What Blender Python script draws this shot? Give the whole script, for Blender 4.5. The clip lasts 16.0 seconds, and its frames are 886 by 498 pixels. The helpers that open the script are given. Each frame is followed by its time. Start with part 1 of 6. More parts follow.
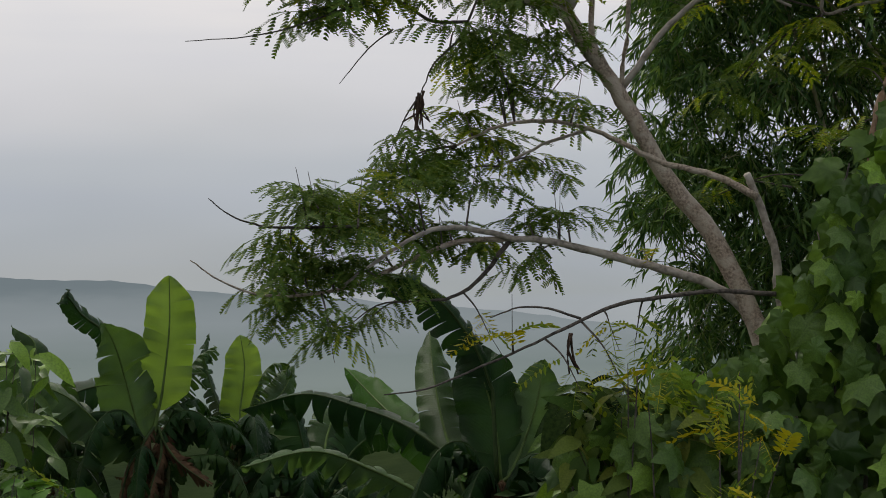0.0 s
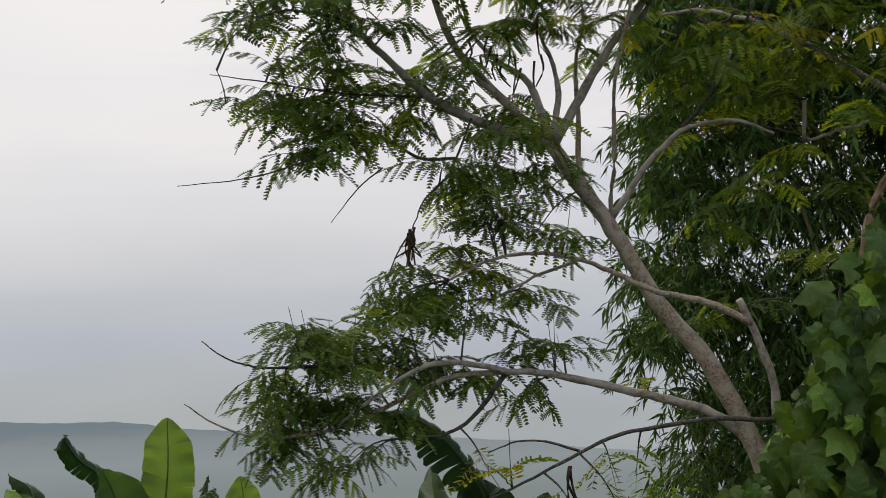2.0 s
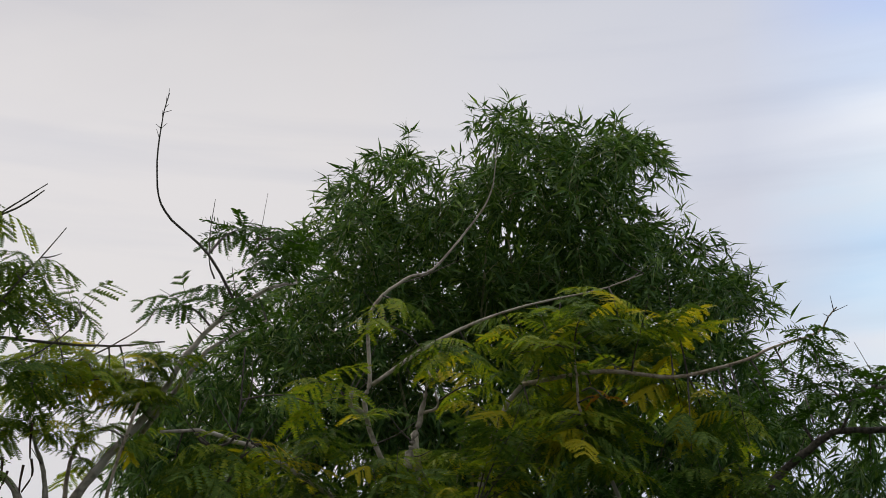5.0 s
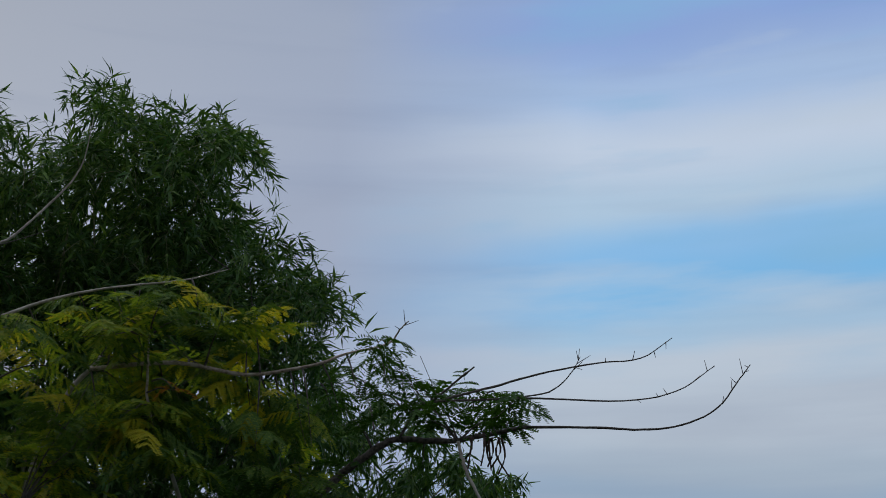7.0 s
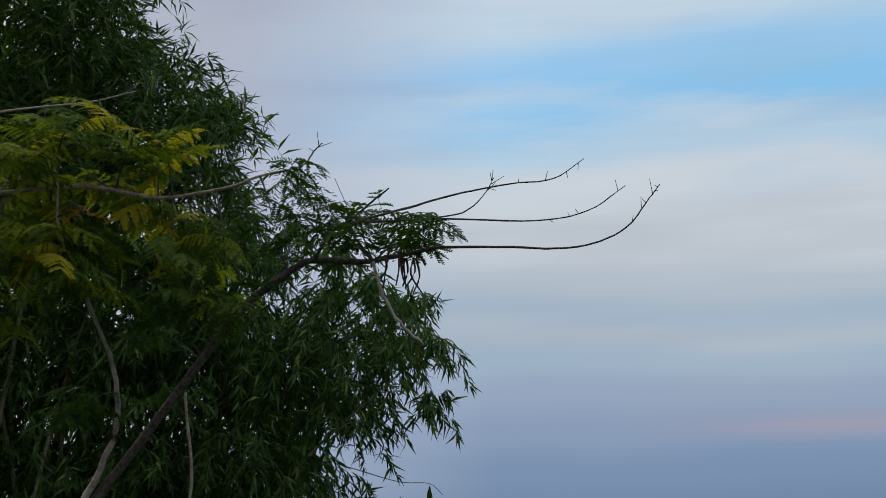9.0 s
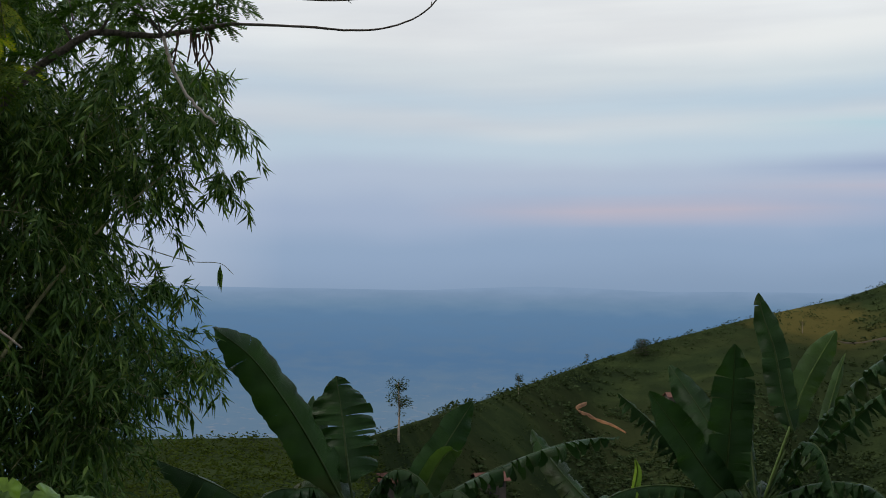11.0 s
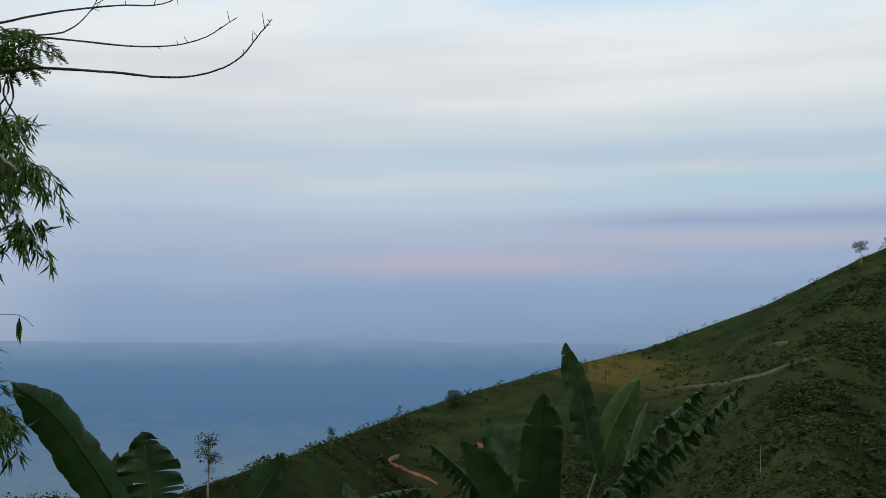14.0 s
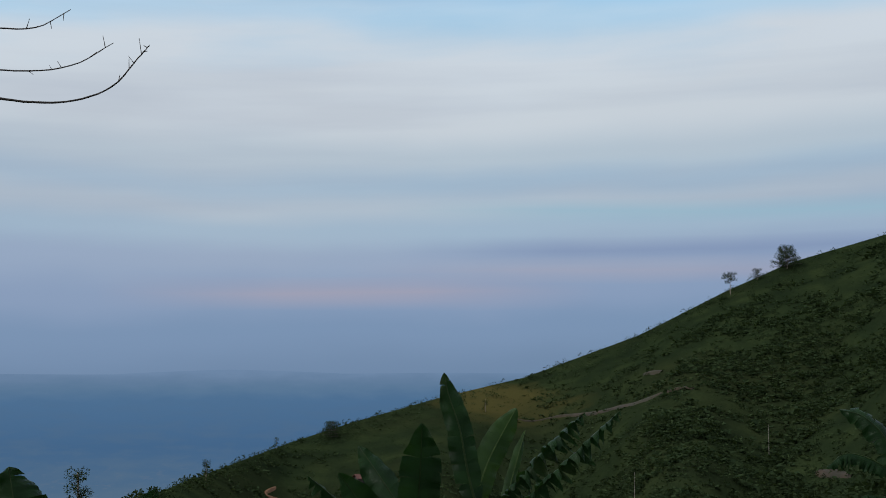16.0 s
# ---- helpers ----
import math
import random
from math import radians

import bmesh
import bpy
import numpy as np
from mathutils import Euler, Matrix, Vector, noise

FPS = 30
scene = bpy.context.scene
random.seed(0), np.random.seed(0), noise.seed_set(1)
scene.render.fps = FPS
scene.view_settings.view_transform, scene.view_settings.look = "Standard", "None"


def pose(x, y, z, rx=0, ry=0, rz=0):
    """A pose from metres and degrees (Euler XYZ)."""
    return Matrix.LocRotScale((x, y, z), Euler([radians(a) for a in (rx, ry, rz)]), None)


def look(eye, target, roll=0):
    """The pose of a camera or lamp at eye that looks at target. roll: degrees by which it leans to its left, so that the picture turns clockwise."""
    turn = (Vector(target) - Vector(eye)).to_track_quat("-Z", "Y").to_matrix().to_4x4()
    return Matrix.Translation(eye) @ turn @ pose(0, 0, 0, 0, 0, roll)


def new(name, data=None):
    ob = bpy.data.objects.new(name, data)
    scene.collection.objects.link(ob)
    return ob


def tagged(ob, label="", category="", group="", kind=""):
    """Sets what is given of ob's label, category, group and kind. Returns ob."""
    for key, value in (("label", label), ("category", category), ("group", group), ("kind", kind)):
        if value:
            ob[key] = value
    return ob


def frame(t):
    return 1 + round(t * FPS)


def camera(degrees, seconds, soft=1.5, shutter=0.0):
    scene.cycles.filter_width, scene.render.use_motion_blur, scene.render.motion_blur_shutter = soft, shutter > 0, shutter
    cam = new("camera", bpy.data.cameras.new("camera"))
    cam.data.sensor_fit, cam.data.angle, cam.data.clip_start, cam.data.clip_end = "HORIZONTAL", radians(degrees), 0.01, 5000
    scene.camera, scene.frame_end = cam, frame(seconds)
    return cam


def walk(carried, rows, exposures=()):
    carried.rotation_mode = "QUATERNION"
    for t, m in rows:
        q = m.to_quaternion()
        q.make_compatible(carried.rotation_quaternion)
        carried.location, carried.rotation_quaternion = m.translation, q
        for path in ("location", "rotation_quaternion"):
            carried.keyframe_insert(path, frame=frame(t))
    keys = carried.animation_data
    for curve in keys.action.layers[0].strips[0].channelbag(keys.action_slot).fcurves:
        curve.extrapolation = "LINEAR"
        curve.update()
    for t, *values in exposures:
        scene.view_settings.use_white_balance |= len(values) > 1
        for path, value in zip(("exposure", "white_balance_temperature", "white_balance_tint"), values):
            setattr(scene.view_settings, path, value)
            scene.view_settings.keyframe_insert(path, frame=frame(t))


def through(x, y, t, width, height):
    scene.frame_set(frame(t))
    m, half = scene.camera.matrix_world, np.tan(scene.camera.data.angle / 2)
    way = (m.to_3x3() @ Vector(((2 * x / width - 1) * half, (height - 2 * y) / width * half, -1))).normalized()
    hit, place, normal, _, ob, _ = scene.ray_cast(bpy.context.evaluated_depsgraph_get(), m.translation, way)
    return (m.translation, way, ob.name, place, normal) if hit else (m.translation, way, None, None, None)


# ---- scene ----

# ---------------------------------------------------------------- camera
cam = camera(39.23, 16.0, soft=0.9)
EYE = Vector((0.0, 0.0, 1.6))
# seconds, bearing to the right, pitch, lean, sway in metres
ROWS = [
    (0.0, 0.04, -5.80, 1.13, -0.030, 0.004, -0.019), (0.5, 0.02, -7.50, -0.51, -0.013, 0.003, -0.010),
    (1.0, 0.13, -8.16, -1.51, 0.001, -0.000, -0.002), (1.5, -0.95, -4.70, -0.86, 0.009, 0.000, 0.002),
    (2.0, -0.07, 0.19, -0.65, 0.011, 0.001, 0.005), (2.5, -0.58, 2.74, -1.07, 0.013, -0.000, 0.011),
    (3.0, 6.30, 7.38, 0.38, 0.006, 0.001, 0.005), (3.5, 9.59, 12.94, -0.62, 0.003, 0.003, 0.002),
    (4.0, 12.87, 14.78, 1.19, 0.000, 0.002, -0.000), (4.5, 16.08, 15.51, 1.56, -0.001, -0.000, 0.003),
    (5.0, 22.74, 19.51, 1.44, -0.006, -0.000, 0.004), (5.2, 26.03, 19.89, 1.85, -0.007, 0.001, 0.004),
    (7.3, 44.29, 19.32, 1.19, 0.002, -0.002, -0.001), (7.5, 45.36, 18.75, 1.05, 0.002, -0.002, -0.000),
    (8.0, 47.70, 17.85, 0.82, -0.002, -0.004, 0.002), (8.5, 47.36, 14.06, 0.19, -0.006, -0.005, 0.003),
    (9.0, 46.88, 11.67, 0.10, -0.005, -0.005, 0.004), (9.5, 48.25, 8.02, -0.18, -0.002, -0.004, 0.004),
    (10.0, 50.32, 4.97, 0.63, -0.001, -0.002, 0.007), (10.2, 51.22, 3.91, 0.90, -0.002, -0.000, 0.008),
    (12.3, 62.48, 0.92, -0.21, 0.005, 0.003, -0.007), (12.5, 62.38, 1.25, -0.10, 0.007, 0.002, -0.009),
    (13.0, 62.98, 2.45, 0.16, 0.005, 0.004, -0.006), (13.5, 64.14, 3.47, 0.19, 0.004, 0.000, -0.004),
    (14.0, 65.07, 4.21, 0.21, 0.001, -0.001, -0.004), (14.5, 65.75, 5.00, 0.20, 0.003, -0.003, -0.001),
    (15.0, 66.08, 6.26, 0.30, 0.002, -0.001, 0.000), (15.5, 68.81, 6.24, -0.18, -0.001, 0.003, 0.001),
    (16.0, 70.67, 5.60, -0.04, 0.001, 0.004, -0.002)]


def way(az, el):
    """Unit vector for a compass bearing (clockwise from +y) and an elevation, in degrees."""
    a, e = radians(az), radians(el)
    return Vector((math.sin(a) * math.cos(e), math.cos(a) * math.cos(e), math.sin(e)))


def at(az, el, dist):
    """The place that lies dist metres from the lookout at that bearing and elevation."""
    return EYE + way(az, el) * dist


poses = []
for t, yaw, pitch, lean, sx, sy, sz in ROWS:
    eye = EYE + Vector((sx, sy, sz))
    poses.append((t, look(eye, eye + way(yaw, pitch), lean)))
walk(cam, poses, exposures=[
    (0.0, -0.08, 6750, 10), (0.5, 0.27, 6750, 10), (1.5, 0.35, 6750, 10), (2.0, 0.05, 6800, 10), (2.5, -0.18, 6850, 10), (3.0, -0.02, 6900, 10), (3.5, 0.23, 6900, 10), (4.5, 0.08, 6900, 10), (5.2, -0.2, 6600, 10),
    (7.3, -0.86, 5750, 8), (8.5, -0.84, 5850, 8), (9.0, -0.62, 6200, 9), (9.5, -0.48, 6450, 9), (10.2, -0.33, 6600, 9), (12.3, -0.06, 6800, 9), (13.2, -0.21, 6700, 9), (14.2, -0.24, 6550, 9), (16.0, -0.58, 6100, 8)])

# ---------------------------------------------------------------- sky and sun
SUN_AZ, SUN_EL = -25.0, 45.0
world = bpy.data.worlds.new("sky")
scene.world = world
world.use_nodes = True
wt = world.node_tree
wt.nodes.clear()


def wmath(op, a, b=None, c=None, clamp=False):
    n = wt.nodes.new("ShaderNodeMath")
    n.operation, n.use_clamp = op, clamp
    for i, v in enumerate((a, b, c)):
        if v is None:
            continue
        if isinstance(v, (int, float)):
            n.inputs[i].default_value = v
        else:
            wt.links.new(v, n.inputs[i])
    return n.outputs[0]


def wramp(fac, stops):
    n = wt.nodes.new("ShaderNodeValToRGB")
    n.color_ramp.interpolation = "EASE"
    e = n.color_ramp.elements
    while len(e) < len(stops):
        e.new(0.5)
    for k, (p, c) in enumerate(stops):
        e[k].position, e[k].color = p, (*c, 1)
    wt.links.new(fac, n.inputs[0])
    return n.outputs[0]


def wmix(fac, a, b):
    n = wt.nodes.new("ShaderNodeMix")
    n.data_type = "RGBA"
    for sock, v in ((n.inputs[0], fac), (n.inputs[6], a), (n.inputs[7], b)):
        if isinstance(v, (int, float)):
            sock.default_value = v
        elif isinstance(v, tuple):
            sock.default_value = (*v, 1)
        else:
            wt.links.new(v, sock)
    return n.outputs[2]


coord = wt.nodes.new("ShaderNodeTexCoord")
sep = wt.nodes.new("ShaderNodeSeparateXYZ")
wt.links.new(coord.outputs["Generated"], sep.inputs[0])
elev = wmath("MULTIPLY", wmath("ARCSINE", sep.outputs[2]), 57.2958)
bear = wmath("MULTIPLY", wmath("ARCTAN2", sep.outputs[0], sep.outputs[1]), 57.2958)


def sky_noise(sx, sy, scale, detail, seed, tilt=0.0):
    """Cloud noise over bearing and elevation in degrees, drawn out along the bearing."""
    comb = wt.nodes.new("ShaderNodeCombineXYZ")
    wt.links.new(wmath("MULTIPLY", bear, sx), comb.inputs[0])
    wt.links.new(wmath("MULTIPLY", wmath("MULTIPLY_ADD", bear, -tilt, elev), sy), comb.inputs[1])
    comb.inputs[2].default_value = seed
    n = wt.nodes.new("ShaderNodeTexNoise")
    n.inputs["Scale"].default_value, n.inputs["Detail"].default_value = scale, detail
    wt.links.new(comb.outputs[0], n.inputs["Vector"])
    return n.outputs["Fac"]


warp = sky_noise(0.05, 0.12, 1.0, 3.0, 4.1)
fine = sky_noise(0.03, 0.42, 1.0, 6.0, 9.7, 0.02)
broad = sky_noise(0.035, 0.10, 1.0, 3.0, 2.3, 0.10)
wel = wmath("ADD", elev, wmath("MULTIPLY", wmath("SUBTRACT", warp, 0.5), 7.0))
fl = wmath("MULTIPLY_ADD", wel, 1 / 50.0, 0.24, clamp=True)     # -12 .. 38 degrees
wer = wmath("ADD", elev, wmath("MULTIPLY", wmath("SUBTRACT", sky_noise(0.045, 0.10, 1.0, 4.0, 6.6, 0.04), 0.5), 4.0))
fr = wmath("MULTIPLY_ADD", wer, 1 / 40.0, 0.10, clamp=True)     # -4 .. 36 degrees
left = wramp(fl, [(0.0, (0.34, 0.38, 0.41)), (0.10, (0.37, 0.41, 0.44)), (0.20, (0.44, 0.50, 0.575)), (0.28, (0.56, 0.605, 0.70)), (0.36, (0.77, 0.76, 0.80)),
                  (0.50, (0.86, 0.84, 0.85)), (0.66, (0.84, 0.82, 0.84)), (1.0, (0.66, 0.66, 0.70))])
# degrees of elevation and colour of the layers of cloud and clear sky
LAYERS = [(-4, (0.24, 0.33, 0.5)), (0, (0.255, 0.375, 0.57)), (2, (0.30, 0.43, 0.65)), (3.5, (0.38, 0.49, 0.71)), (5, (0.47, 0.575, 0.77)), (6.5, (0.55, 0.70, 0.85)), (7.6, (0.69, 0.78, 0.87)), (8.6, (0.60, 0.76, 0.90)), (10, (0.73, 0.825, 0.90)), (12, (0.94, 0.98, 1.01)), (15, (1.01, 1.06, 1.10)), (16.2, (0.74, 1.0, 1.2)), (18, (0.38, 0.86, 1.3)), (20, (0.52, 0.90, 1.28)), (22, (0.86, 1.04, 1.18)), (24.5, (1.05, 1.12, 1.22)), (27, (0.75, 0.93, 1.22)), (30, (0.48, 0.68, 1.18)), (36, (0.75, 0.85, 1.08))]
right = wramp(fr, [((e + 4) / 40.0, c) for e, c in LAYERS])
side = wmath("MULTIPLY", wmath("MULTIPLY_ADD", bear, 1 / 12.0, -3.1, clamp=True), wmath("MULTIPLY_ADD", bear, -1 / 40.0, 4.0, clamp=True))
lav = wmath("MULTIPLY", wmath("MULTIPLY_ADD", bear, 1 / 24.0, -0.75, clamp=True), 0.6)
clouds = wmix(side, wmix(lav, left, (0.60, 0.70, 0.94)), right)
veil = wmath("MULTIPLY", wmath("MULTIPLY_ADD", broad, 3.4, -1.45, clamp=True), 0.30)
clear = wmath("SUBTRACT", 1.0, wmath("MULTIPLY", side, wmath("MULTIPLY_ADD", elev, -1 / 6.0, 1.3, clamp=True)))
clouds = wmix(wmath("MULTIPLY", veil, clear), clouds, (0.80, 0.81, 0.86))
streak = wmath("MULTIPLY", wmath("MULTIPLY_ADD", fine, 4.0, -1.9, clamp=True), 0.25)
clouds = wmix(wmath("MULTIPLY", streak, clear), clouds, (0.40, 0.46, 0.62))


def band(el0, half, az0, az1):
    """A soft horizontal streak of cloud at one height, between two bearings."""
    w = wmath("ADD", elev, wmath("MULTIPLY", wmath("SUBTRACT", fine, 0.5), 1.3))
    v = wmath("SUBTRACT", 1.0, wmath("DIVIDE", wmath("ABSOLUTE", wmath("SUBTRACT", w, el0)), half), clamp=True)
    a = wmath("MULTIPLY", wmath("MULTIPLY_ADD", bear, 0.12, -0.12 * az0, clamp=True), wmath("MULTIPLY_ADD", bear, -0.12, 0.12 * az1, clamp=True))
    return wmath("MULTIPLY", v, a)


clouds = wmix(wmath("MULTIPLY", band(-4.2, 3.2, -70, 14), 0.5), clouds, (0.40, 0.46, 0.55))
clouds = wmix(wmath("MULTIPLY", band(3.0, 5.0, -70, 10), 0.35), clouds, (0.88, 0.84, 0.85))
clouds = wmix(wmath("MULTIPLY", band(5.5, 0.65, 68, 110), 0.6), clouds, (0.30, 0.39, 0.63))
clouds = wmix(wmath("MULTIPLY", band(3.5, 0.9, 55, 78), 0.6), clouds, (0.64, 0.54, 0.63))
clouds = wmix(wmath("MULTIPLY", band(4.6, 0.7, 66, 110), 0.4), clouds, (0.64, 0.55, 0.64))
clouds = wmix(wmath("MULTIPLY", band(7.3, 0.7, 68, 110), 0.75), clouds, (0.49, 0.72, 0.85))
grey = wmath("MULTIPLY", wmath("MULTIPLY_ADD", sky_noise(0.03, 0.085, 1.0, 4.0, 17.0, 0.30), 4.5, -2.1, clamp=True), wmath("MULTIPLY_ADD", elev, 1 / 8.0, -1.2, clamp=True))
clouds = wmix(wmath("MULTIPLY", wmath("MULTIPLY", grey, wmath("SUBTRACT", 1.0, side)), 0.45), clouds, (0.58, 0.58, 0.66))
# wisps of thin white cloud and clear blue between them, on the clearer side
wisp = sky_noise(0.055, 0.30, 1.0, 7.0, 13.2, 0.05)
blue = wmath("MULTIPLY", wmath("MULTIPLY_ADD", wisp, 6.0, -3.2, clamp=True), wmath("MULTIPLY", side, wmath("MULTIPLY_ADD", elev, 1 / 5.0, -2.4, clamp=True)))
clouds = wmix(wmath("MULTIPLY", blue, 0.55), clouds, (0.48, 0.84, 1.12))
white = wmath("MULTIPLY", wmath("MULTIPLY_ADD", wisp, -6.0, 2.7, clamp=True), wmath("MULTIPLY", side, wmath("MULTIPLY_ADD", elev, 1 / 6.0, -1.4, clamp=True)))
clouds = wmix(wmath("MULTIPLY", white, 0.6), clouds, (1.0, 1.06, 1.11))
# an overcast sky is brighter towards the zenith, and dims towards the side away from the sun
zen = wmath("MULTIPLY_ADD", elev, 1 / 40.0, -1.0, clamp=True)
clouds = wmix(zen, clouds, (1.45, 1.45, 1.50))
turned = wmath("COSINE", wmath("MULTIPLY", wmath("SUBTRACT", bear, 25.0), 0.0174533))
away = wmath("MULTIPLY", wmath("MULTIPLY_ADD", turned, -1.6, 0.1, clamp=True), wmath("MULTIPLY_ADD", elev, -1 / 80.0, 1.0, clamp=True))
clouds = wmix(wmath("MULTIPLY", away, 0.5), clouds, (0.30, 0.33, 0.40))
sky = wt.nodes.new("ShaderNodeTexSky")
sky.sky_type, sky.sun_disc = "NISHITA", False
sky.sun_elevation, sky.sun_rotation = radians(SUN_EL), radians(SUN_AZ)
lit = wt.nodes.new("ShaderNodeVectorMath")
lit.operation = "SCALE"
lit.inputs[3].default_value = 10.0
wt.links.new(clouds, lit.inputs[0])
bg = wt.nodes.new("ShaderNodeBackground")
bg.inputs["Strength"].default_value = 0.1
wt.links.new(wmix(0.93, sky.outputs[0], lit.outputs[0]), bg.inputs["Color"])
out = wt.nodes.new("ShaderNodeOutputWorld")
wt.links.new(bg.outputs[0], out.inputs[0])

sun = new("sun", bpy.data.lights.new("sun", "SUN"))
sun.data.energy, sun.data.angle, sun.data.color = 1.5, radians(14), (1.0, 0.95, 0.88)
sun.matrix_world = look(way(SUN_AZ, SUN_EL) * 50, (0, 0, 0))


# ---------------------------------------------------------------- materials
def material(name):
    m = bpy.data.materials.new(name)
    m.use_nodes = True
    nt = m.node_tree
    return m, nt, nt.nodes["Principled BSDF"]


def add(nt, kind, **inputs):
    n = nt.nodes.new(kind)
    for k, v in inputs.items():
        n.inputs[k.replace("_", " ")].default_value = v
    return n


def ramp(nt, fac, stops):
    n = nt.nodes.new("ShaderNodeValToRGB")
    e = n.color_ramp.elements
    while len(e) < len(stops):
        e.new(0.5)
    for k, (p, c) in enumerate(stops):
        e[k].position, e[k].color = p, (*c, 1)
    nt.links.new(fac, n.inputs[0])
    return n.outputs[0]


def blend(nt, fac, a, b, mode="MIX"):
    n = nt.nodes.new("ShaderNodeMix")
    n.data_type, n.blend_type = "RGBA", mode
    for sock, v in ((n.inputs[0], fac), (n.inputs[6], a), (n.inputs[7], b)):
        if isinstance(v, (int, float)):
            sock.default_value = v
        elif isinstance(v, tuple):
            sock.default_value = (*v, 1)
        else:
            nt.links.new(v, sock)
    return n.outputs[2]


def coords(nt, scale=(1, 1, 1)):
    tc = nt.nodes.new("ShaderNodeTexCoord")
    mp = nt.nodes.new("ShaderNodeMapping")
    mp.inputs["Scale"].default_value = scale
    nt.links.new(tc.outputs["Object"], mp.inputs[0])
    return mp.outputs[0]


def grain(nt, vec, scale, detail=4.0):
    n = add(nt, "ShaderNodeTexNoise", Scale=scale, Detail=detail)
    nt.links.new(vec, n.inputs["Vector"])
    return n.outputs["Fac"]


def bump(nt, bsdf, height, strength, dist=0.01):
    b = add(nt, "ShaderNodeBump", Strength=strength, Distance=dist)
    nt.links.new(height, b.inputs["Height"])
    nt.links.new(b.outputs[0], bsdf.inputs["Normal"])


def leaf_material(name, colours, rough=0.5, through=0.35, spot=None, scale=14.0, gloss=0.14, blot=1.0):
    """Leaves: a colour for each object and each island, blotches, and light that shines through."""
    m, nt, p = material(name)
    oi, geo = nt.nodes.new("ShaderNodeObjectInfo"), nt.nodes.new("ShaderNodeNewGeometry")
    mixr = nt.nodes.new("ShaderNodeMath")
    mixr.operation = "ADD"
    nt.links.new(oi.outputs["Random"], mixr.inputs[0])
    nt.links.new(geo.outputs["Random Per Island"], mixr.inputs[1])
    frac = nt.nodes.new("ShaderNodeMath")
    frac.operation = "FRACT"
    nt.links.new(mixr.outputs[0], frac.inputs[0])
    n = len(colours)
    col = ramp(nt, frac.outputs[0], [(k / max(1, n - 1), c) for k, c in enumerate(colours)])
    vec = coords(nt)
    g = grain(nt, vec, scale, 5.0)
    col = blend(nt, ramp(nt, g, [(0.35, (0, 0, 0)), (0.75, (blot, blot, blot))]), col, tuple(c * 0.62 for c in colours[0]), "MIX")
    if spot:
        s = grain(nt, vec, scale * 0.35, 3.0)
        col = blend(nt, ramp(nt, s, [(0.60, (0, 0, 0)), (0.72, (0.8, 0.8, 0.8))]), col, spot)
    nt.links.new(col, p.inputs["Base Color"])
    p.inputs["Roughness"].default_value = rough
    p.inputs["Specular IOR Level"].default_value = gloss
    bump(nt, p, grain(nt, vec, scale * 5, 3.0), 0.25, 0.004)
    tr = nt.nodes.new("ShaderNodeBsdfTranslucent")
    nt.links.new(blend(nt, 1.0, col, (1.0, 1.0, 0.45), "MULTIPLY"), tr.inputs["Color"])
    ms = nt.nodes.new("ShaderNodeMixShader")
    ms.inputs[0].default_value = through
    nt.links.new(p.outputs[0], ms.inputs[1])
    nt.links.new(tr.outputs[0], ms.inputs[2])
    nt.links.new(ms.outputs[0], nt.nodes["Material Output"].inputs["Surface"])
    return m


def bark_material(name, dark, pale, scale=30.0, lichen=None):
    m, nt, p = material(name)
    vec = coords(nt)
    g, h = grain(nt, vec, scale, 6.0), grain(nt, vec, scale * 0.18, 3.0)
    col = ramp(nt, g, [(0.3, dark), (0.68, pale)])
    if lichen:
        col = blend(nt, ramp(nt, h, [(0.48, (0, 0, 0)), (0.62, (1, 1, 1))]), col, lichen)
    nt.links.new(col, p.inputs["Base Color"])
    p.inputs["Roughness"].default_value = 0.9
    bump(nt, p, g, 0.6, 0.01)
    return m


M_BARK = bark_material("bark_brown", (0.15, 0.112, 0.080), (0.48, 0.39, 0.30), 80.0, (0.44, 0.375, 0.295))
M_PALE = bark_material("bark_pale", (0.20, 0.172, 0.140), (0.46, 0.405, 0.335), 40.0, (0.48, 0.43, 0.365))
M_TWIG = bark_material("bark_twig", (0.035, 0.03, 0.026), (0.13, 0.11, 0.09), 60.0)
M_PEEL = bark_material("bark_peeled", (0.22, 0.12, 0.06), (0.46, 0.33, 0.22), 26.0)
M_POD = bark_material("pod_brown", (0.03, 0.018, 0.012), (0.10, 0.06, 0.04), 40.0)
M_CULM = bark_material("culm_green", (0.10, 0.11, 0.05), (0.25, 0.24, 0.12), 18.0)
M_FROND = leaf_material("leucaena_leaf", [(0.066, 0.125, 0.024), (0.132, 0.213, 0.039), (0.091, 0.162, 0.030), (0.216, 0.280, 0.051)], 0.6, 0.34, None, 14.0, 0.10, 0.7)
# frond greens darkened, so backlit and inner sprays carry their shade in the colour
M_FROND_SHADED = leaf_material("leucaena_leaf_shaded", [(0.037, 0.094, 0.013), (0.069, 0.150, 0.018), (0.050, 0.112, 0.015)], 0.55, 0.35)
M_FROND_Y = leaf_material("leucaena_leaf_yellow", [(0.155, 0.255, 0.024), (0.24, 0.33, 0.030), (0.37, 0.385, 0.034), (0.175, 0.28, 0.026)], 0.55, 0.46, None, 14.0, 0.14, 0.5)
M_GOLD = leaf_material("leaf_golden", [(0.46, 0.42, 0.02), (0.55, 0.46, 0.025), (0.40, 0.43, 0.025)], 0.5, 0.45, None, 14.0, 0.14, 0.4)
M_RUST = leaf_material("leaf_rust", [(0.40, 0.16, 0.03), (0.45, 0.22, 0.03)], 0.6, 0.35)
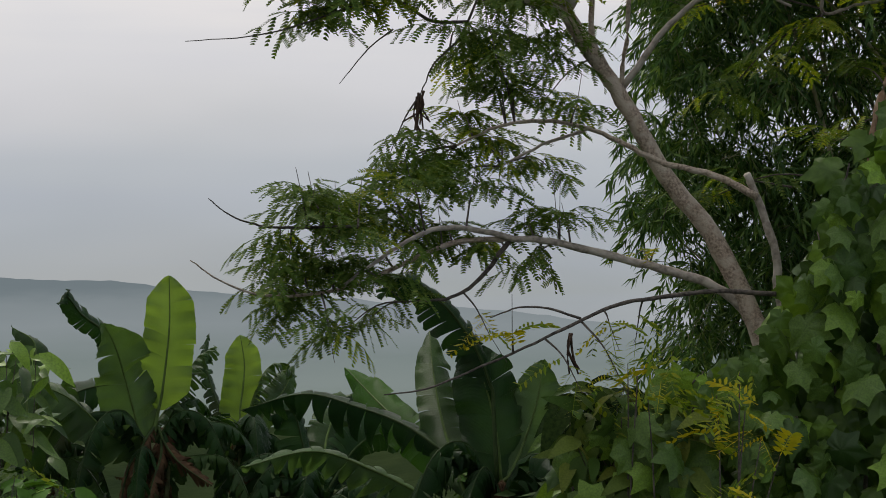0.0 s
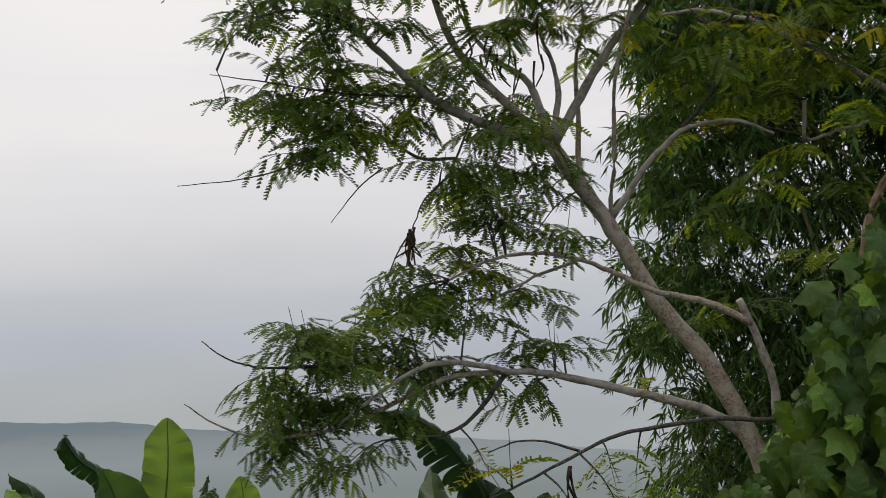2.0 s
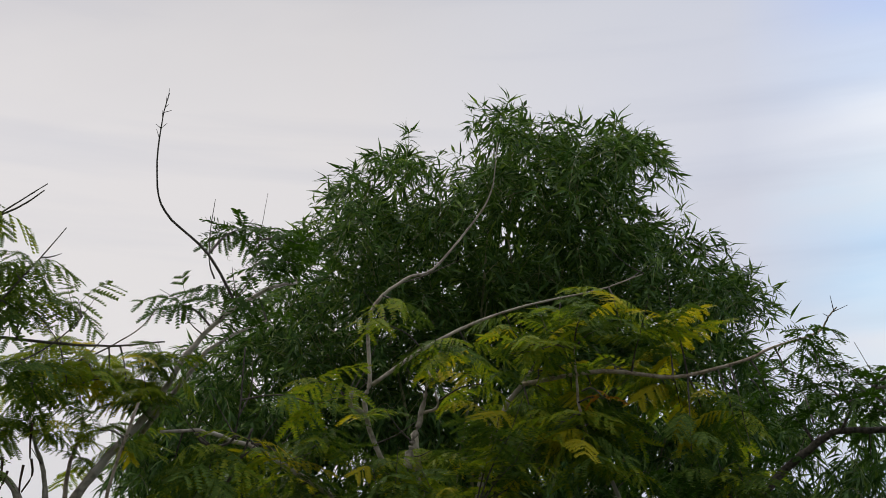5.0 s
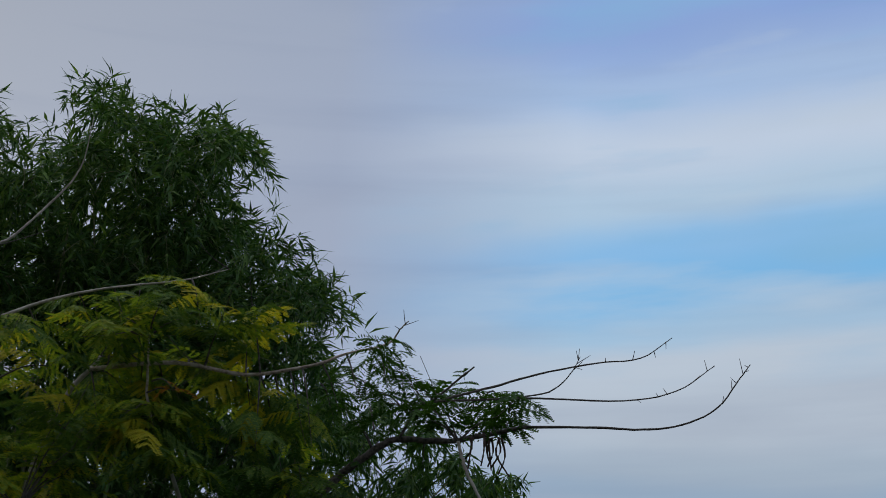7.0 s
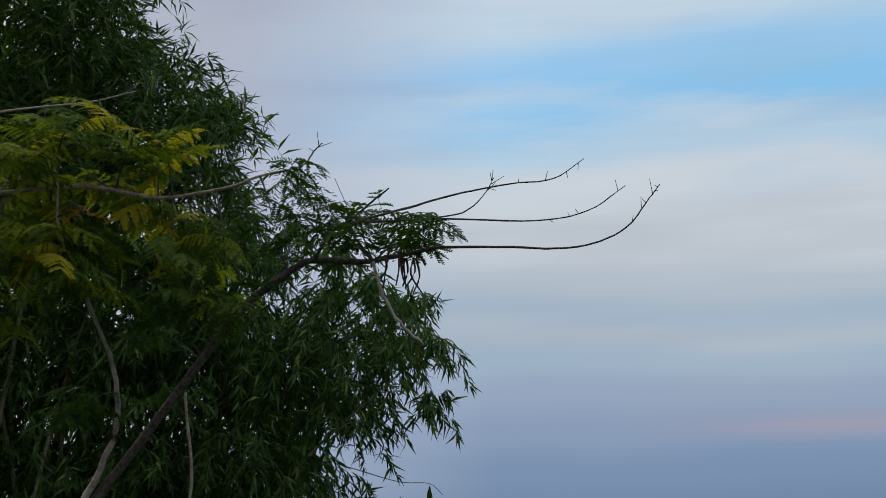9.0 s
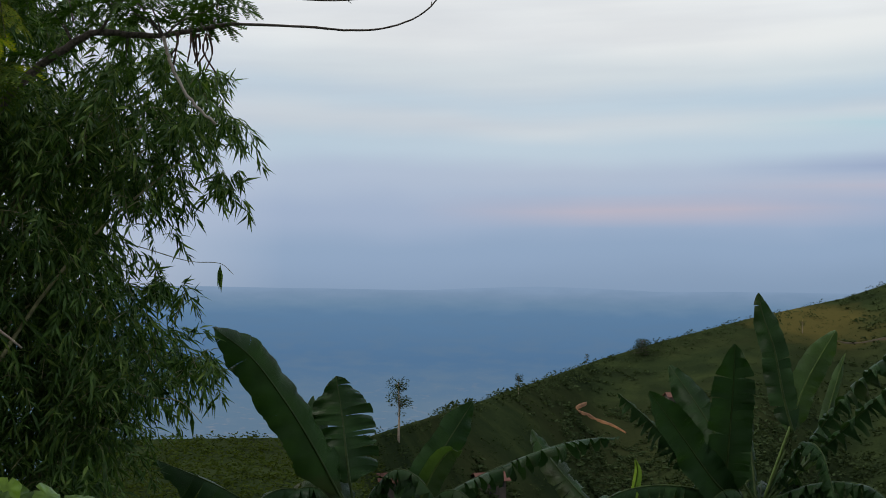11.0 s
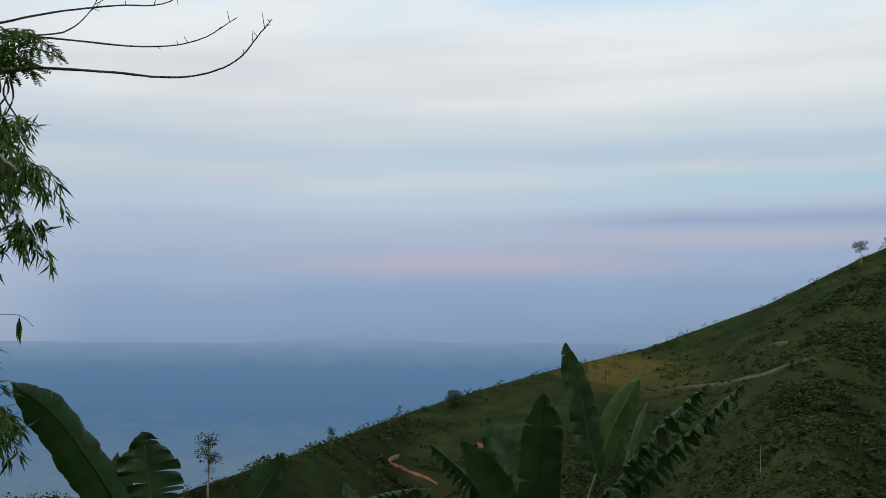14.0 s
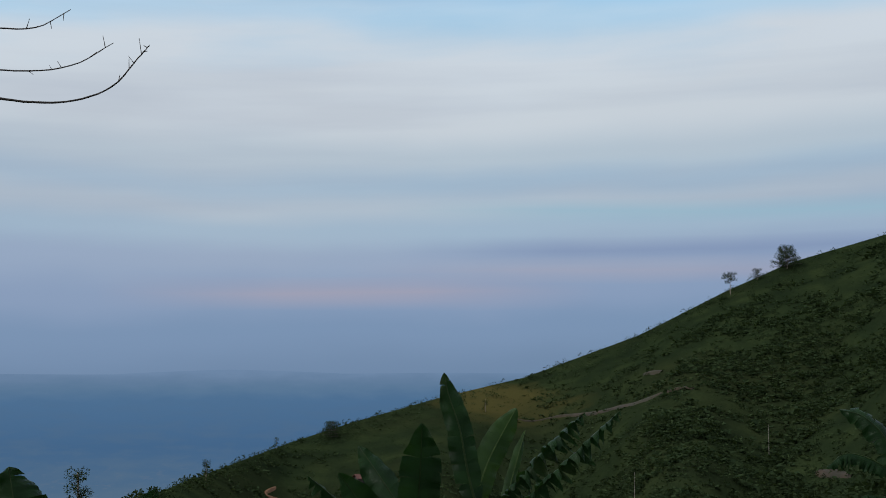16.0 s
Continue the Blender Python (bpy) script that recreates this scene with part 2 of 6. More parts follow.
M_BAMBOO = leaf_material("bamboo_leaf", [(0.032, 0.080, 0.022), (0.128, 0.240, 0.059), (0.070, 0.149, 0.040), (0.256, 0.384, 0.091)], 0.42, 0.38)
M_VINE = leaf_material("vine_leaf", [(0.030, 0.070, 0.015), (0.135, 0.235, 0.045), (0.066, 0.138, 0.028), (0.25, 0.42, 0.052)], 0.38, 0.28, None, 22.0, 0.30, 0.5)


def add_veins(m, scale=52.0):
    """Fine side veins across a leaf that has its length and breadth as UV."""
    nt = m.node_tree
    uv = nt.nodes.new("ShaderNodeTexCoord")
    wv = add(nt, "ShaderNodeTexWave", Scale=scale, Distortion=1.2, Detail=2.0)
    nt.links.new(uv.outputs["UV"], wv.inputs["Vector"])
    p = nt.nodes["Principled BSDF"]
    link = p.inputs["Base Color"].links[0]
    src = link.from_socket
    shade = ramp(nt, wv.outputs["Fac"], [(0.0, (0.72, 0.74, 0.70)), (1.0, (1.0, 1.0, 1.0))])
    nt.links.new(blend(nt, 1.0, src, shade, "MULTIPLY"), p.inputs["Base Color"])
    bump(nt, p, wv.outputs["Fac"], 0.45, 0.006)
    return m


M_BANANA = leaf_material("banana_leaf", [(0.045, 0.100, 0.026), (0.072, 0.140, 0.036), (0.056, 0.12, 0.034)], 0.42, 0.32, (0.11, 0.12, 0.04), 2.6, 0.25)
M_BANANA_Y = leaf_material("banana_leaf_young", [(0.20, 0.33, 0.07), (0.24, 0.37, 0.09)], 0.42, 0.5, None, 3.0)
M_BANANA_D = leaf_material("banana_leaf_dark", [(0.022, 0.062, 0.020), (0.034, 0.085, 0.024)], 0.34, 0.25, (0.065, 0.070, 0.03), 3.0, 0.12)
# lighter green leaves, their pale sheen partly put into the colour
M_BANANA_L = leaf_material("banana_leaf_pale", [(0.085, 0.165, 0.055), (0.11, 0.20, 0.07), (0.095, 0.18, 0.06)], 0.42, 0.38, None, 2.6, 0.28)
M_BANANA_B = leaf_material("banana_leaf_bright", [(0.07, 0.20, 0.022), (0.09, 0.24, 0.026)], 0.4, 0.45, None, 2.6, 0.2)
for m_ in (M_BANANA, M_BANANA_Y, M_BANANA_D, M_BANANA_L, M_BANANA_B):
    add_veins(m_)
M_RIB = leaf_material("banana_rib", [(0.10, 0.16, 0.045), (0.13, 0.20, 0.055)], 0.45, 0.1)
M_RIB_D = leaf_material("banana_rib_dark", [(0.040, 0.070, 0.022), (0.055, 0.090, 0.028)], 0.5, 0.1)
M_DRY = leaf_material("banana_leaf_dry", [(0.10, 0.055, 0.030), (0.17, 0.10, 0.055), (0.07, 0.042, 0.026)], 0.8, 0.15)
M_STEM = bark_material("banana_stem", (0.07, 0.06, 0.03), (0.22, 0.25, 0.11), 9.0)
M_BUSH = leaf_material("bush_leaf", [(0.022, 0.055, 0.010), (0.045, 0.095, 0.014), (0.032, 0.07, 0.014), (0.085, 0.14, 0.02)], 0.6, 0.25)
M_KNOLL = leaf_material("knoll_grass", [(0.044, 0.070, 0.016), (0.062, 0.084, 0.018), (0.038, 0.062, 0.014)], 0.9, 0.35, None, 14.0, 0.0)
M_HILL = leaf_material("hill_shrub", [(0.031, 0.052, 0.021), (0.041, 0.064, 0.026), (0.054, 0.076, 0.030), (0.036, 0.057, 0.024)], 0.9, 0.2, (0.060, 0.068, 0.028), 0.5, 0.0)


M_HILL_D = leaf_material("hill_bush", [(0.043, 0.066, 0.030), (0.054, 0.080, 0.036), (0.069, 0.098, 0.041)], 0.9, 0.2, None, 0.4, 0.0)
M_WOOD = leaf_material("hill_wood", [(0.042, 0.069, 0.032), (0.057, 0.084, 0.038), (0.072, 0.104, 0.044)], 0.9, 0.2, None, 0.4, 0.0)
# bush greens darkened: the shade under the plants is put into the colour
M_BUSH_SHADED = leaf_material("shaded_bush_leaf", [(0.014, 0.036, 0.008), (0.026, 0.058, 0.012), (0.020, 0.045, 0.010), (0.05, 0.085, 0.016)], 0.7, 0.2, None, 14.0, 0.08)
M_MIXED = leaf_material("mixed_leaf", [(0.035, 0.080, 0.015), (0.14, 0.19, 0.035), (0.048, 0.11, 0.018), (0.24, 0.27, 0.05), (0.07, 0.15, 0.026)], 0.5, 0.3, None, 20.0, 0.15, 0.4)
M_BROAD = leaf_material("broad_leaf", [(0.06, 0.15, 0.022), (0.10, 0.22, 0.03), (0.075, 0.18, 0.026)], 0.5, 0.3, None, 20.0, 0.15, 0.4)


def ground_material(field):
    m, nt, p = material("hillside_grass")
    vec = coords(nt)
    a, b, c = grain(nt, vec, 0.022, 5.0), grain(nt, vec, 0.14, 6.0), grain(nt, vec, 1.6, 6.0)
    col = ramp(nt, b, [(0.30, (0.016, 0.025, 0.012)), (0.5, (0.024, 0.036, 0.015)), (0.70, (0.038, 0.053, 0.020))])
    col = blend(nt, ramp(nt, a, [(0.48, (0, 0, 0)), (0.66, (0.6, 0.6, 0.6))]), col, (0.032, 0.036, 0.015))
    col = blend(nt, ramp(nt, c, [(0.38, (0, 0, 0)), (0.72, (0.4, 0.4, 0.4))]), col, (0.014, 0.024, 0.008))
    # a dry yellowing field high on the slope
    off = nt.nodes.new("ShaderNodeVectorMath")
    off.operation = "SUBTRACT"
    nt.links.new(vec, off.inputs[0])
    off.inputs[1].default_value = field
    ln = nt.nodes.new("ShaderNodeVectorMath")
    ln.operation = "LENGTH"
    nt.links.new(off.outputs[0], ln.inputs[0])
    near = nt.nodes.new("ShaderNodeMath")
    near.operation = "MULTIPLY_ADD"
    near.inputs[1].default_value, near.inputs[2].default_value = 0.028, -0.25
    nt.links.new(ln.outputs["Value"], near.inputs[0])
    rag = nt.nodes.new("ShaderNodeMath")
    rag.operation = "ADD"
    nt.links.new(near.outputs[0], rag.inputs[0])
    nt.links.new(grain(nt, vec, 0.07, 5.0), rag.inputs[1])
    col = blend(nt, ramp(nt, rag.outputs[0], [(0.45, (0.8, 0.8, 0.8)), (0.75, (0, 0, 0))]), col, (0.095, 0.082, 0.026))
    nt.links.new(col, p.inputs["Base Color"])
    p.inputs["Roughness"].default_value = 1.0
    p.inputs["Specular IOR Level"].default_value = 0.0
    bump(nt, p, c, 0.8, 0.25)
    return m


M_SOIL = bark_material("bare_soil", (0.13, 0.055, 0.020), (0.27, 0.13, 0.05), 0.9)
M_TRACK = bark_material("trodden_earth", (0.022, 0.024, 0.010), (0.060, 0.036, 0.018), 0.5, (0.040, 0.034, 0.014))
M_ROOF = bark_material("rusty_roof", (0.09, 0.035, 0.025), (0.17, 0.07, 0.05), 3.0)
M_WALL = bark_material("weathered_board", (0.07, 0.06, 0.05), (0.13, 0.11, 0.095), 2.0)
M_GLASS = bark_material("dark_opening", (0.02, 0.02, 0.025), (0.05, 0.05, 0.06), 2.0)


def distance_material():
    """The valley and its far ridges, self-glowing, with the haze painted into the colour: paler and greener to one
    side, deep blue to the other.
    """
    m, nt, p = material("far_haze")
    nt.nodes.remove(p)
    geo = nt.nodes.new("ShaderNodeNewGeometry")
    sp = nt.nodes.new("ShaderNodeSeparateXYZ")
    nt.links.new(geo.outputs["Position"], sp.inputs[0])

    def mm(op, a, b=0.0, clamp=False):
        n = nt.nodes.new("ShaderNodeMath")
        n.operation, n.use_clamp = op, clamp
        for i, v in enumerate((a, b)):
            if isinstance(v, (int, float)):
                n.inputs[i].default_value = v
            else:
                nt.links.new(v, n.inputs[i])
        return n.outputs[0]

    brg = mm("MULTIPLY", mm("ARCTAN2", sp.outputs[0], sp.outputs[1]), 57.2958)
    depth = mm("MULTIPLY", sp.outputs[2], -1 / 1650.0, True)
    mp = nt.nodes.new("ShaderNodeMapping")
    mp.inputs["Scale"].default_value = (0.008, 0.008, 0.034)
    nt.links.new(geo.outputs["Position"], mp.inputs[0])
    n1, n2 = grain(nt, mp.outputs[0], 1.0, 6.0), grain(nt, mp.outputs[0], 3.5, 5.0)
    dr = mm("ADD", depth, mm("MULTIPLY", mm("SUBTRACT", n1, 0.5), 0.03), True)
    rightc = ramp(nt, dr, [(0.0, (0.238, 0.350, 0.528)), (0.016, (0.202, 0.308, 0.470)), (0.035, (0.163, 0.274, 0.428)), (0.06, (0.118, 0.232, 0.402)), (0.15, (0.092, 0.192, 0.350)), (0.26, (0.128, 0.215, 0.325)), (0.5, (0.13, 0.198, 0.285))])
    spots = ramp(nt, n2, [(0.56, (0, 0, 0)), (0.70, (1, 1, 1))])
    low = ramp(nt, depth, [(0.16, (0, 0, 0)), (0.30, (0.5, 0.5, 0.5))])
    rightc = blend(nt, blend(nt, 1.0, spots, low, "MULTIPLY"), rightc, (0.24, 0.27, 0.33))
    # a paler veil of haze is painted over the lower valley
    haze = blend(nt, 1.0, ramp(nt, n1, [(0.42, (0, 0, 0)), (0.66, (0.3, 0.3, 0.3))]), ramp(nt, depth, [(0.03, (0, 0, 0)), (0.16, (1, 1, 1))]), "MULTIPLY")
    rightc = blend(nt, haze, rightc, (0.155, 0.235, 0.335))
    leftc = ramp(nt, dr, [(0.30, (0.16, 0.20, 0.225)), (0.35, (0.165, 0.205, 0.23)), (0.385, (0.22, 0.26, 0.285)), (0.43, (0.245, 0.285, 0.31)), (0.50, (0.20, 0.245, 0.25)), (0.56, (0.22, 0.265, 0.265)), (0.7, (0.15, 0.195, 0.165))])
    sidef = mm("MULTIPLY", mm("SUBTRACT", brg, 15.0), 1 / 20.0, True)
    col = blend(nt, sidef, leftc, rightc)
    # emission: the distance glows by itself, unlit by sun or sky
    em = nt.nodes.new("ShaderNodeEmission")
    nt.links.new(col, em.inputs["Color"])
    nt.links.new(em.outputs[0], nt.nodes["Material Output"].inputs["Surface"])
    return m


M_FAR = distance_material()


# ---------------------------------------------------------------- mesh helpers
def mesh_of(name, verts, faces, mat, smooth=False):
    me = bpy.data.meshes.new(name)
    me.from_pydata([tuple(v) for v in verts], [], faces)
    me.materials.append(mat)
    if smooth:
        me.polygons.foreach_set("use_smooth", [True] * len(me.polygons))
    me.update()
    return me


def quads(name, verts, faces, mat, smooth=False):
    """A mesh from numpy arrays: verts (n, 3), faces (m, 3 or 4)."""
    me = bpy.data.meshes.new(name)
    verts, faces = np.asarray(verts, np.float32), np.asarray(faces, np.int32)
    k = faces.shape[1]
    me.vertices.add(len(verts))
    me.vertices.foreach_set("co", verts.ravel())
    me.loops.add(faces.size)
    me.loops.foreach_set("vertex_index", faces.ravel())
    me.polygons.add(len(faces))
    me.polygons.foreach_set("loop_start", np.arange(0, faces.size, k, dtype=np.int32))
    me.materials.append(mat)
    me.update(calc_edges=True)
    me.validate()
    if smooth:
        me.polygons.foreach_set("use_smooth", [True] * len(me.polygons))
    return me


def thing(name, base, label, category, group="", kind=""):
    ob = new(name)
    ob.empty_display_size = 0.2
    ob.location = base
    return tagged(ob, label, category, group, kind)


def part(name, me, parent, label="", kind="", place=None):
    """Links a mesh, given in world coordinates or at the pose place, as a part of parent."""
    ob = new(name, me)
    root, back = parent, Vector()
    while root is not None:
        back = back + root.location
        root = root.parent
    ob.parent = parent
    ob.matrix_parent_inverse = Matrix.Translation(-back)
    if place is not None:
        ob.matrix_basis = place
    if parent.type == "MESH":
        ob.matrix_parent_inverse = Matrix.Identity(4)
    return tagged(ob, label, "", "", kind)


def smooth_line(pts, n=6):
    """Catmull-Rom through the points, n steps for each piece."""
    p = [Vector(q) for q in pts]
    if len(p) == 2:
        return [p[0].lerp(p[1], k / n) for k in range(n + 1)]
    p = [p[0] * 2 - p[1]] + p + [p[-1] * 2 - p[-2]]
    res = []
    for i in range(1, len(p) - 2):
        a, b, c, d = p[i - 1:i + 3]
        for k in range(n):
            t = k / n
            res.append(0.5 * (2 * b + (c - a) * t + (2 * a - 5 * b + 4 * c - d) * t * t + (3 * b - a - 3 * c + d) * t ** 3))
    res.append(p[-2])
    return res


def tube(line, r0, r1, sides=8, knots=0.0, rnd=None):
    """Vertices and faces of a tapered tube with small swellings."""
    verts, faces, n = [], [], len(line)
    for i, c in enumerate(line):
        tan = (line[min(i + 1, n - 1)] - line[max(i - 1, 0)]).normalized()
        u = tan.orthogonal().normalized() if abs(tan.z) > 0.95 else tan.cross(Vector((0, 0, 1))).normalized()
        v = tan.cross(u)
        r = r0 + (r1 - r0) * i / max(1, n - 1)
        if knots and rnd:
            r *= 1 + knots * (rnd.random() - 0.4)
        for k in range(sides):
            a = 2 * math.pi * k / sides
            verts.append(c + (u * math.cos(a) + v * math.sin(a)) * r)
    for i in range(n - 1):
        for k in range(sides):
            q = (k + 1) % sides
            faces.append((i * sides + k, i * sides + q, (i + 1) * sides + q, (i + 1) * sides + k))
    faces.append(tuple(range(sides))[::-1])
    faces.append(tuple((n - 1) * sides + k for k in range(sides)))
    return verts, faces


def joined(list_of):
    verts, faces = [], []
    for v, f in list_of:
        o = len(verts)
        verts += v
        faces += [tuple(i + o for i in q) for q in f]
    return verts, faces


def scatter(base_v, base_f, mats):
    """Copies of one small shape at many poses, as one pair of arrays."""
    m = np.array([[list(r) for r in q] for q in mats])
    v = np.einsum("nij,kj->nki", m[:, :3, :3], base_v) + m[:, None, :3, 3]
    f = base_f[None] + (np.arange(len(m)) * len(base_v))[:, None, None]
    return v.reshape(-1, 3), f.reshape(-1, base_f.shape[1])


def aim(place, direction, roll, size):
    """A pose whose y axis points along direction, turned by roll about it."""
    q = Vector(direction).to_track_quat("Y", "Z")
    return Matrix.Translation(place) @ q.to_matrix().to_4x4() @ Matrix.Rotation(roll, 4, "Y") @ Matrix.Diagonal((size, size, size, 1))


def leaf_pose(place, along, facing, size):
    """A pose whose y axis points along the leaf and whose z axis faces as nearly as it can towards facing."""
    y = Vector(along).normalized()
    z = Vector(facing) - y * y.dot(facing)
    z = z.normalized() if z.length > 1e-3 else y.orthogonal().normalized()
    x = y.cross(z)
    m = Matrix((x * size, y * size, z * size)).transposed().to_4x4()
    m.translation = place
    return m


# ---------------------------------------------------------------- ground and distance
CREST = [(-180, 3.0), (-120, 4.0), (-70, -2.0), (-40, -14.0), (30, -14.0), (41, -6.9), (53, -6.9), (58, -5.3), (63.5, -3.3), (66.3, -2.4), (70.4, -1.25),
         (74.4, -0.3), (79.6, 1.6), (83.6, 3.6), (86.4, 4.8), (90.4, 5.9), (110, 7.0), (140, 4.0), (180, 3.0)]
REACH = [(-180, 90), (-70, 60), (-40, 40), (30, 40), (41, 58), (53, 62), (58, 150), (63.5, 230), (75, 290), (90, 320), (110, 320), (140, 160), (180, 90)]
GULLY = [(-180, 0), (-40, 2), (41, 1.0), (53, 1.5), (58, 12), (66, 26), (90, 34), (110, 30), (140, 5), (180, 0)]


def table(rows, x):
    for (a, u), (b, v) in zip(rows, rows[1:]):
        if x <= b:
            k = (x - a) / (b - a)
            return u + (v - u) * k
    return rows[-1][1]


def height(az, r):
    """Height of the ground at a bearing and a distance along the level."""
    x, y = r * math.sin(radians(az)), r * math.cos(radians(az))
    near = -0.26 * max(0.0, min(r, 14.0) - 1.5)
    if r <= 14:
        return near + 0.06 * noise.noise((x * 0.6, y * 0.6, 0)) * min(1, r / 3)
    rc = table(REACH, az)
    zc = 1.6 + rc * math.tan(radians(table(CREST, az)))
    lump = noise.fractal((x * 0.02, y * 0.02, 3.0), 0.6, 2.0, 4) * min(3.0, rc * 0.012)
    if r <= rc:
        s = (r - 14) / (rc - 14)
        rib = table(GULLY, az) * (0.16 * math.sin(az * 0.55 + 1.0) + 0.12 * noise.noise((az * 0.22, s * 3, 1.0)))
        return near + (zc - near) * s - table(GULLY, az) * math.sin(math.pi * s ** 0.62) + (lump + rib) * math.sin(math.pi * s)
    return max(zc - 0.55 * (r - rc), -1600.0)


def ground_hit(az, el):
    """Where the line of sight at that bearing and elevation meets the ground."""
    r, tan = 8.0, math.tan(radians(el))
    while r < 700:
        if 1.6 + r * tan < height(az, r):
            break
        r *= 1.004
    return Vector((r * math.sin(radians(az)), r * math.cos(radians(az)), height(az, r)))


M_GROUND = ground_material(ground_hit(72.9, -1.3))


def build_ground():
    bearings = np.concatenate([np.arange(-180, 38, 3.0), np.arange(38, 96, 0.4), np.arange(96, 180, 3.0)])
    radii = [0.6, 1.5, 3, 4.5, 6, 7.5, 9, 10.5, 12, 14]
    fr = np.linspace(0, 1, 61)[1:]
    n_r = len(radii) + len(fr) + 5
    verts, faces = [(0.0, 0.0, 0.0)], []
    for az in bearings:
        rc = table(REACH, az)
        rr = radii + [14 + (rc - 14) * f for f in fr] + [rc * 1.1 + 6, rc * 1.5 + 40, rc + 500, 3300, 4700]
        for r in rr:
            verts.append((r * math.sin(radians(az)), r * math.cos(radians(az)), height(az, r)))
    n = len(bearings)
    for i in range(n):
        j = (i + 1) % n
        faces.append((0, 1 + j * n_r, 1 + i * n_r))
        for k in range(n_r - 1):
            faces.append((1 + i * n_r + k, 1 + j * n_r + k, 1 + j * n_r + k + 1, 1 + i * n_r + k + 1))
    ob = new("ground", mesh_of("ground", verts, faces, M_GROUND, True))
    return tagged(ob, "grassy hillside falling away and rising to a scrubby crest", "ground", "", "structure")


build_ground()


def ridge_line(az):
    """Elevation of the far skyline: a level plain to one side, low hills to the other."""
    right_el = -0.12 + 0.18 * noise.noise((az * 0.12, 0, 0)) + 0.16 * max(0, 1 - abs(az - 61) / 5) ** 0.7
    left_el = -7.3 - 0.07 * (az + 18) + 0.5 * noise.noise((az * 0.15, 7, 0)) + 0.12 * noise.noise((az * 0.9, 3, 0)) + 0.06 * noise.noise((az * 3.1, 5, 0))
    k = min(1, max(0, (az - 18) / 14))
    return left_el * (1 - k) + right_el * k


def build_distance():
    verts, faces, rows = [], [], 16
    bearings = np.arange(-70, 130.1, 0.5)
    for az in bearings:
        top = 1.6 + 4300 * math.tan(radians(ridge_line(az)))
        for k in range(rows + 1):
            r = 4300 + 4 * k
            z = -1650 + (top + 1650) * k / rows
            verts.append((r * math.sin(radians(az)), r * math.cos(radians(az)), z))
    for i in range(len(bearings) - 1):
        for k in range(rows):
            a = i * (rows + 1) + k
            faces.append((a, a + rows + 1, a + rows + 2, a + 1))
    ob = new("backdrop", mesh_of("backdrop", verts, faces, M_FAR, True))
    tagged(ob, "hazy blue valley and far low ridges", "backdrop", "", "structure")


build_distance()


# ---------------------------------------------------------------- leaf shapes
def frond_shape(seed, pairs=7, leaflets=11, droop=0.25, open_=0.5, hang=0.6, reach=0.42, wide=0.075):
    """A twice-feathered leaf of length one along +y: an arched rachis with pairs of stalks, each edged by close, half-folded leaflets.
    hang: how far the stalks drop from the plane of the leaf."""
    rnd = random.Random(seed)
    v, f = [], []

    def quad(a, b, c, d):
        o = len(v)
        v.extend((a, b, c, d))
        f.append((o, o + 1, o + 2, o + 3))

    def spine(s):
        return Vector((0.06 * math.sin(3 * s + seed), s, 0.16 * math.sin(2.2 * s) - droop * s * s))

    for i in range(5):
        a, b = spine(i / 5), spine((i + 1) / 5)
        for w in (Vector((0.008, 0, 0)), Vector((0, 0, 0.008))):
            quad(a - w, a + w, b + w * 0.7, b - w * 0.7)
    for i in range(pairs):
        s = 0.18 + 0.82 * i / (pairs - 1)
        root = spine(s)
        for side in (-1, 1):
            d = Vector((side * open_ * rnd.uniform(0.8, 1.2), 0.30 + 0.45 * s + rnd.gauss(0, 0.12), -hang * rnd.uniform(0.6, 1.2))).normalized()
            ln = reach * (0.68 + 0.5 * math.sin(math.pi * (0.12 + 0.74 * s))) * rnd.uniform(0.8, 1.15)
            cross = d.cross(Vector((rnd.gauss(0, 0.35), rnd.gauss(0.3, 0.3), 1.0))).normalized()
            up = cross.cross(d)
            shut = rnd.uniform(0.0, 0.45)
            half = ln / leaflets * 0.56
            for k in range(leaflets):
                u = (k + 0.35) / leaflets
                c = root + d * (ln * u) + Vector((0, 0, -0.16 * ln * u * u))
                size = wide * math.sin(math.pi * (0.24 + 0.58 * u)) * rnd.uniform(0.85, 1.1)
                for sd in (-1, 1):
                    t = (d * 0.55 + cross * (sd * 0.85) + up * (shut + rnd.uniform(-0.15, 0.15))).normalized()
                    e = c + t * size
                    quad(c - d * half, e - d * (half * 0.25), e + d * (half * 0.55), c + d * half)
    return np.array([tuple(q) for q in v]), np.array(f)


# hanging leaves of the open tree, and flatter, finer ones of the yellowing crown
FRONDS = [frond_shape(k, 4 + k % 2, 8, 0.1 + 0.12 * (k % 4), 0.62 + 0.12 * (k % 3), 0.50 + 0.2 * (k % 2), 0.48, 0.092) for k in range(6)]
FLAT = [frond_shape(20 + k, 6 + k % 3, 10, 0.15 + 0.10 * (k % 3), 0.8, 0.30 + 0.25 * (k % 3), 0.38) for k in range(6)]


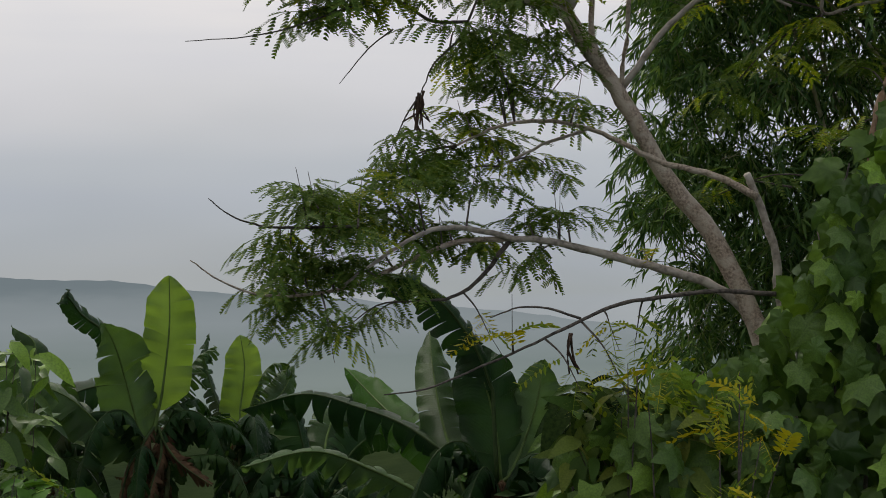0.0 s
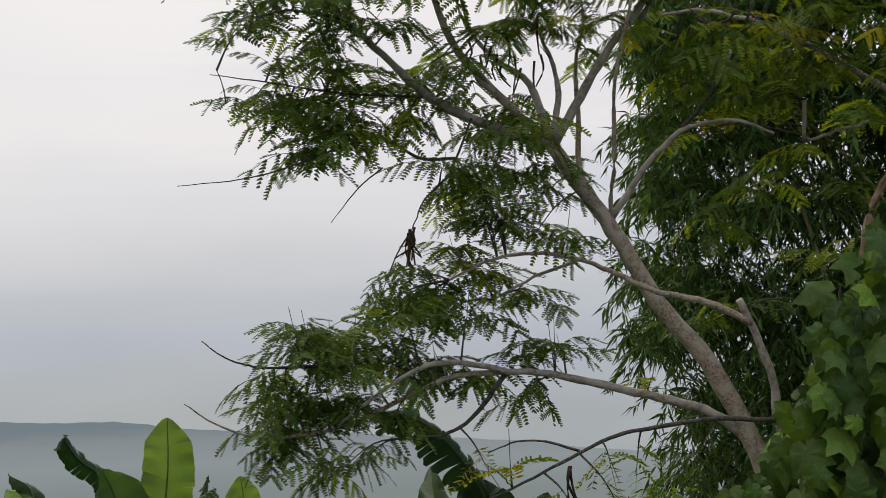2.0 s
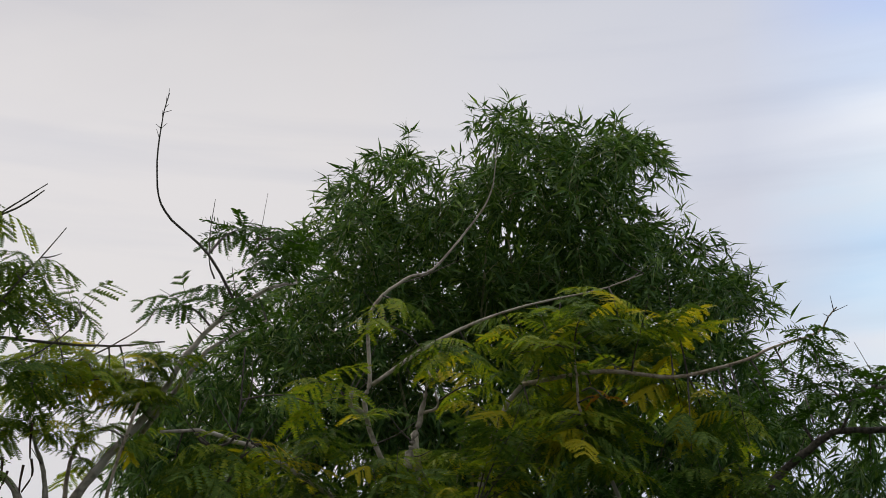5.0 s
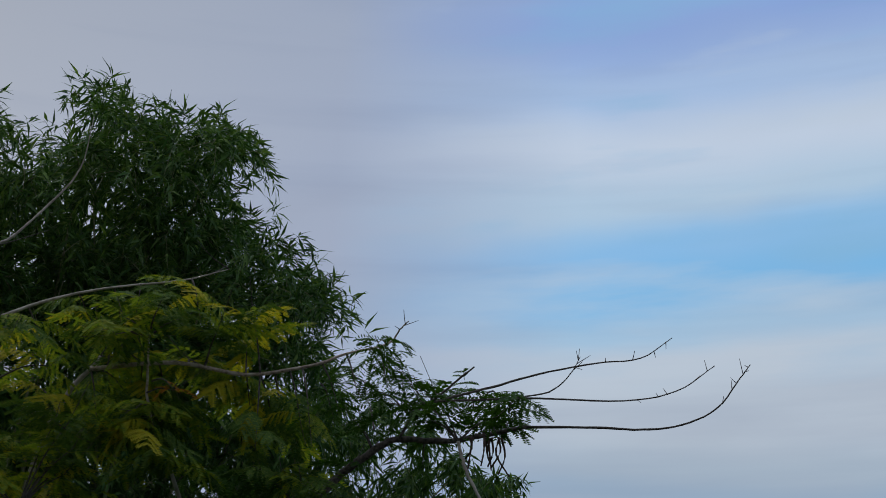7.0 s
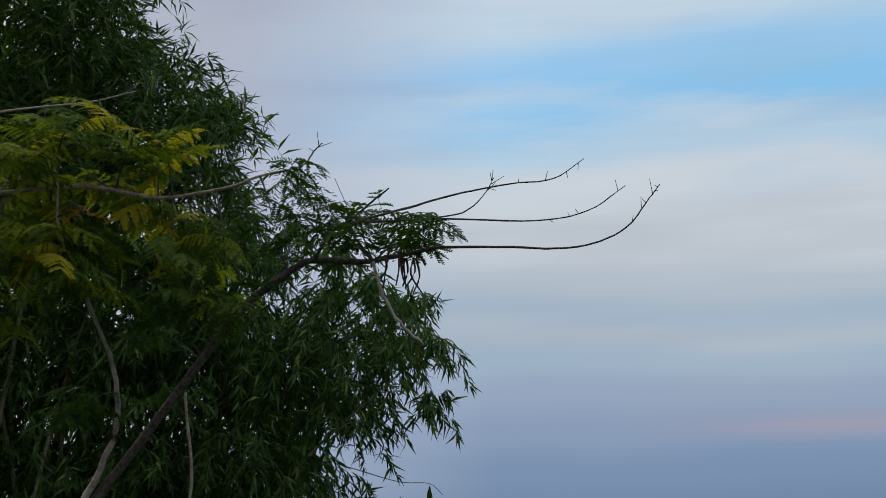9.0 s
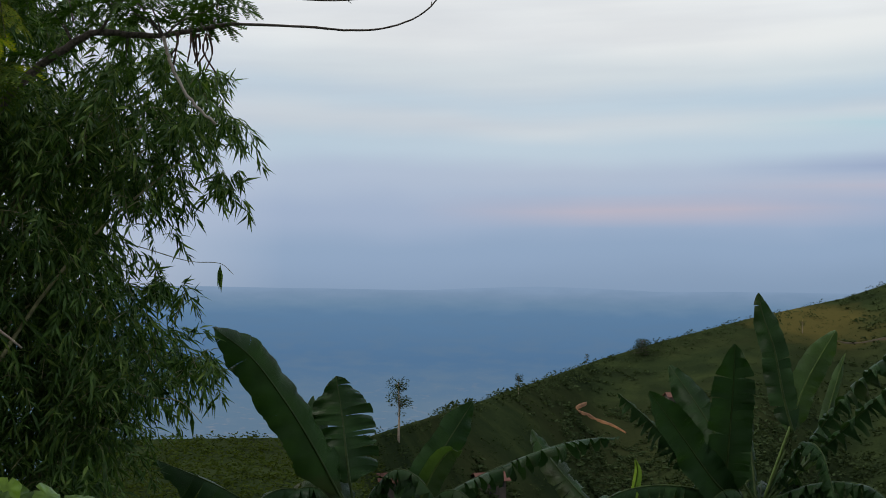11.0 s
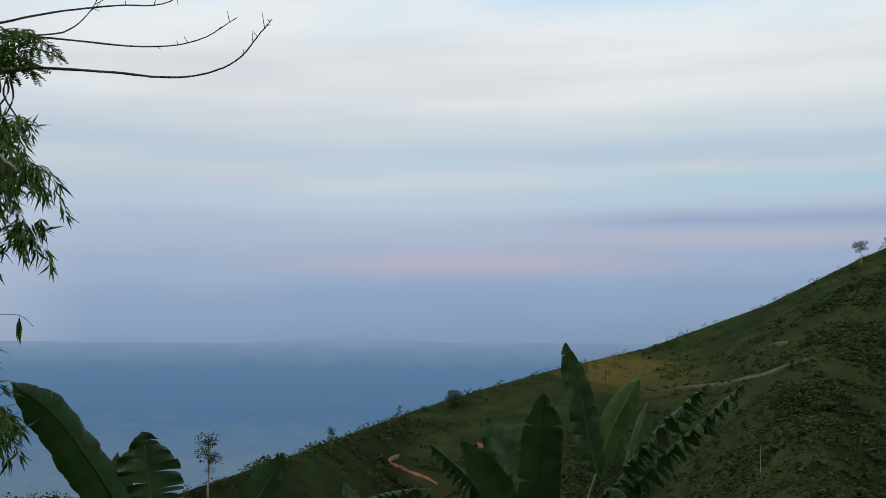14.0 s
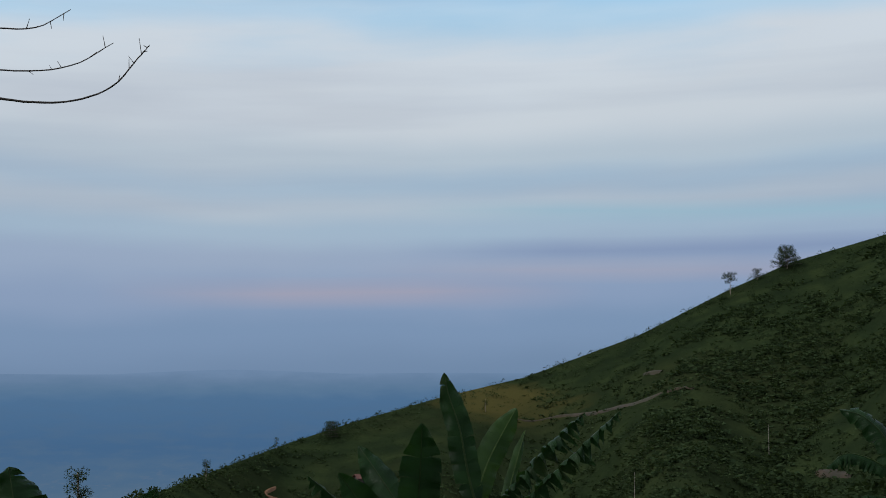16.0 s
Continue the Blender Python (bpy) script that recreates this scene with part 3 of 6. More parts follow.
def pinnate_shape(seed, pairs=9, size=0.24, fat=0.05, droop=0.4):
    """A once-feathered leaf with larger oval leaflets in pairs."""
    rnd = random.Random(seed)
    v, f = [], []
    for i in range(pairs):
        s = 0.12 + 0.88 * i / (pairs - 1)
        c = Vector((0, s, -droop * s * s))
        for side in (-1, 1):
            t = Vector((side * 0.9, 0.5, rnd.uniform(-0.5, 0.1))).normalized()
            w = Vector((0, 0.9, 0.25)).normalized() * fat * rnd.uniform(0.8, 1.2)
            ln = size * (0.5 + 0.6 * math.sin(math.pi * (0.15 + 0.7 * s)))
            o = len(v)
            v += [c, c + t * ln * 0.35 - w * 0.8, c + t * ln * 0.7 - w * 0.6, c + t * ln, c + t * ln * 0.7 + w * 0.6, c + t * ln * 0.35 + w * 0.8]
            f += [(o, o + 1, o + 2, o + 5), (o + 2, o + 3, o + 4, o + 5)]
    o = len(v)
    v += [Vector((-0.008, 0, 0)), Vector((0.008, 0, 0)), Vector((0.005, 1, -droop)), Vector((-0.005, 1, -droop))]
    f.append((o, o + 1, o + 2, o + 3))
    return np.array([tuple(q) for q in v]), np.array(f)


PINNATE = [pinnate_shape(40 + k) for k in range(3)]


def lance_shape(w=0.075, bend=0.25):
    """A narrow grass leaf of length one along +y, folded along its middle and bent down."""
    v = [(0, 0, 0), (w, 0.38, 0.01), (0, 0.42, -0.04), (-w, 0.38, 0.01), (0, 1, -bend)]
    return np.array(v, float), np.array([(0, 1, 2), (0, 2, 3), (1, 4, 2), (2, 4, 3)])


LANCE = lance_shape()


def lobed_shape(seed, cup=0.42):
    """A broad vine leaf about one across: notched at the stalk, five pointed lobes, cupped, raised along its ribs."""
    rnd = random.Random(seed)
    n = 30
    lobes = [(0.0, 0.50), (1.05, 0.34), (-1.05, 0.34), (2.1, 0.22), (-2.1, 0.22)]
    rings = [[], []]
    for k in range(n):
        a = 2 * math.pi * k / n
        off = a if a < math.pi else a - 2 * math.pi
        r = 0.34 + sum(h * math.exp(-(abs(off - c) / 0.30) ** 1.3) for c, h in lobes) * 0.62
        r *= rnd.uniform(0.94, 1.06) * (0.55 if k == n // 2 else 1.0)
        rib = max(math.exp(-((off - c) / 0.16) ** 2) for c, h in lobes)
        for ring, q in zip(rings, (0.55, 1.0)):
            x, y = q * r * math.sin(a), 0.36 + q * r * math.cos(a)
            ring.append((x, y, -cup * (x * x * 2.2 + max(0, y - 0.3) ** 2) - 0.05 * q * rib + rnd.gauss(0, 0.012)))
    v = [(0, 0.36, 0.0)] + rings[0] + rings[1]
    f = [(0, 1 + k, 1 + (k + 1) % n) for k in range(n)]
    for k in range(n):
        a, b = 1 + k, 1 + (k + 1) % n
        f += [(a, a + n, b + n), (a, b + n, b)]
    return np.array(v, float), np.array(f)


LOBED = [lobed_shape(k) for k in range(4)]


def blade_shape(w, fold, droop, rows=6):
    """A pointed broad leaf of length one along +y, folded along its midrib and drooping to the tip."""
    v, f = [], []
    for k in range(rows + 1):
        s = k / rows
        h = w * math.sin(math.pi * min(1.0, s * 1.02) ** 0.75) ** 0.8 + 0.004
        z = 0.12 * s - droop * s * s
        v += [(-h, s, z + fold * h + 0.02 * math.sin(k * 2.1)), (0, s, z), (h, s, z + fold * h - 0.02 * math.sin(k * 1.7))]
    for k in range(rows):
        for c in (0, 1):
            a = k * 3 + c
            f += [(a, a + 1, a + 4), (a, a + 4, a + 3)]
    return np.array(v, float), np.array(f)


OVAL = [blade_shape(0.17, 0.35, 0.35), blade_shape(0.22, 0.25, 0.5), blade_shape(0.14, 0.45, 0.25)]


def clump_shape(seed, n=26, leaf=0.34):
    """A ragged clump of short leaves within a ball of radius one."""
    rnd = random.Random(seed)
    v, f = [], []
    for _ in range(n):
        d = Vector((rnd.gauss(0, 1), rnd.gauss(0, 1), rnd.gauss(0.2, 0.8))).normalized()
        c = d * rnd.uniform(0.45, 1.0)
        t = (d + Vector((rnd.gauss(0, 0.6), rnd.gauss(0, 0.6), rnd.gauss(-0.1, 0.5)))).normalized()
        w = t.orthogonal().normalized()
        w.rotate(Matrix.Rotation(rnd.uniform(0, 6.28), 3, t))
        s = leaf * rnd.uniform(0.6, 1.3)
        o = len(v)
        v += [c - t * s * 0.5, c + w * s * 0.32, c + t * s * 0.6, c - w * s * 0.32]
        f.append((o, o + 1, o + 2, o + 3))
    return np.array([tuple(q) for q in v]), np.array(f)


def leafy_shape(seed, n=34, leaf=0.3, fat=0.24):
    """A clump of folded, drooping oval leaves on hidden stems, radius one."""
    rnd = random.Random(seed)
    v, f = [], []
    for _ in range(n):
        d = Vector((rnd.gauss(0, 1), rnd.gauss(0, 1), rnd.gauss(0.5, 0.7))).normalized()
        c = d * rnd.uniform(0.35, 0.95)
        t = (Vector((d.x, d.y, 0)) + Vector((rnd.gauss(0, 0.5), rnd.gauss(0, 0.5), rnd.gauss(-0.3, 0.4)))).normalized()
        w = t.cross(Vector((rnd.gauss(0, 0.3), rnd.gauss(0, 0.3), 1))).normalized()
        up = w.cross(t)
        s = leaf * rnd.uniform(0.6, 1.35)
        o = len(v)
        e = w * s * fat
        v += [c, c + t * s * 0.45 + e + up * s * 0.06, c + t * s * 0.48 - up * s * 0.03, c + t * s * 0.45 - e + up * s * 0.06, c + t * s - up * s * 0.22]
        f += [(o, o + 1, o + 2), (o, o + 2, o + 3), (o + 1, o + 4, o + 2), (o + 2, o + 4, o + 3)]
    return np.array([tuple(q) for q in v]), np.array(f)


CLUMPS = [clump_shape(k, 60, 0.26) for k in range(5)]
LEAFY = [leafy_shape(120 + k, 38, 0.36, 0.20 + 0.05 * (k % 3)) for k in range(5)]
TUSSOCKS = [clump_shape(90 + k, 12, 0.46) for k in range(5)]


# ---------------------------------------------------------------- trees
def limb(tree, name, pts, d0, d1, r0, r1, mat, knots=0.15, label=""):
    """A limb through bearings and elevations, from distance d0 to d1, tapering from radius r0 to r1."""
    n = len(pts)
    line = smooth_line([at(a, e, d0 + (d1 - d0) * k / (n - 1)) for k, (a, e) in enumerate(pts)], 5)
    rnd = random.Random(round(pts[0][0] * 100 + pts[-1][1] * 37))
    wv = min(0.003, r1 * 0.35)
    wob = [p + Vector((rnd.gauss(0, wv), rnd.gauss(0, wv), rnd.gauss(0, wv))) for p in line[1:-1]]
    line = [line[0]] + wob + [line[-1]]
    v, f = tube(line, r0, r1, 9 if r0 > 0.02 else 6, knots, rnd)
    tree["_limbs"].extend(line)
    part(name, mesh_of(name, v, f, mat, True), tree["_root"], label)
    return line


def buds(line, rnd, n=7, size=0.05):
    """Short dead side twigs near the end of a bare whip."""
    made = []
    for k in range(n):
        i = int(len(line) * (0.70 + 0.29 * k / n))
        i = min(i, len(line) - 2)
        d = (line[i + 1] - line[i]).normalized()
        s = Vector((rnd.gauss(0, 1), rnd.gauss(0, 1), rnd.gauss(0.4, 0.8))).normalized()
        made.append(tube([line[i], line[i] + (d * 0.5 + s) * size * rnd.uniform(0.5, 1.3)], 0.0025, 0.0012, 4))
    return made


def foliage(tree, clusters, mats, share, size, seed, shapes=FRONDS, limit=300, part_name="leaf", grow=0.8, thin=0.72):
    """Leafy twigs: from the nearest limb into each cluster, with feathered leaves along them."""
    rnd = random.Random(seed)
    limbs = tree["_limbs"]
    twigs, spots = [], []
    for az, el, dist, ra, re, count in clusters:
        count = max(4, round(count * thin))
        n_tw = max(2, int(count / 5))
        for k in range(n_tw):
            while True:
                u, w = rnd.uniform(-1, 1), rnd.uniform(-1, 1)
                if u * u + w * w < 1:
                    break
            end = at(az + u * ra, el + w * re, dist + rnd.uniform(-0.25, 0.60))
            start = min(limbs, key=lambda p: (p - end).length_squared)
            gap = end - start
            if gap.length > grow:
                start = end - gap.normalized() * grow * rnd.uniform(0.5, 1.0)
                start = min(limbs, key=lambda p: (p - start).length_squared) if (end - start).length < 0.01 else start
            mid = start.lerp(end, 0.5) + Vector((0, 0, 0.10 * (end - start).length))
            line = smooth_line([start, mid, end], 4)
            tip = end + (end - mid).normalized() * rnd.uniform(0.05, 0.20) + Vector((0, 0, rnd.uniform(0.0, 0.12)))
            twigs.append(tube(line + [tip], 0.006, 0.0015, 5))
            m = max(2, round(count / n_tw))
            turn = rnd.uniform(0, 6.28)
            for q in range(m):
                s = 0.45 + 0.55 * (q + 1) / m
                i = min(len(line) - 1, int(s * (len(line) - 1) + 0.5))
                d = (line[i] - line[max(0, i - 1)]).normalized() if i else Vector((0, 0, 1))
                a = turn + q * 2.4
                out_ = Vector((math.cos(a), math.sin(a), 0))
                spots.append((line[i], (d * 0.35 + out_ + Vector((0, 0, rnd.uniform(-0.35, 0.40)))).normalized()))
    rnd.shuffle(spots)
    root = tree["_root"]
    v, f = joined(twigs)
    part("twig", mesh_of("twigs", v, f, M_TWIG), root, "thin dark leafy twigs", "stuff")
    kinds = []
    for mat in mats:
        kinds.append([quads(part_name, sv, sf, mat) for sv, sf in shapes])
    rest = [[] for _ in mats]
    for k, (p, d) in enumerate(spots):
        which = 0
        x = rnd.random()
        while which < len(mats) - 1 and x > share[which]:
            x -= share[which]
            which += 1
        m = aim(p, d, rnd.uniform(-0.45, 0.45), size * rnd.uniform(0.7, 1.2))
        if k < limit:
            part(part_name, rnd.choice(kinds[which]), root, place=m)
        else:
            rest[which].append(m)
    for which, ms in enumerate(rest):
        if ms:
            sets = [[] for _ in shapes]
            for i, m in enumerate(ms):
                sets[i % len(shapes)].append(m)
            vs, fs, o = [], [], 0
            for (sv, sf), mm in zip(shapes, sets):
                if mm:
                    a, b = scatter(sv, sf, mm)
                    vs.append(a)
                    fs.append(b + o)
                    o += len(a)
            part("crown", quads("crown", np.concatenate(vs), np.concatenate(fs), mats[which]), root, "", "stuff")


def pod(rnd, p, length, mat_tree):
    line = smooth_line([p, p + Vector((rnd.gauss(0, 0.012), rnd.gauss(0, 0.012), -length * 0.5)), p + Vector((rnd.gauss(0, 0.03), rnd.gauss(0, 0.03), -length))], 3)
    v, f = tube(line, 0.007, 0.004, 6)
    part("pod", mesh_of("pod", v, f, M_POD, True), mat_tree, "dry dark brown seed pod")


def bare_twigs(tree, count, seed, reach, az1):
    """Thin leafless shoots that rise from the limbs."""
    rnd = random.Random(seed)
    made = []
    for _ in range(count):
        p = rnd.choice(tree["_limbs"])
        if not -7.5 < math.degrees(math.atan2(p.x, p.y)) < az1 or not 2.6 < p.z < 3.8:
            continue
        d = Vector((rnd.gauss(0, 0.7), rnd.gauss(0, 0.5), rnd.uniform(0.2, 1.2))).normalized()
        ln = reach * rnd.uniform(0.4, 1.3)
        side = Vector((rnd.gauss(0, 0.15), rnd.gauss(0, 0.1), 0.12))
        made.append(tube(smooth_line([p, p + d * ln * 0.5, p + d * ln + side * ln], 4), 0.005, 0.0015, 4))
    v, f = joined(made)
    part("bare_twig", mesh_of("bare_twig", v, f, M_TWIG), tree["_root"], "thin leafless shoots", "stuff")


def leucaena_front():
    base = at(17.9, -25.5, 6.3)
    base.z = height(17.9, math.hypot(base.x, base.y)) - 0.05
    root = thing("leucaena_tree", base, "slender leaning leucaena tree with grey-brown bark and feathery leaves", "tree")
    tree = {"_root": root, "_limbs": []}
    foot = [(17.9, -25.5), (16.2, -15.0)]
    limb(tree, "trunk", foot + [(14.1, -8.9), (12.0, -5.0), (9.8, -2.3), (7.8, 1.0), (6.3, 3.2), (5.0, 5.0)], 6.3, 6.5, 0.056, 0.037, M_BARK, 0.10, "leaning grey-brown trunk")
    limb(tree, "branch", [(5.05, 4.9), (1.7, 6.1), (-0.4, 7.1), (-2.2, 8.7), (-4.3, 10.7), (-5.9, 12.2), (-7.4, 13.5)], 6.5, 6.2, 0.031, 0.007, M_PALE)
    limb(tree, "branch", [(5.0, 5.0), (2.1, 7.8), (0.5, 9.8), (-0.6, 12.6), (-1.0, 13.8), (-2.5, 15.0), (-5.3, 16.2)], 6.5, 6.7, 0.026, 0.007, M_BARK)
    limb(tree, "branch", [(-0.95, 13.75), (1.2, 14.1), (4.7, 14.1), (7.3, 14.2), (9.8, 14.6)], 6.65, 6.9, 0.012, 0.004, M_TWIG)
    limb(tree, "branch", [(-2.5, 15.0), (-1.2, 16.9), (0.1, 18.4), (1.4, 19.1), (2.7, 19.9), (3.6, 20.7)], 6.7, 6.6, 0.011, 0.003, M_TWIG)
    limb(tree, "branch", [(5.0, 5.2), (4.1, 7.7), (2.5, 8.9), (1.2, 10.4), (0.6, 12.0)], 6.5, 6.9, 0.024, 0.004, M_PALE)
    limb(tree, "branch", [(5.1, 5.2), (5.4, 7.3), (5.1, 8.8), (4.4, 10.4), (4.2, 12.2)], 6.5, 6.8, 0.019, 0.004, M_PALE)
    limb(tree, "branch", [(6.6, 3.0), (6.3, 4.2), (6.3, 6.2), (6.2, 8.6), (6.6, 10.6), (6.2, 12.4)], 6.5, 6.9, 0.020, 0.004, M_BARK)
    limb(tree, "branch", [(5.2, 5.0), (6.7, 7.6), (8.1, 9.7), (9.6, 11.6), (10.6, 13.7), (12.2, 15.8), (14.3, 17.3), (15.7, 17.7)], 6.5, 6.9, 0.026, 0.007, M_PALE)
    hook = limb(tree, "branch", [(13.0, 16.4), (11.4, 18.7), (9.2, 20.4), (8.6, 22.2), (8.6, 24.5), (8.8, 25.7)], 6.85, 6.6, 0.0085, 0.0020, M_TWIG)
    limb(tree, "branch", [(9.2, 10.5), (11.2, 13.5), (12.2, 14.7), (14.4, 15.9)], 6.7, 7.0, 0.017, 0.006, M_PALE)
    limb(tree, "branch", [(7.7, 1.3), (7.9, 4.3), (8.0, 7.9), (8.9, 11.8)], 6.45, 6.2, 0.013, 0.008, M_BARK)
    limb(tree, "branch", [(7.8, 1.6), (9.3, 3.8), (10.5, 5.1), (11.6, 5.7), (13.5, 5.8), (15.0, 5.2)], 6.45, 6.3, 0.019, 0.007, M_PALE)
    limb(tree, "branch", [(10.5, 5.1), (12.2, 6.9), (13.5, 9.2), (14.1, 11.0)], 6.4, 6.3, 0.010, 0.006, M_TWIG)
    limb(tree, "branch", [(16.4, -11.0), (15.1, -7.7), (14.8, -5.7), (13.9, -3.2), (13.4, -2.2)], 6.25, 6.1, 0.024, 0.017, M_PALE)
    limb(tree, "branch", [(13.9, -3.2), (12.0, -2.3), (9.8, -1.8), (8.0, -1.0), (6.3, -0.3), (4.2, 0.0), (2.1, -0.3), (0.3, -1.2)], 6.1, 6.2, 0.019, 0.007, M_BARK)
    limb(tree, "branch", [(6.3, -0.3), (4.2, -1.1), (2.4, -2.1)], 6.15, 6.3, 0.010, 0.006, M_PALE)
    limb(tree, "branch", [(14.3, -9.0), (12.3, -7.3), (9.8, -6.6), (7.2, -6.0), (4.7, -5.5), (2.9, -5.4), (0.8, -5.0), (-1.1, -5.2), (-3.2, -6.5), (-4.8, -7.7)], 6.4, 5.9, 0.026, 0.007, M_PALE)
    limb(tree, "branch", [(2.9, -5.4), (1.5, -7.3), (0.2, -8.2), (-1.5, -8.4)], 6.15, 6.1, 0.013, 0.006, M_TWIG)
    limb(tree, "branch", [(2.9, -5.4), (0.2, -5.7), (-2.1, -6.7), (-4.2, -7.7), (-6.9, -8.2), (-8.9, -8.1), (-10.5, -7.5), (-11.8, -6.6)], 6.15, 5.8, 0.015, 0.003, M_BARK)
    limb(tree, "branch", [(-4.2, -5.0), (-7.8, -5.1), (-9.1, -4.9), (-10.1, -4.5), (-11.0, -3.8)], 5.9, 5.8, 0.008, 0.0025, M_TWIG)
    limb(tree, "branch", [(14.9, -7.5), (12.3, -7.5), (9.8, -7.9), (7.9, -8.3), (6.2, -9.1), (4.1, -10.2), (1.5, -11.4), (-0.9, -12.4), (-2.9, -12.7)], 6.0, 5.6, 0.013, 0.003, M_TWIG)
    limb(tree, "branch", [(6.2, -9.0), (4.7, -8.6), (3.3, -8.6), (2.0, -9.1)], 5.85, 5.8, 0.007, 0.003, M_TWIG)
    limb(tree, "branch", [(0.7, 4.4), (-0.9, 4.4), (-2.2, 5.1), (-3.2, 5.4), (-5.3, 4.7), (-7.2, 4.0), (-9.2, 3.5), (-12.0, 3.2)], 6.4, 6.0, 0.010, 0.002, M_TWIG)
    limb(tree, "branch", [(-2.7, 4.0), (-3.8, 3.1), (-5.1, 1.5)], 6.3, 6.2, 0.005, 0.002, M_TWIG)
    limb(tree, "branch", [(1.4, 6.2), (0.4, 3.8), (-0.8, 2.5), (-1.4, 1.1)], 6.4, 6.2, 0.007, 0.003, M_TWIG)
    limb(tree, "branch", [(-4.3, 10.7), (-6.8, 11.1), (-8.3, 10.8)], 6.3, 6.2, 0.009, 0.004, M_TWIG)
    limb(tree, "branch", [(-4.3, 11.0), (-4.0, 13.0), (-4.7, 13.9)], 6.3, 6.3, 0.009, 0.004, M_PALE)
    limb(tree, "branch", [(-0.2, 7.2), (-4.5, 7.4), (-8.0, 7.9), (-10.5, 8.2)], 6.4, 6.1, 0.007, 0.002, M_TWIG)
    limb(tree, "branch", [(-1.1, 17.4), (0.4, 18.4), (1.9, 19.5), (3.7, 21.0)], 6.4, 6.4, 0.008, 0.0025, M_TWIG)
    limb(tree, "branch", [(5.5, 13.0), (7.4, 14.2), (8.7, 15.2), (9.5, 16.5)], 6.6, 6.6, 0.005, 0.0015, M_TWIG)
    limb(tree, "branch", [(1.3, 12.9), (3.6, 13.2), (5.5, 14.7), (6.5, 16.3)], 6.5, 6.5, 0.006, 0.0015, M_TWIG)
    limb(tree, "branch", [(1.5, 14.4), (2.4, 15.7), (3.6, 17.4), (4.8, 19.2)], 6.4, 6.4, 0.007, 0.002, M_TWIG)
    limb(tree, "branch", [(12.2, 15.8), (12.9, 16.8), (13.6, 18.1), (13.8, 19.9), (14.0, 21.7)], 6.7, 6.7, 0.004, 0.001, M_TWIG)
    limb(tree, "branch", [(11.8, 17.6), (11.5, 18.3), (11.4, 19.7), (11.5, 21.2)], 6.7, 6.7, 0.005, 0.0015, M_TWIG)
    limb(tree, "branch", [(-0.2, 18.5), (-0.1, 19.8), (-0.1, 20.9)], 6.4, 6.4, 0.003, 0.001, M_TWIG)
    limb(tree, "branch", [(-6.9, 18.6), (-8.3, 19.4), (-9.8, 20.6), (-10.1, 21.6)], 6.2, 6.2, 0.005, 0.0015, M_TWIG)
    limb(tree, "branch", [(-7.3, 15.6), (-8.6, 16.8), (-9.6, 18.6)], 6.2, 6.2, 0.004, 0.0015, M_TWIG)
    limb(tree, "branch", [(-9.8, 6.9), (-9.9, 7.6), (-10.2, 8.4)], 6.0, 6.0, 0.004, 0.002, M_TWIG)
    rnd = random.Random(5)
    v, f = joined(buds(hook, rnd, 9, 0.035))
    part("dead_twig", mesh_of("dead_twig", v, f, M_TWIG), root, "", "stuff")
    for k in range(9):
        pod(rnd, at(-1.45 + rnd.gauss(0, 0.12), 1.0 + rnd.gauss(0, 0.12), 6.2), rnd.uniform(0.12, 0.19), root)
    for k in range(4):
        pod(rnd, at(5.7 + rnd.gauss(0, 0.2), -9.7, 5.85), rnd.uniform(0.14, 0.2), root)
    for k in range(14):
        pod(rnd, at(3.2 + rnd.gauss(0, 1.2), 9.2 + rnd.gauss(0, 0.7), 6.6), rnd.uniform(0.10, 0.18), root)
    bare_twigs(tree, 60, 15, 0.22, 16)
    top_sprays = [(-9.3, 19.7, 6.3, 2.3, 1.2, 24), (-5.7, 19.7, 6.3, 2.1, 0.9, 22), (-2.6, 19.2, 6.3, 1.8, 1.3, 18), (0.1, 19.3, 6.3, 1.6, 1.0, 10),
                  (-5.0, 16.3, 6.3, 3.4, 1.7, 62), (-1.9, 15.4, 6.3, 1.6, 1.6, 16), (-9.2, 15.2, 6.3, 1.8, 1.6, 24), (-9.3, 13.0, 6.3, 1.6, 1.3, 13),
                  (3.3, 17.6, 6.3, 1.4, 1.2, 12), (4.7, 16.4, 6.3, 1.2, 1.3, 11), (2.6, 15.3, 6.3, 1.6, 1.3, 13), (0.4, 17.3, 6.3, 1.3, 1.3, 8)]
    middle_sprays = [(-8.7, 10.3, 6.2, 1.6, 1.8, 22), (-6.9, 8.9, 6.2, 1.3, 1.3, 10), (-4.3, 11.7, 6.2, 2.3, 1.6, 20), (-5.2, 8.7, 6.2, 1.8, 1.3, 18),
                     (-2.0, 11.3, 6.2, 1.3, 1.8, 12), (-6.5, 6.2, 6.2, 2.6, 1.3, 46), (-3.1, 6.5, 6.2, 2.6, 1.6, 44), (-5.2, 4.5, 6.2, 1.6, 0.8, 14),
                     (1.7, 3.0, 6.2, 2.3, 1.6, 28), (3.2, 4.7, 6.2, 1.6, 1.6, 16), (0.8, 9.8, 6.2, 1.8, 1.8, 15), (0.1, 7.5, 6.2, 1.6, 1.3, 9),
                     (1.6, 12.7, 6.2, 1.8, 1.0, 16), (3.7, 12.2, 6.2, 1.3, 0.8, 14)]
    foliage(tree, top_sprays + middle_sprays, [M_FROND, M_FROND_Y], (0.88, 0.12), 0.225, 11, thin=0.9)
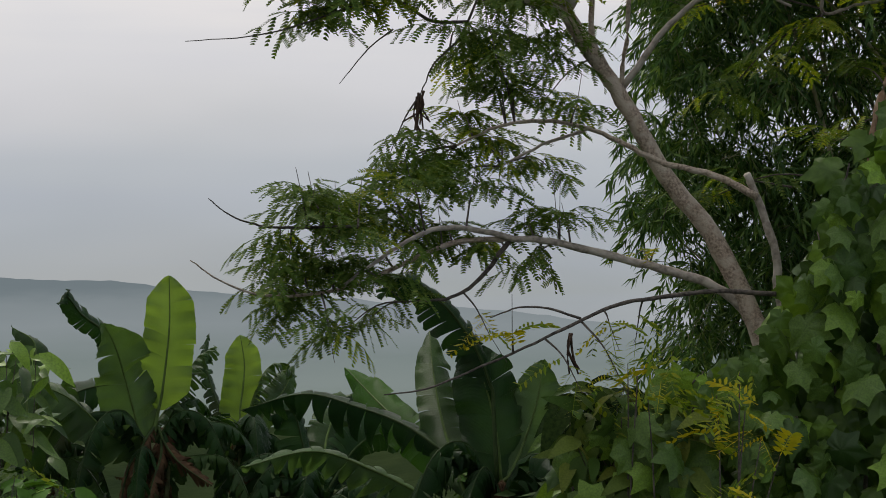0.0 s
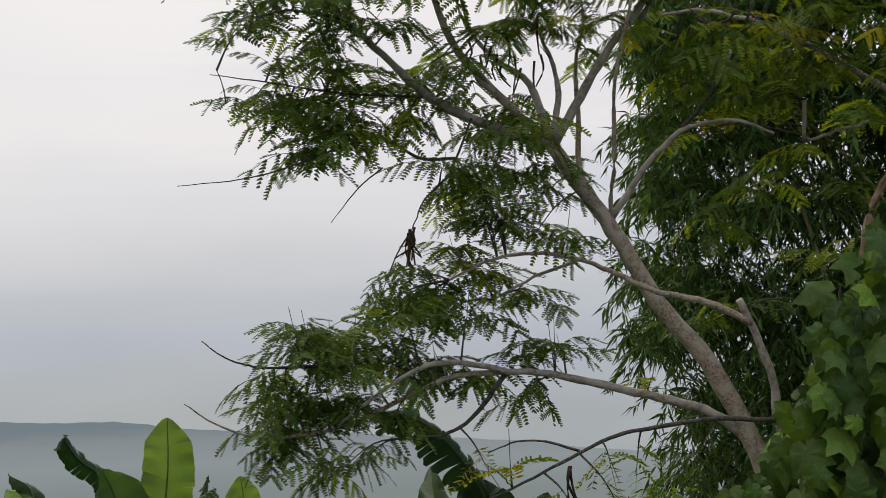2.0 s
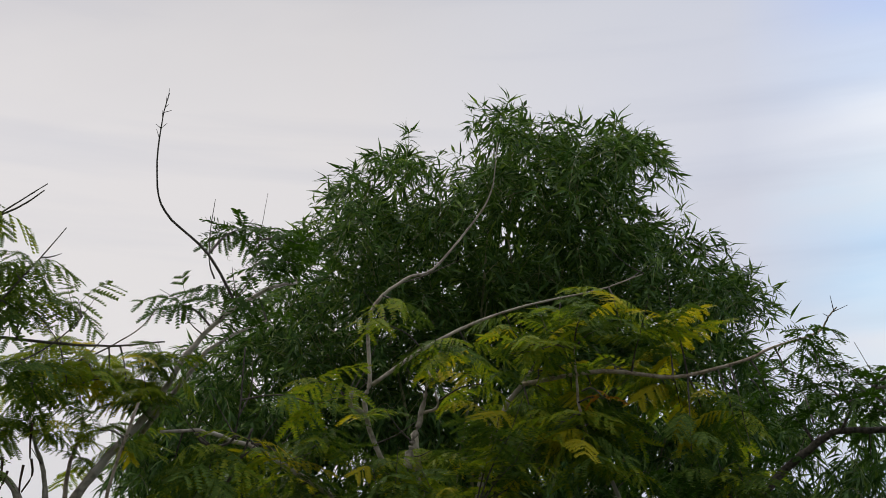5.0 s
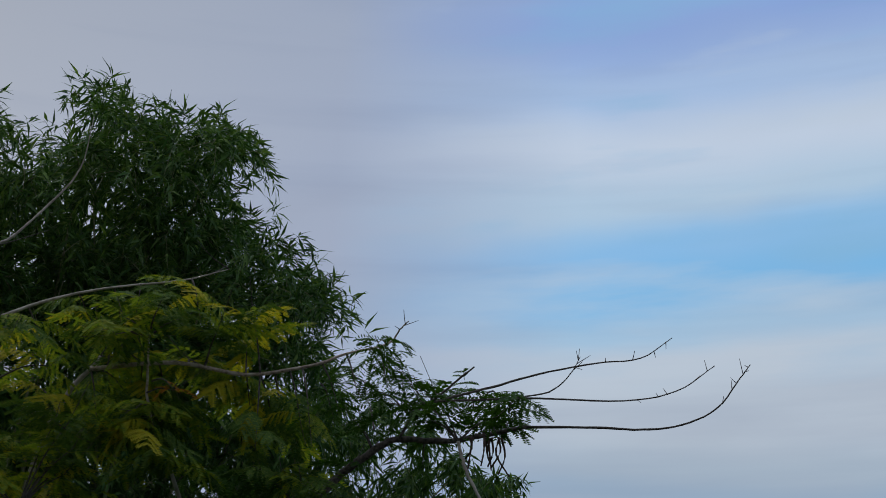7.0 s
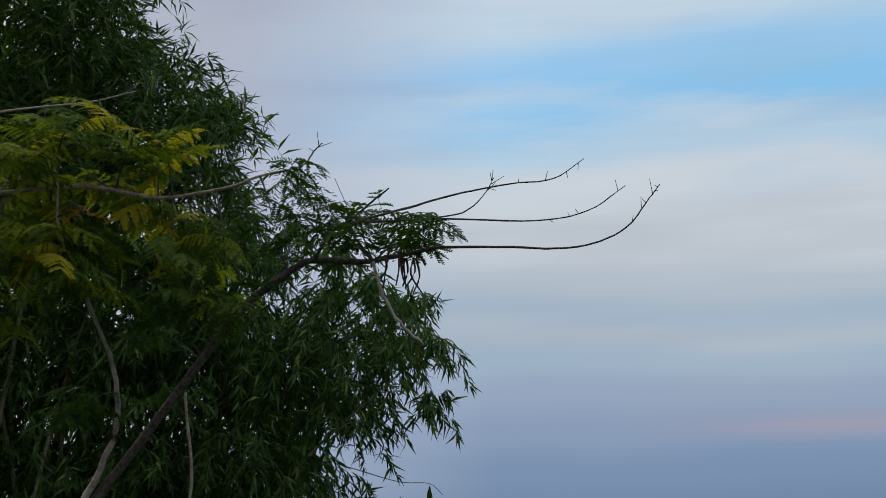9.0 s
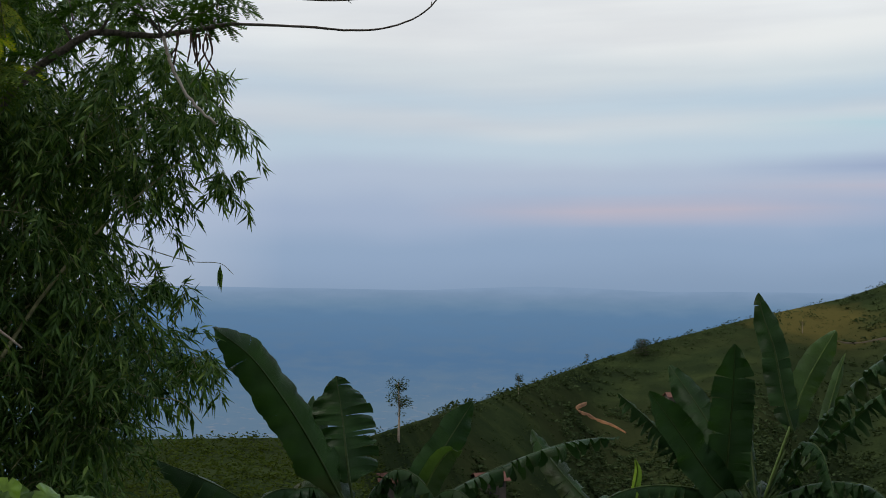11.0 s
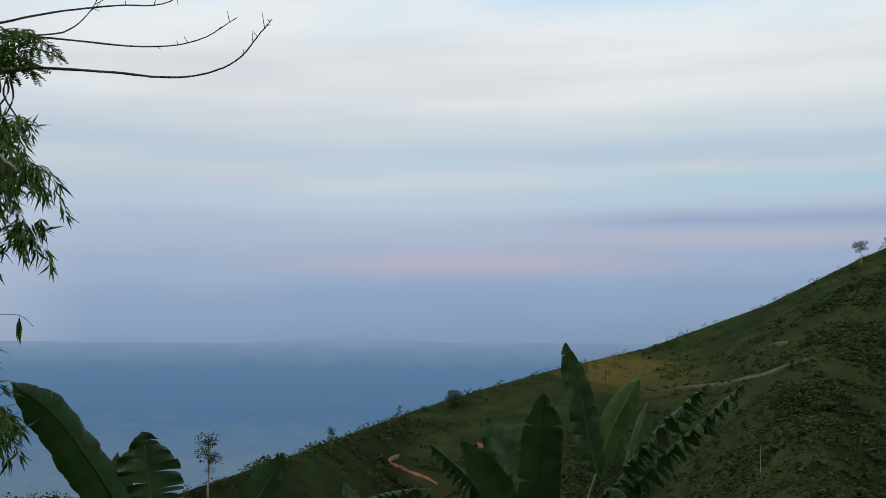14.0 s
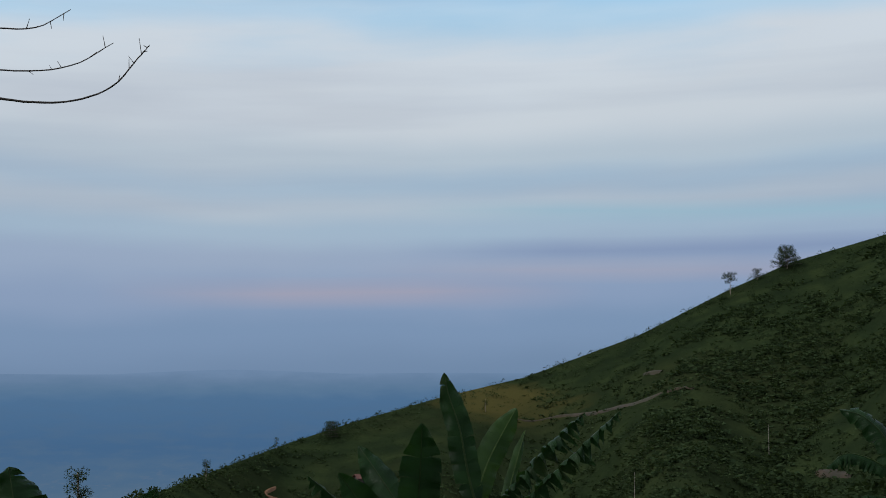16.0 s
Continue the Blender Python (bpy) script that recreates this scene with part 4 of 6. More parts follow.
    inner_sprays = [(2.3, 4.4, 6.3, 2.3, 1.6, 34), (1.8, 2.0, 6.3, 2.1, 1.3, 32), (4.1, 2.8, 6.3, 1.6, 1.6, 18), (1.2, 0.5, 6.3, 1.8, 1.0, 20),
                    (5.6, 0.7, 6.3, 1.6, 1.3, 16), (3.1, 5.7, 6.3, 1.6, 1.0, 12), (-0.9, -1.5, 6.3, 1.6, 1.0, 24), (1.9, -1.9, 6.3, 1.6, 1.6, 30),
                    (4.2, -3.4, 6.3, 1.8, 1.6, 30), (-2.7, -2.8, 6.3, 1.3, 1.3, 14), (-0.7, -3.6, 6.3, 1.8, 1.3, 16), (1.1, -4.9, 6.3, 1.6, 1.0, 14)]
    low_sprays = [(-7.4, -4.0, 6.0, 1.6, 1.4, 26), (-5.6, -4.6, 6.0, 2.1, 1.3, 36), (-6.7, -6.1, 6.0, 2.1, 1.3, 42), (-4.6, -5.7, 6.0, 1.6, 1.3, 26),
                  (-8.5, -7.1, 6.0, 1.0, 0.7, 10), (-6.3, -8.5, 6.0, 1.8, 1.2, 30), (-4.7, -9.3, 6.0, 1.3, 1.2, 22), (-3.3, -4.9, 6.0, 1.3, 1.3, 18),
                  (-1.9, -3.9, 6.0, 1.6, 1.6, 22), (5.3, -3.9, 6.0, 1.0, 1.0, 8), (1.1, -5.6, 6.0, 1.0, 0.8, 10), (3.7, -6.2, 6.0, 1.0, 0.9, 8),
                  (-0.9, -5.8, 6.0, 1.0, 1.0, 10), (-3.6, -8.0, 6.0, 1.0, 1.0, 10)]
    foliage(tree, inner_sprays + low_sprays, [M_FROND, M_FROND_Y], (0.9, 0.1), 0.215, 17, limit=0, thin=0.66)
    yellow_sprays = [(4.7, 12.5, 6.6, 1.6, 1.0, 28), (7.4, 12.7, 6.6, 2.1, 1.0, 40), (9.2, 13.5, 6.6, 1.3, 0.8, 18), (5.8, 10.7, 6.6, 1.6, 1.0, 16),
                     (9.0, 11.4, 6.6, 1.6, 1.3, 24), (7.9, 9.6, 6.6, 1.6, 1.0, 8), (3.7, 10.4, 6.6, 1.3, 1.3, 10), (-0.7, 8.8, 6.5, 1.6, 1.6, 10),
                     (5.2, 13.5, 6.5, 1.6, 0.7, 12)]
    foliage(tree, yellow_sprays, [M_FROND_Y, M_FROND, M_GOLD], (0.60, 0.34, 0.06), 0.205, 12, shapes=FLAT, limit=0, thin=0.95)
    far_sprays = [(13.3, 19.4, 6.8, 1.3, 1.0, 14), (14.6, 18.9, 6.8, 1.3, 1.3, 20), (13.4, 17.6, 6.8, 1.3, 1.0, 14), (11.4, 16.4, 6.8, 1.0, 0.8, 8),
                  (15.4, 19.8, 6.8, 1.0, 0.8, 10), (11.8, 17.7, 6.8, 0.8, 0.8, 5), (14.3, 16.6, 6.8, 1.3, 1.0, 14)]
    foliage(tree, far_sprays, [M_FROND_SHADED], (1.0,), 0.19, 13, shapes=FRONDS[:3] + PINNATE, limit=0, thin=1.0)
    low = [(3.4, -10.2, 5.8, 1.8, 0.9, 9), (7.4, -9.6, 5.9, 1.4, 1.0, 8), (7.4, -12.4, 5.7, 1.4, 0.9, 10), (8.8, -5.6, 6.2, 0.8, 0.6, 4)]
    foliage(tree, low, [M_FROND_Y, M_GOLD], (0.7, 0.3), 0.2, 14, shapes=PINNATE, limit=60, part_name="yellow_leaf", thin=1.0)


def leucaena_back():
    base = at(23.6, -21.0, 7.0)
    base.z = height(23.6, math.hypot(base.x, base.y)) - 0.05
    root = thing("leucaena_tree", base, "spreading leucaena tree with yellowing feathery leaves and bare pale limbs", "tree")
    tree = {"_root": root, "_limbs": []}
    limb(tree, "trunk", [(23.6, -23.0), (23.2, -12.0), (22.8, -3.6), (22.6, -0.2), (22.2, 2.2), (22.0, 4.7), (22.0, 8.0), (21.6, 11.0)], 6.9, 6.9, 0.046, 0.02, M_PALE, 0.12, "pale grey trunk")
    limb(tree, "branch", [(22.6, 0.4), (23.9, 3.7), (24.4, 6.4), (24.6, 8.5), (25.4, 11.5), (27.0, 14.0)], 6.9, 6.8, 0.028, 0.012, M_PALE)
    limb(tree, "branch", [(20.6, 4.9), (20.0, 3.8), (19.2, 2.2), (18.7, 0.3), (18.6, -1.5), (18.7, -2.5)], 6.3, 6.3, 0.010, 0.016, M_PEEL, 0.6, "peeling reddish dead branch")
    limb(tree, "branch", [(20.5, 4.7), (19.6, 2.8), (19.0, 1.0), (18.8, -0.5)], 6.3, 6.3, 0.01, 0.005, M_PEEL, 0.6, "peeling reddish dead branch")
    limb(tree, "branch", [(24.3, 7.1), (24.5, 5.7), (25.1, 4.2), (25.7, 2.7), (26.2, 1.3)], 6.3, 6.3, 0.028, 0.02, M_PEEL, 0.6, "peeling reddish dead branch")
    limb(tree, "branch", [(24.3, 6.7), (24.9, 5.0), (25.4, 3.2), (25.5, 1.3)], 6.3, 6.3, 0.012, 0.006, M_PEEL, 0.6, "peeling reddish dead branch")
    limb(tree, "branch", [(24.5, 5.7), (25.4, 4.6), (26.0, 3.2)], 6.3, 6.3, 0.01, 0.006, M_PEEL, 0.6, "peeling reddish dead branch")
    limb(tree, "branch", [(20.6, 9.0), (19.6, 10.9), (19.2, 12.5), (19.4, 13.4), (19.3, 16.5), (20.9, 18.1), (22.2, 18.6), (23.9, 20.5), (25.0, 22.2), (25.3, 24.5)], 6.8, 6.9, 0.016, 0.0025, M_PALE)
    limb(tree, "branch", [(19.5, 13.2), (22.0, 15.0), (24.6, 16.3), (27.2, 17.1), (30.2, 17.7), (32.4, 18.4)], 6.8, 6.9, 0.012, 0.0025, M_PALE)
    limb(tree, "branch", [(18.7, 12.9), (18.5, 12.4), (19.1, 11.9)], 6.8, 6.8, 0.014, 0.016, M_PALE)
    limb(tree, "branch", [(21.3, 9.5), (21.5, 10.7), (21.9, 12.0), (22.3, 14.3)], 6.6, 6.6, 0.026, 0.008, M_PALE)
    limb(tree, "branch", [(21.9, 12.0), (22.6, 12.3), (22.5, 13.0)], 6.6, 6.6, 0.010, 0.006, M_PALE)
    limb(tree, "branch", [(16.3, 6.6), (16.4, 4.9), (17.6, 5.2), (19.1, 5.6)], 6.5, 6.6, 0.010, 0.008, M_PALE)
    limb(tree, "branch", [(10.0, 10.6), (11.7, 10.8), (13.3, 10.4), (14.6, 10.0), (17.5, 8.4), (21.0, 6.0)], 6.4, 6.8, 0.008, 0.018, M_PALE)
    limb(tree, "branch", [(11.6, 10.7), (12.0, 10.2), (12.9, 10.2), (13.4, 11.0), (13.5, 14.6)], 6.4, 6.3, 0.010, 0.004, M_TWIG)
    limb(tree, "branch", [(22.6, -1.0), (26.5, -4.0), (29.6, -3.0), (31.6, 0.3), (33.2, 2.6), (37.3, 8.4), (39.4, 10.3), (40.7, 11.1), (43.1, 11.1), (45.7, 11.6), (46.8, 11.8)], 6.9, 6.5, 0.034, 0.010, M_TWIG)
    w3 = limb(tree, "branch", [(46.7, 11.8), (50.0, 11.8), (52.1, 11.7), (53.9, 11.9), (55.5, 12.6), (56.6, 13.9), (57.1, 14.5)], 6.5, 6.4, 0.0075, 0.0022, M_TWIG)
    w2 = limb(tree, "branch", [(40.8, 11.1), (42.0, 12.7), (44.6, 13.0), (47.3, 13.1), (51.3, 13.0), (53.7, 13.4), (55.5, 14.5)], 6.6, 6.4, 0.0085, 0.0018, M_TWIG)
    w1 = limb(tree, "branch", [(41.2, 12.3), (43.0, 13.0), (45.2, 13.6), (47.3, 14.2), (50.0, 14.7), (52.1, 14.9), (53.6, 15.8)], 6.6, 6.4, 0.0085, 0.0018, M_TWIG)
    w4 = limb(tree, "branch", [(45.7, 13.05), (47.8, 13.4), (48.8, 14.2), (49.3, 15.0)], 6.5, 6.4, 0.005, 0.0016, M_TWIG)
    rt = limb(tree, "branch", [(26.6, 13.4), (30.3, 14.0), (33.6, 13.7), (36.7, 14.3), (38.2, 14.9), (40.1, 15.4), (40.7, 16.1), (41.1, 16.5)], 6.7, 6.5, 0.013, 0.003, M_BARK)
    limb(tree, "branch", [(42.4, 12.9), (43.3, 13.7), (44.3, 14.5)], 6.6, 6.5, 0.007, 0.004, M_TWIG)
    limb(tree, "branch", [(43.6, 11.1), (43.8, 10.4), (44.1, 9.6), (44.9, 8.3), (46.0, 7.3)], 6.3, 6.2, 0.010, 0.007, M_PALE)
    limb(tree, "branch", [(30.0, -3.0), (30.8, -0.4), (31.7, 1.6), (32.3, 3.6), (32.0, 6.0), (30.5, 9.5)], 6.8, 6.7, 0.022, 0.010, M_PALE)
    limb(tree, "branch", [(35.2, 5.0), (35.6, 0.1), (34.0, -3.3), (33.1, -5.5), (32.8, -9.0)], 6.6, 6.5, 0.008, 0.007, M_BARK)
    limb(tree, "branch", [(35.6, 0.1), (36.5, -1.6), (37.8, -2.8)], 6.6, 6.6, 0.010, 0.006, M_BARK)
    limb(tree, "branch", [(29.0, 15.0), (29.3, 12.0), (30.2, 9.6)], 6.6, 6.6, 0.006, 0.010, M_BARK)
    rnd = random.Random(9)
    made = []
    for ln in (w1, w2, w3, w4, rt):
        made += buds(ln, rnd, 6, 0.05)
    v, f = joined(made)
    part("dead_twig", mesh_of("dead_twig", v, f, M_TWIG), root, "", "stuff")
    for k in range(10):
        pod(rnd, at(44.6 + rnd.gauss(0, 0.9), 11.3, 6.5), rnd.uniform(0.12, 0.19), root)
    bare_twigs(tree, 70, 16, 0.28, 34)
    yellow = [(29.9, 16.2, 6.5, 2.3, 1.0, 54), (32.6, 15.7, 6.5, 1.8, 1.0, 38), (27.3, 15.2, 6.5, 2.1, 1.0, 44), (28.6, 13.4, 6.5, 2.6, 1.3, 54),
              (32.0, 13.4, 6.5, 2.3, 1.3, 46), (25.1, 13.1, 6.5, 2.1, 1.3, 30), (33.8, 13.9, 6.5, 1.3, 1.3, 20), (24.2, 9.4, 6.5, 2.9, 1.6, 40),
              (27.5, 11.2, 6.5, 2.3, 1.8, 40)]
    foliage(tree, yellow, [M_FROND_Y, M_FROND, M_GOLD], (0.55, 0.31, 0.14), 0.22, 21, shapes=FLAT, thin=0.5)
    crown_sprays = [(23.3, 10.3, 6.4, 3.1, 1.6, 56), (27.3, 10.4, 6.4, 2.9, 1.6, 56), (31.1, 10.4, 6.4, 2.9, 1.6, 52), (19.2, 10.2, 6.4, 2.6, 1.6, 44),
                    (15.5, 10.3, 6.4, 2.1, 1.3, 32), (12.6, 9.1, 6.4, 2.3, 1.3, 32), (16.9, 12.9, 6.4, 1.8, 1.0, 12), (20.5, 15.9, 6.4, 1.6, 1.0, 14),
                    (23.2, 14.9, 6.4, 1.8, 1.0, 14), (36.2, 10.3, 6.4, 2.3, 1.6, 34), (35.0, 11.8, 6.4, 1.6, 1.6, 24)]
    side_sprays = [(12.6, 7.7, 6.4, 2.3, 1.3, 44), (16.5, 7.4, 6.4, 2.3, 1.3, 44), (20.4, 8.6, 6.4, 2.6, 1.3, 40), (26.5, 7.3, 6.4, 2.6, 1.3, 28),
                   (19.0, 6.1, 6.4, 1.6, 1.0, 12), (11.7, 4.7, 6.4, 1.6, 1.3, 10), (13.5, 1.0, 6.5, 2.0, 2.0, 26), (16.5, 2.8, 6.5, 2.0, 2.0, 24),
                   (12.6, -3.0, 6.6, 1.4, 1.4, 14), (17.0, -0.6, 6.5, 1.4, 1.4, 12), (35.6, 9.8, 6.6, 1.6, 2.0, 22)]
    foliage(tree, crown_sprays + side_sprays, [M_FROND, M_FROND_Y, M_GOLD], (0.60, 0.36, 0.04), 0.22, 22, shapes=FLAT[:4] + FRONDS[:3], limit=0, thin=0.55)
    withered = [(30.1, 12.5, 6.35, 0.6, 0.5, 9), (26.2, 8.7, 6.3, 0.4, 0.6, 6), (15.8, 10.0, 6.3, 0.4, 0.5, 5), (23.8, 5.8, 6.3, 0.3, 0.5, 4)]
    foliage(tree, withered, [M_RUST, M_GOLD], (0.7, 0.3), 0.11, 24, shapes=PINNATE, limit=40, part_name="withered_leaf", grow=0.3)
    foliage(tree, [(34.0, 6.0, 6.6, 2.0, 1.6, 14), (29.6, 5.4, 6.5, 2.4, 1.6, 16), (33.0, 8.6, 6.6, 2.2, 1.4, 18)], [M_FROND_SHADED], (1.0,), 0.22, 25, limit=0)
    out_leaf = [(40.6, 14.0, 6.5, 1.4, 1.1, 26), (40.2, 12.8, 6.5, 1.8, 1.6, 34), (39.0, 11.0, 6.5, 1.6, 1.4, 22), (43.4, 12.2, 6.5, 1.8, 1.0, 28), (45.8, 12.4, 6.5, 1.6, 0.8, 20), (37.6, 12.4, 6.6, 1.4, 1.4, 18), (41.6, 10.4, 6.5, 1.4, 0.8, 10),
                (44.6, 12.5, 6.45, 1.5, 0.7, 30), (46.2, 12.6, 6.45, 1.1, 0.6, 16), (41.6, 12.6, 6.45, 1.5, 1.2, 30), (39.8, 15.0, 6.5, 0.9, 0.8, 12)]
    foliage(tree, out_leaf, [M_FROND_SHADED], (1.0,), 0.17, 23, shapes=PINNATE + PINNATE + FRONDS[:2], limit=0, grow=0.4, thin=1.0)


leucaena_front()
leucaena_back()


# ---------------------------------------------------------------- bamboo
def bamboo():
    base = at(27.0, -17.0, 10.2)
    base.z = height(27.0, math.hypot(base.x, base.y)) - 0.05
    root = thing("bamboo_clump", base, "tall dense dark green bamboo clump with drooping leaf sprays", "bamboo")
    rnd = random.Random(31)
    plumes = [(25.2, 24.6, 1.0), (27.2, 23.9, 1.5), (29.4, 23.5, 1.7), (32.3, 23.5, 1.3), (31.3, 24.2, 0.9), (29.5, 21.6, 2.4), (25.6, 21.8, 2.3), (20.4, 22.9, 1.3), (18.4, 21.4, 1.4), (22.6, 20.4, 2.0),
              (17.4, 19.4, 1.5), (19.6, 18.0, 2.0), (31.6, 20.0, 1.6), (33.6, 18.8, 1.6), (35.6, 17.4, 1.3), (37.1, 16.7, 0.9), (16.0, 16.6, 1.4), (29.0, 19.0, 2.0), (20.6, 20.2, 1.4), (9.6, -1.0, 1.2), (9.4, -4.2, 1.1), (10.0, 2.4, 1.2), (9.8, 5.6, 1.2), (10.4, 8.6, 1.2), (46.0, 7.0, 1.2), (46.4, 4.4, 0.8), (45.2, 8.6, 0.8), (43.8, -0.6, 0.9), (45.4, -3.8, 0.9)]
    plumes += [(13.2, 13.9, 1.2), (11.8, 12.3, 1.2), (15.0, 14.6, 1.2), (11.2, 10.0, 1.3), (17.0, 12.1, 1.4), (13.7, 10.9, 1.5), (9.4, 8.7, 1.0), (43.6, 9.7, 1.0), (41.7, 10.9, 1.0), (41.5, 8.8, 1.2), (45.2, 8.9, 0.8)]
    plumes += [(9.5, 8.0, 1.0), (9.6, 5.4, 1.0), (9.2, 9.5, 0.8), (9.9, 11.6, 0.9)]
    plumes += [(37.5, 12.6, 1.0), (39.1, 10.8, 1.0), (36.7, 13.8, 0.9), (39.9, 12.1, 0.7)]
    plumes += [(11.1, 11.8, 1.1), (10.0, 10.2, 1.0), (12.8, 12.4, 1.1), (11.1, 13.8, 0.7)]
    edge = len(plumes)
    rows = [(17.0, 17.5, 36.0), (14.0, 13.5, 36.4), (10.5, 11.5, 37.4), (7.2, 11.0, 45.1), (4.6, 10.6, 44.2), (1.6, 10.2, 41.6), (-1.6, 9.8, 42.2), (-4.2, 10.2, 44.6), (-7.0, 11.0, 42.0), (-10.0, 10.8, 40.0)]
    for el, a0, a1 in rows:
        n = int((a1 - a0) / 3.1)
        for k in range(n + 1):
            plumes.append((a0 + 1.2 + (a1 - a0 - 2.4) * k / n + rnd.uniform(-0.4, 0.4), el + rnd.uniform(-0.6, 0.6), rnd.uniform(1.7, 2.2)))
    for az, el, rad in plumes[::2]:
        top = at(az, el, 10.6 + rnd.uniform(-0.5, 0.5))
        foot = base + Vector((rnd.gauss(0, 0.6), rnd.gauss(0, 0.5), 0))
        mid = foot.lerp(top, 0.6) + Vector((0, 0, 0.28 * (top - foot).length * 0.5))
        line = smooth_line([foot, foot.lerp(mid, 0.5) + Vector((0, 0, 0.3)), mid, top], 7)
        v, f = tube(line, 0.028, 0.006, 7)
        part("culm", mesh_of("culm", v, f, M_CULM, True), root, "arching green bamboo culm")
    batches, twigs = [[] for _ in range(6)], []
    for _ in range(4200):
        # the shaded heart of the clump
        e = rnd.uniform(-9.0, 13.0)
        p = at(rnd.uniform(20.0, 41.5 - max(0.0, e - 6.5) * 0.9), e, rnd.uniform(11.2, 12.6))
        batches[rnd.randrange(6)].append(leaf_pose(p, Vector((rnd.gauss(0, 0.5), rnd.gauss(0, 0.4), -0.8)), -way(33, 0) + Vector((rnd.gauss(0, 0.4), 0, 0.2)), rnd.uniform(0.26, 0.42)))
    for _ in range(1500):
        u, w = rnd.gauss(0, 0.42), rnd.gauss(0, 0.42)
        p = at(27.2 + 7.5 * u - 2.0 * w, 17.5 + 5.4 * w, rnd.uniform(11.0, 11.8))
        if u * u + w * w < 0.8:
            batches[rnd.randrange(6)].append(leaf_pose(p, Vector((rnd.gauss(0, 0.6), rnd.gauss(0, 0.4), -0.8)), -way(28, 10) + Vector((rnd.gauss(0, 0.4), 0, 0.2)), rnd.uniform(0.22, 0.36)))
    for k, (az, el, rad) in enumerate(plumes):
        reach = rad * 0.18
        for _ in range(int((24 if k < edge else 26) * rad * rad)):
            dist = 10.5 + rnd.uniform(-1.1, 1.1)
            p = at(az + rnd.gauss(0, 0.40) * rad, el + rnd.gauss(0.12, 0.36) * rad, dist)
            out_ = Vector((rnd.gauss(0, 1), rnd.gauss(0, 1), rnd.gauss(0.25, 0.5))).normalized()
            ln = reach * rnd.uniform(0.6, 1.4)
            line = smooth_line([p, p + out_ * ln * 0.55 + Vector((0, 0, 0.05)), p + out_ * ln + Vector((0, 0, -0.4 * ln))], 5)
            if rnd.random() < 0.3:
                twigs.append(tube(line[::2], 0.0035, 0.0015, 3))
            for i in range(2, len(line)):
                for q in range(rnd.randint(1, 2) if i < len(line) - 1 else 3):
                    d = (out_ * 0.6 + Vector((rnd.gauss(0, 0.5), rnd.gauss(0, 0.5), rnd.gauss(-0.25 if el > 13 else -0.75, 0.42)))).normalized()
                    face = Vector((rnd.gauss(0, 0.7), rnd.gauss(-0.3, 0.7), 0.9))
                    batches[rnd.randrange(6)].append(leaf_pose(line[i], d, face, rnd.uniform(0.095, 0.185)))
    stray = smooth_line([at(42.0, 1.9, 9.9), at(43.4, 1.5, 9.7), at(44.4, 1.2, 9.6), at(45.2, 1.05, 9.6), at(46.3, 1.0, 9.6), at(46.9, 0.5, 9.6)], 4)
    twigs.append(tube(stray, 0.004, 0.002, 4))
    for k in range(3):
        batches[0].append(leaf_pose(at(46.3, 0.95, 9.6), Vector((0.12 * (k - 1), 0.05, -1)), -way(46, 2), 0.17 + 0.03 * k))
    low = smooth_line([at(41.6, -4.4, 9.6), at(43.2, -5.0, 9.6), at(44.6, -5.2, 9.6), at(45.6, -6.2, 9.6)], 4)
    twigs.append(tube(low, 0.006, 0.003, 4))
    for k in range(9):
        batches[1].append(leaf_pose(low[2 + k], Vector((rnd.gauss(0.1, 0.2), 0, -1)), -way(44, -5), rnd.uniform(0.16, 0.24)))
    for b in batches:
        v, f = scatter(LANCE[0], LANCE[1], b)
        part("leaf_spray", quads("leaf_spray", v, f, M_BAMBOO), root, "drooping narrow bamboo leaves", "stuff")
    v, f = joined(twigs)
    part("twig", mesh_of("bamboo_twigs", v, f, M_CULM), root, "", "stuff")


bamboo()


# ---------------------------------------------------------------- banana plants
def resample(line, n):
    """The same curve in n even steps."""
    run = [0.0]
    for a, b in zip(line, line[1:]):
        run.append(run[-1] + (b - a).length)
    res, k = [], 0
    for i in range(n + 1):
        s = run[-1] * i / n
        while k < len(line) - 2 and run[k + 1] < s:
            k += 1
        res.append(line[k].lerp(line[k + 1], min(1.0, (s - run[k]) / max(1e-6, run[k + 1] - run[k]))))
    return res


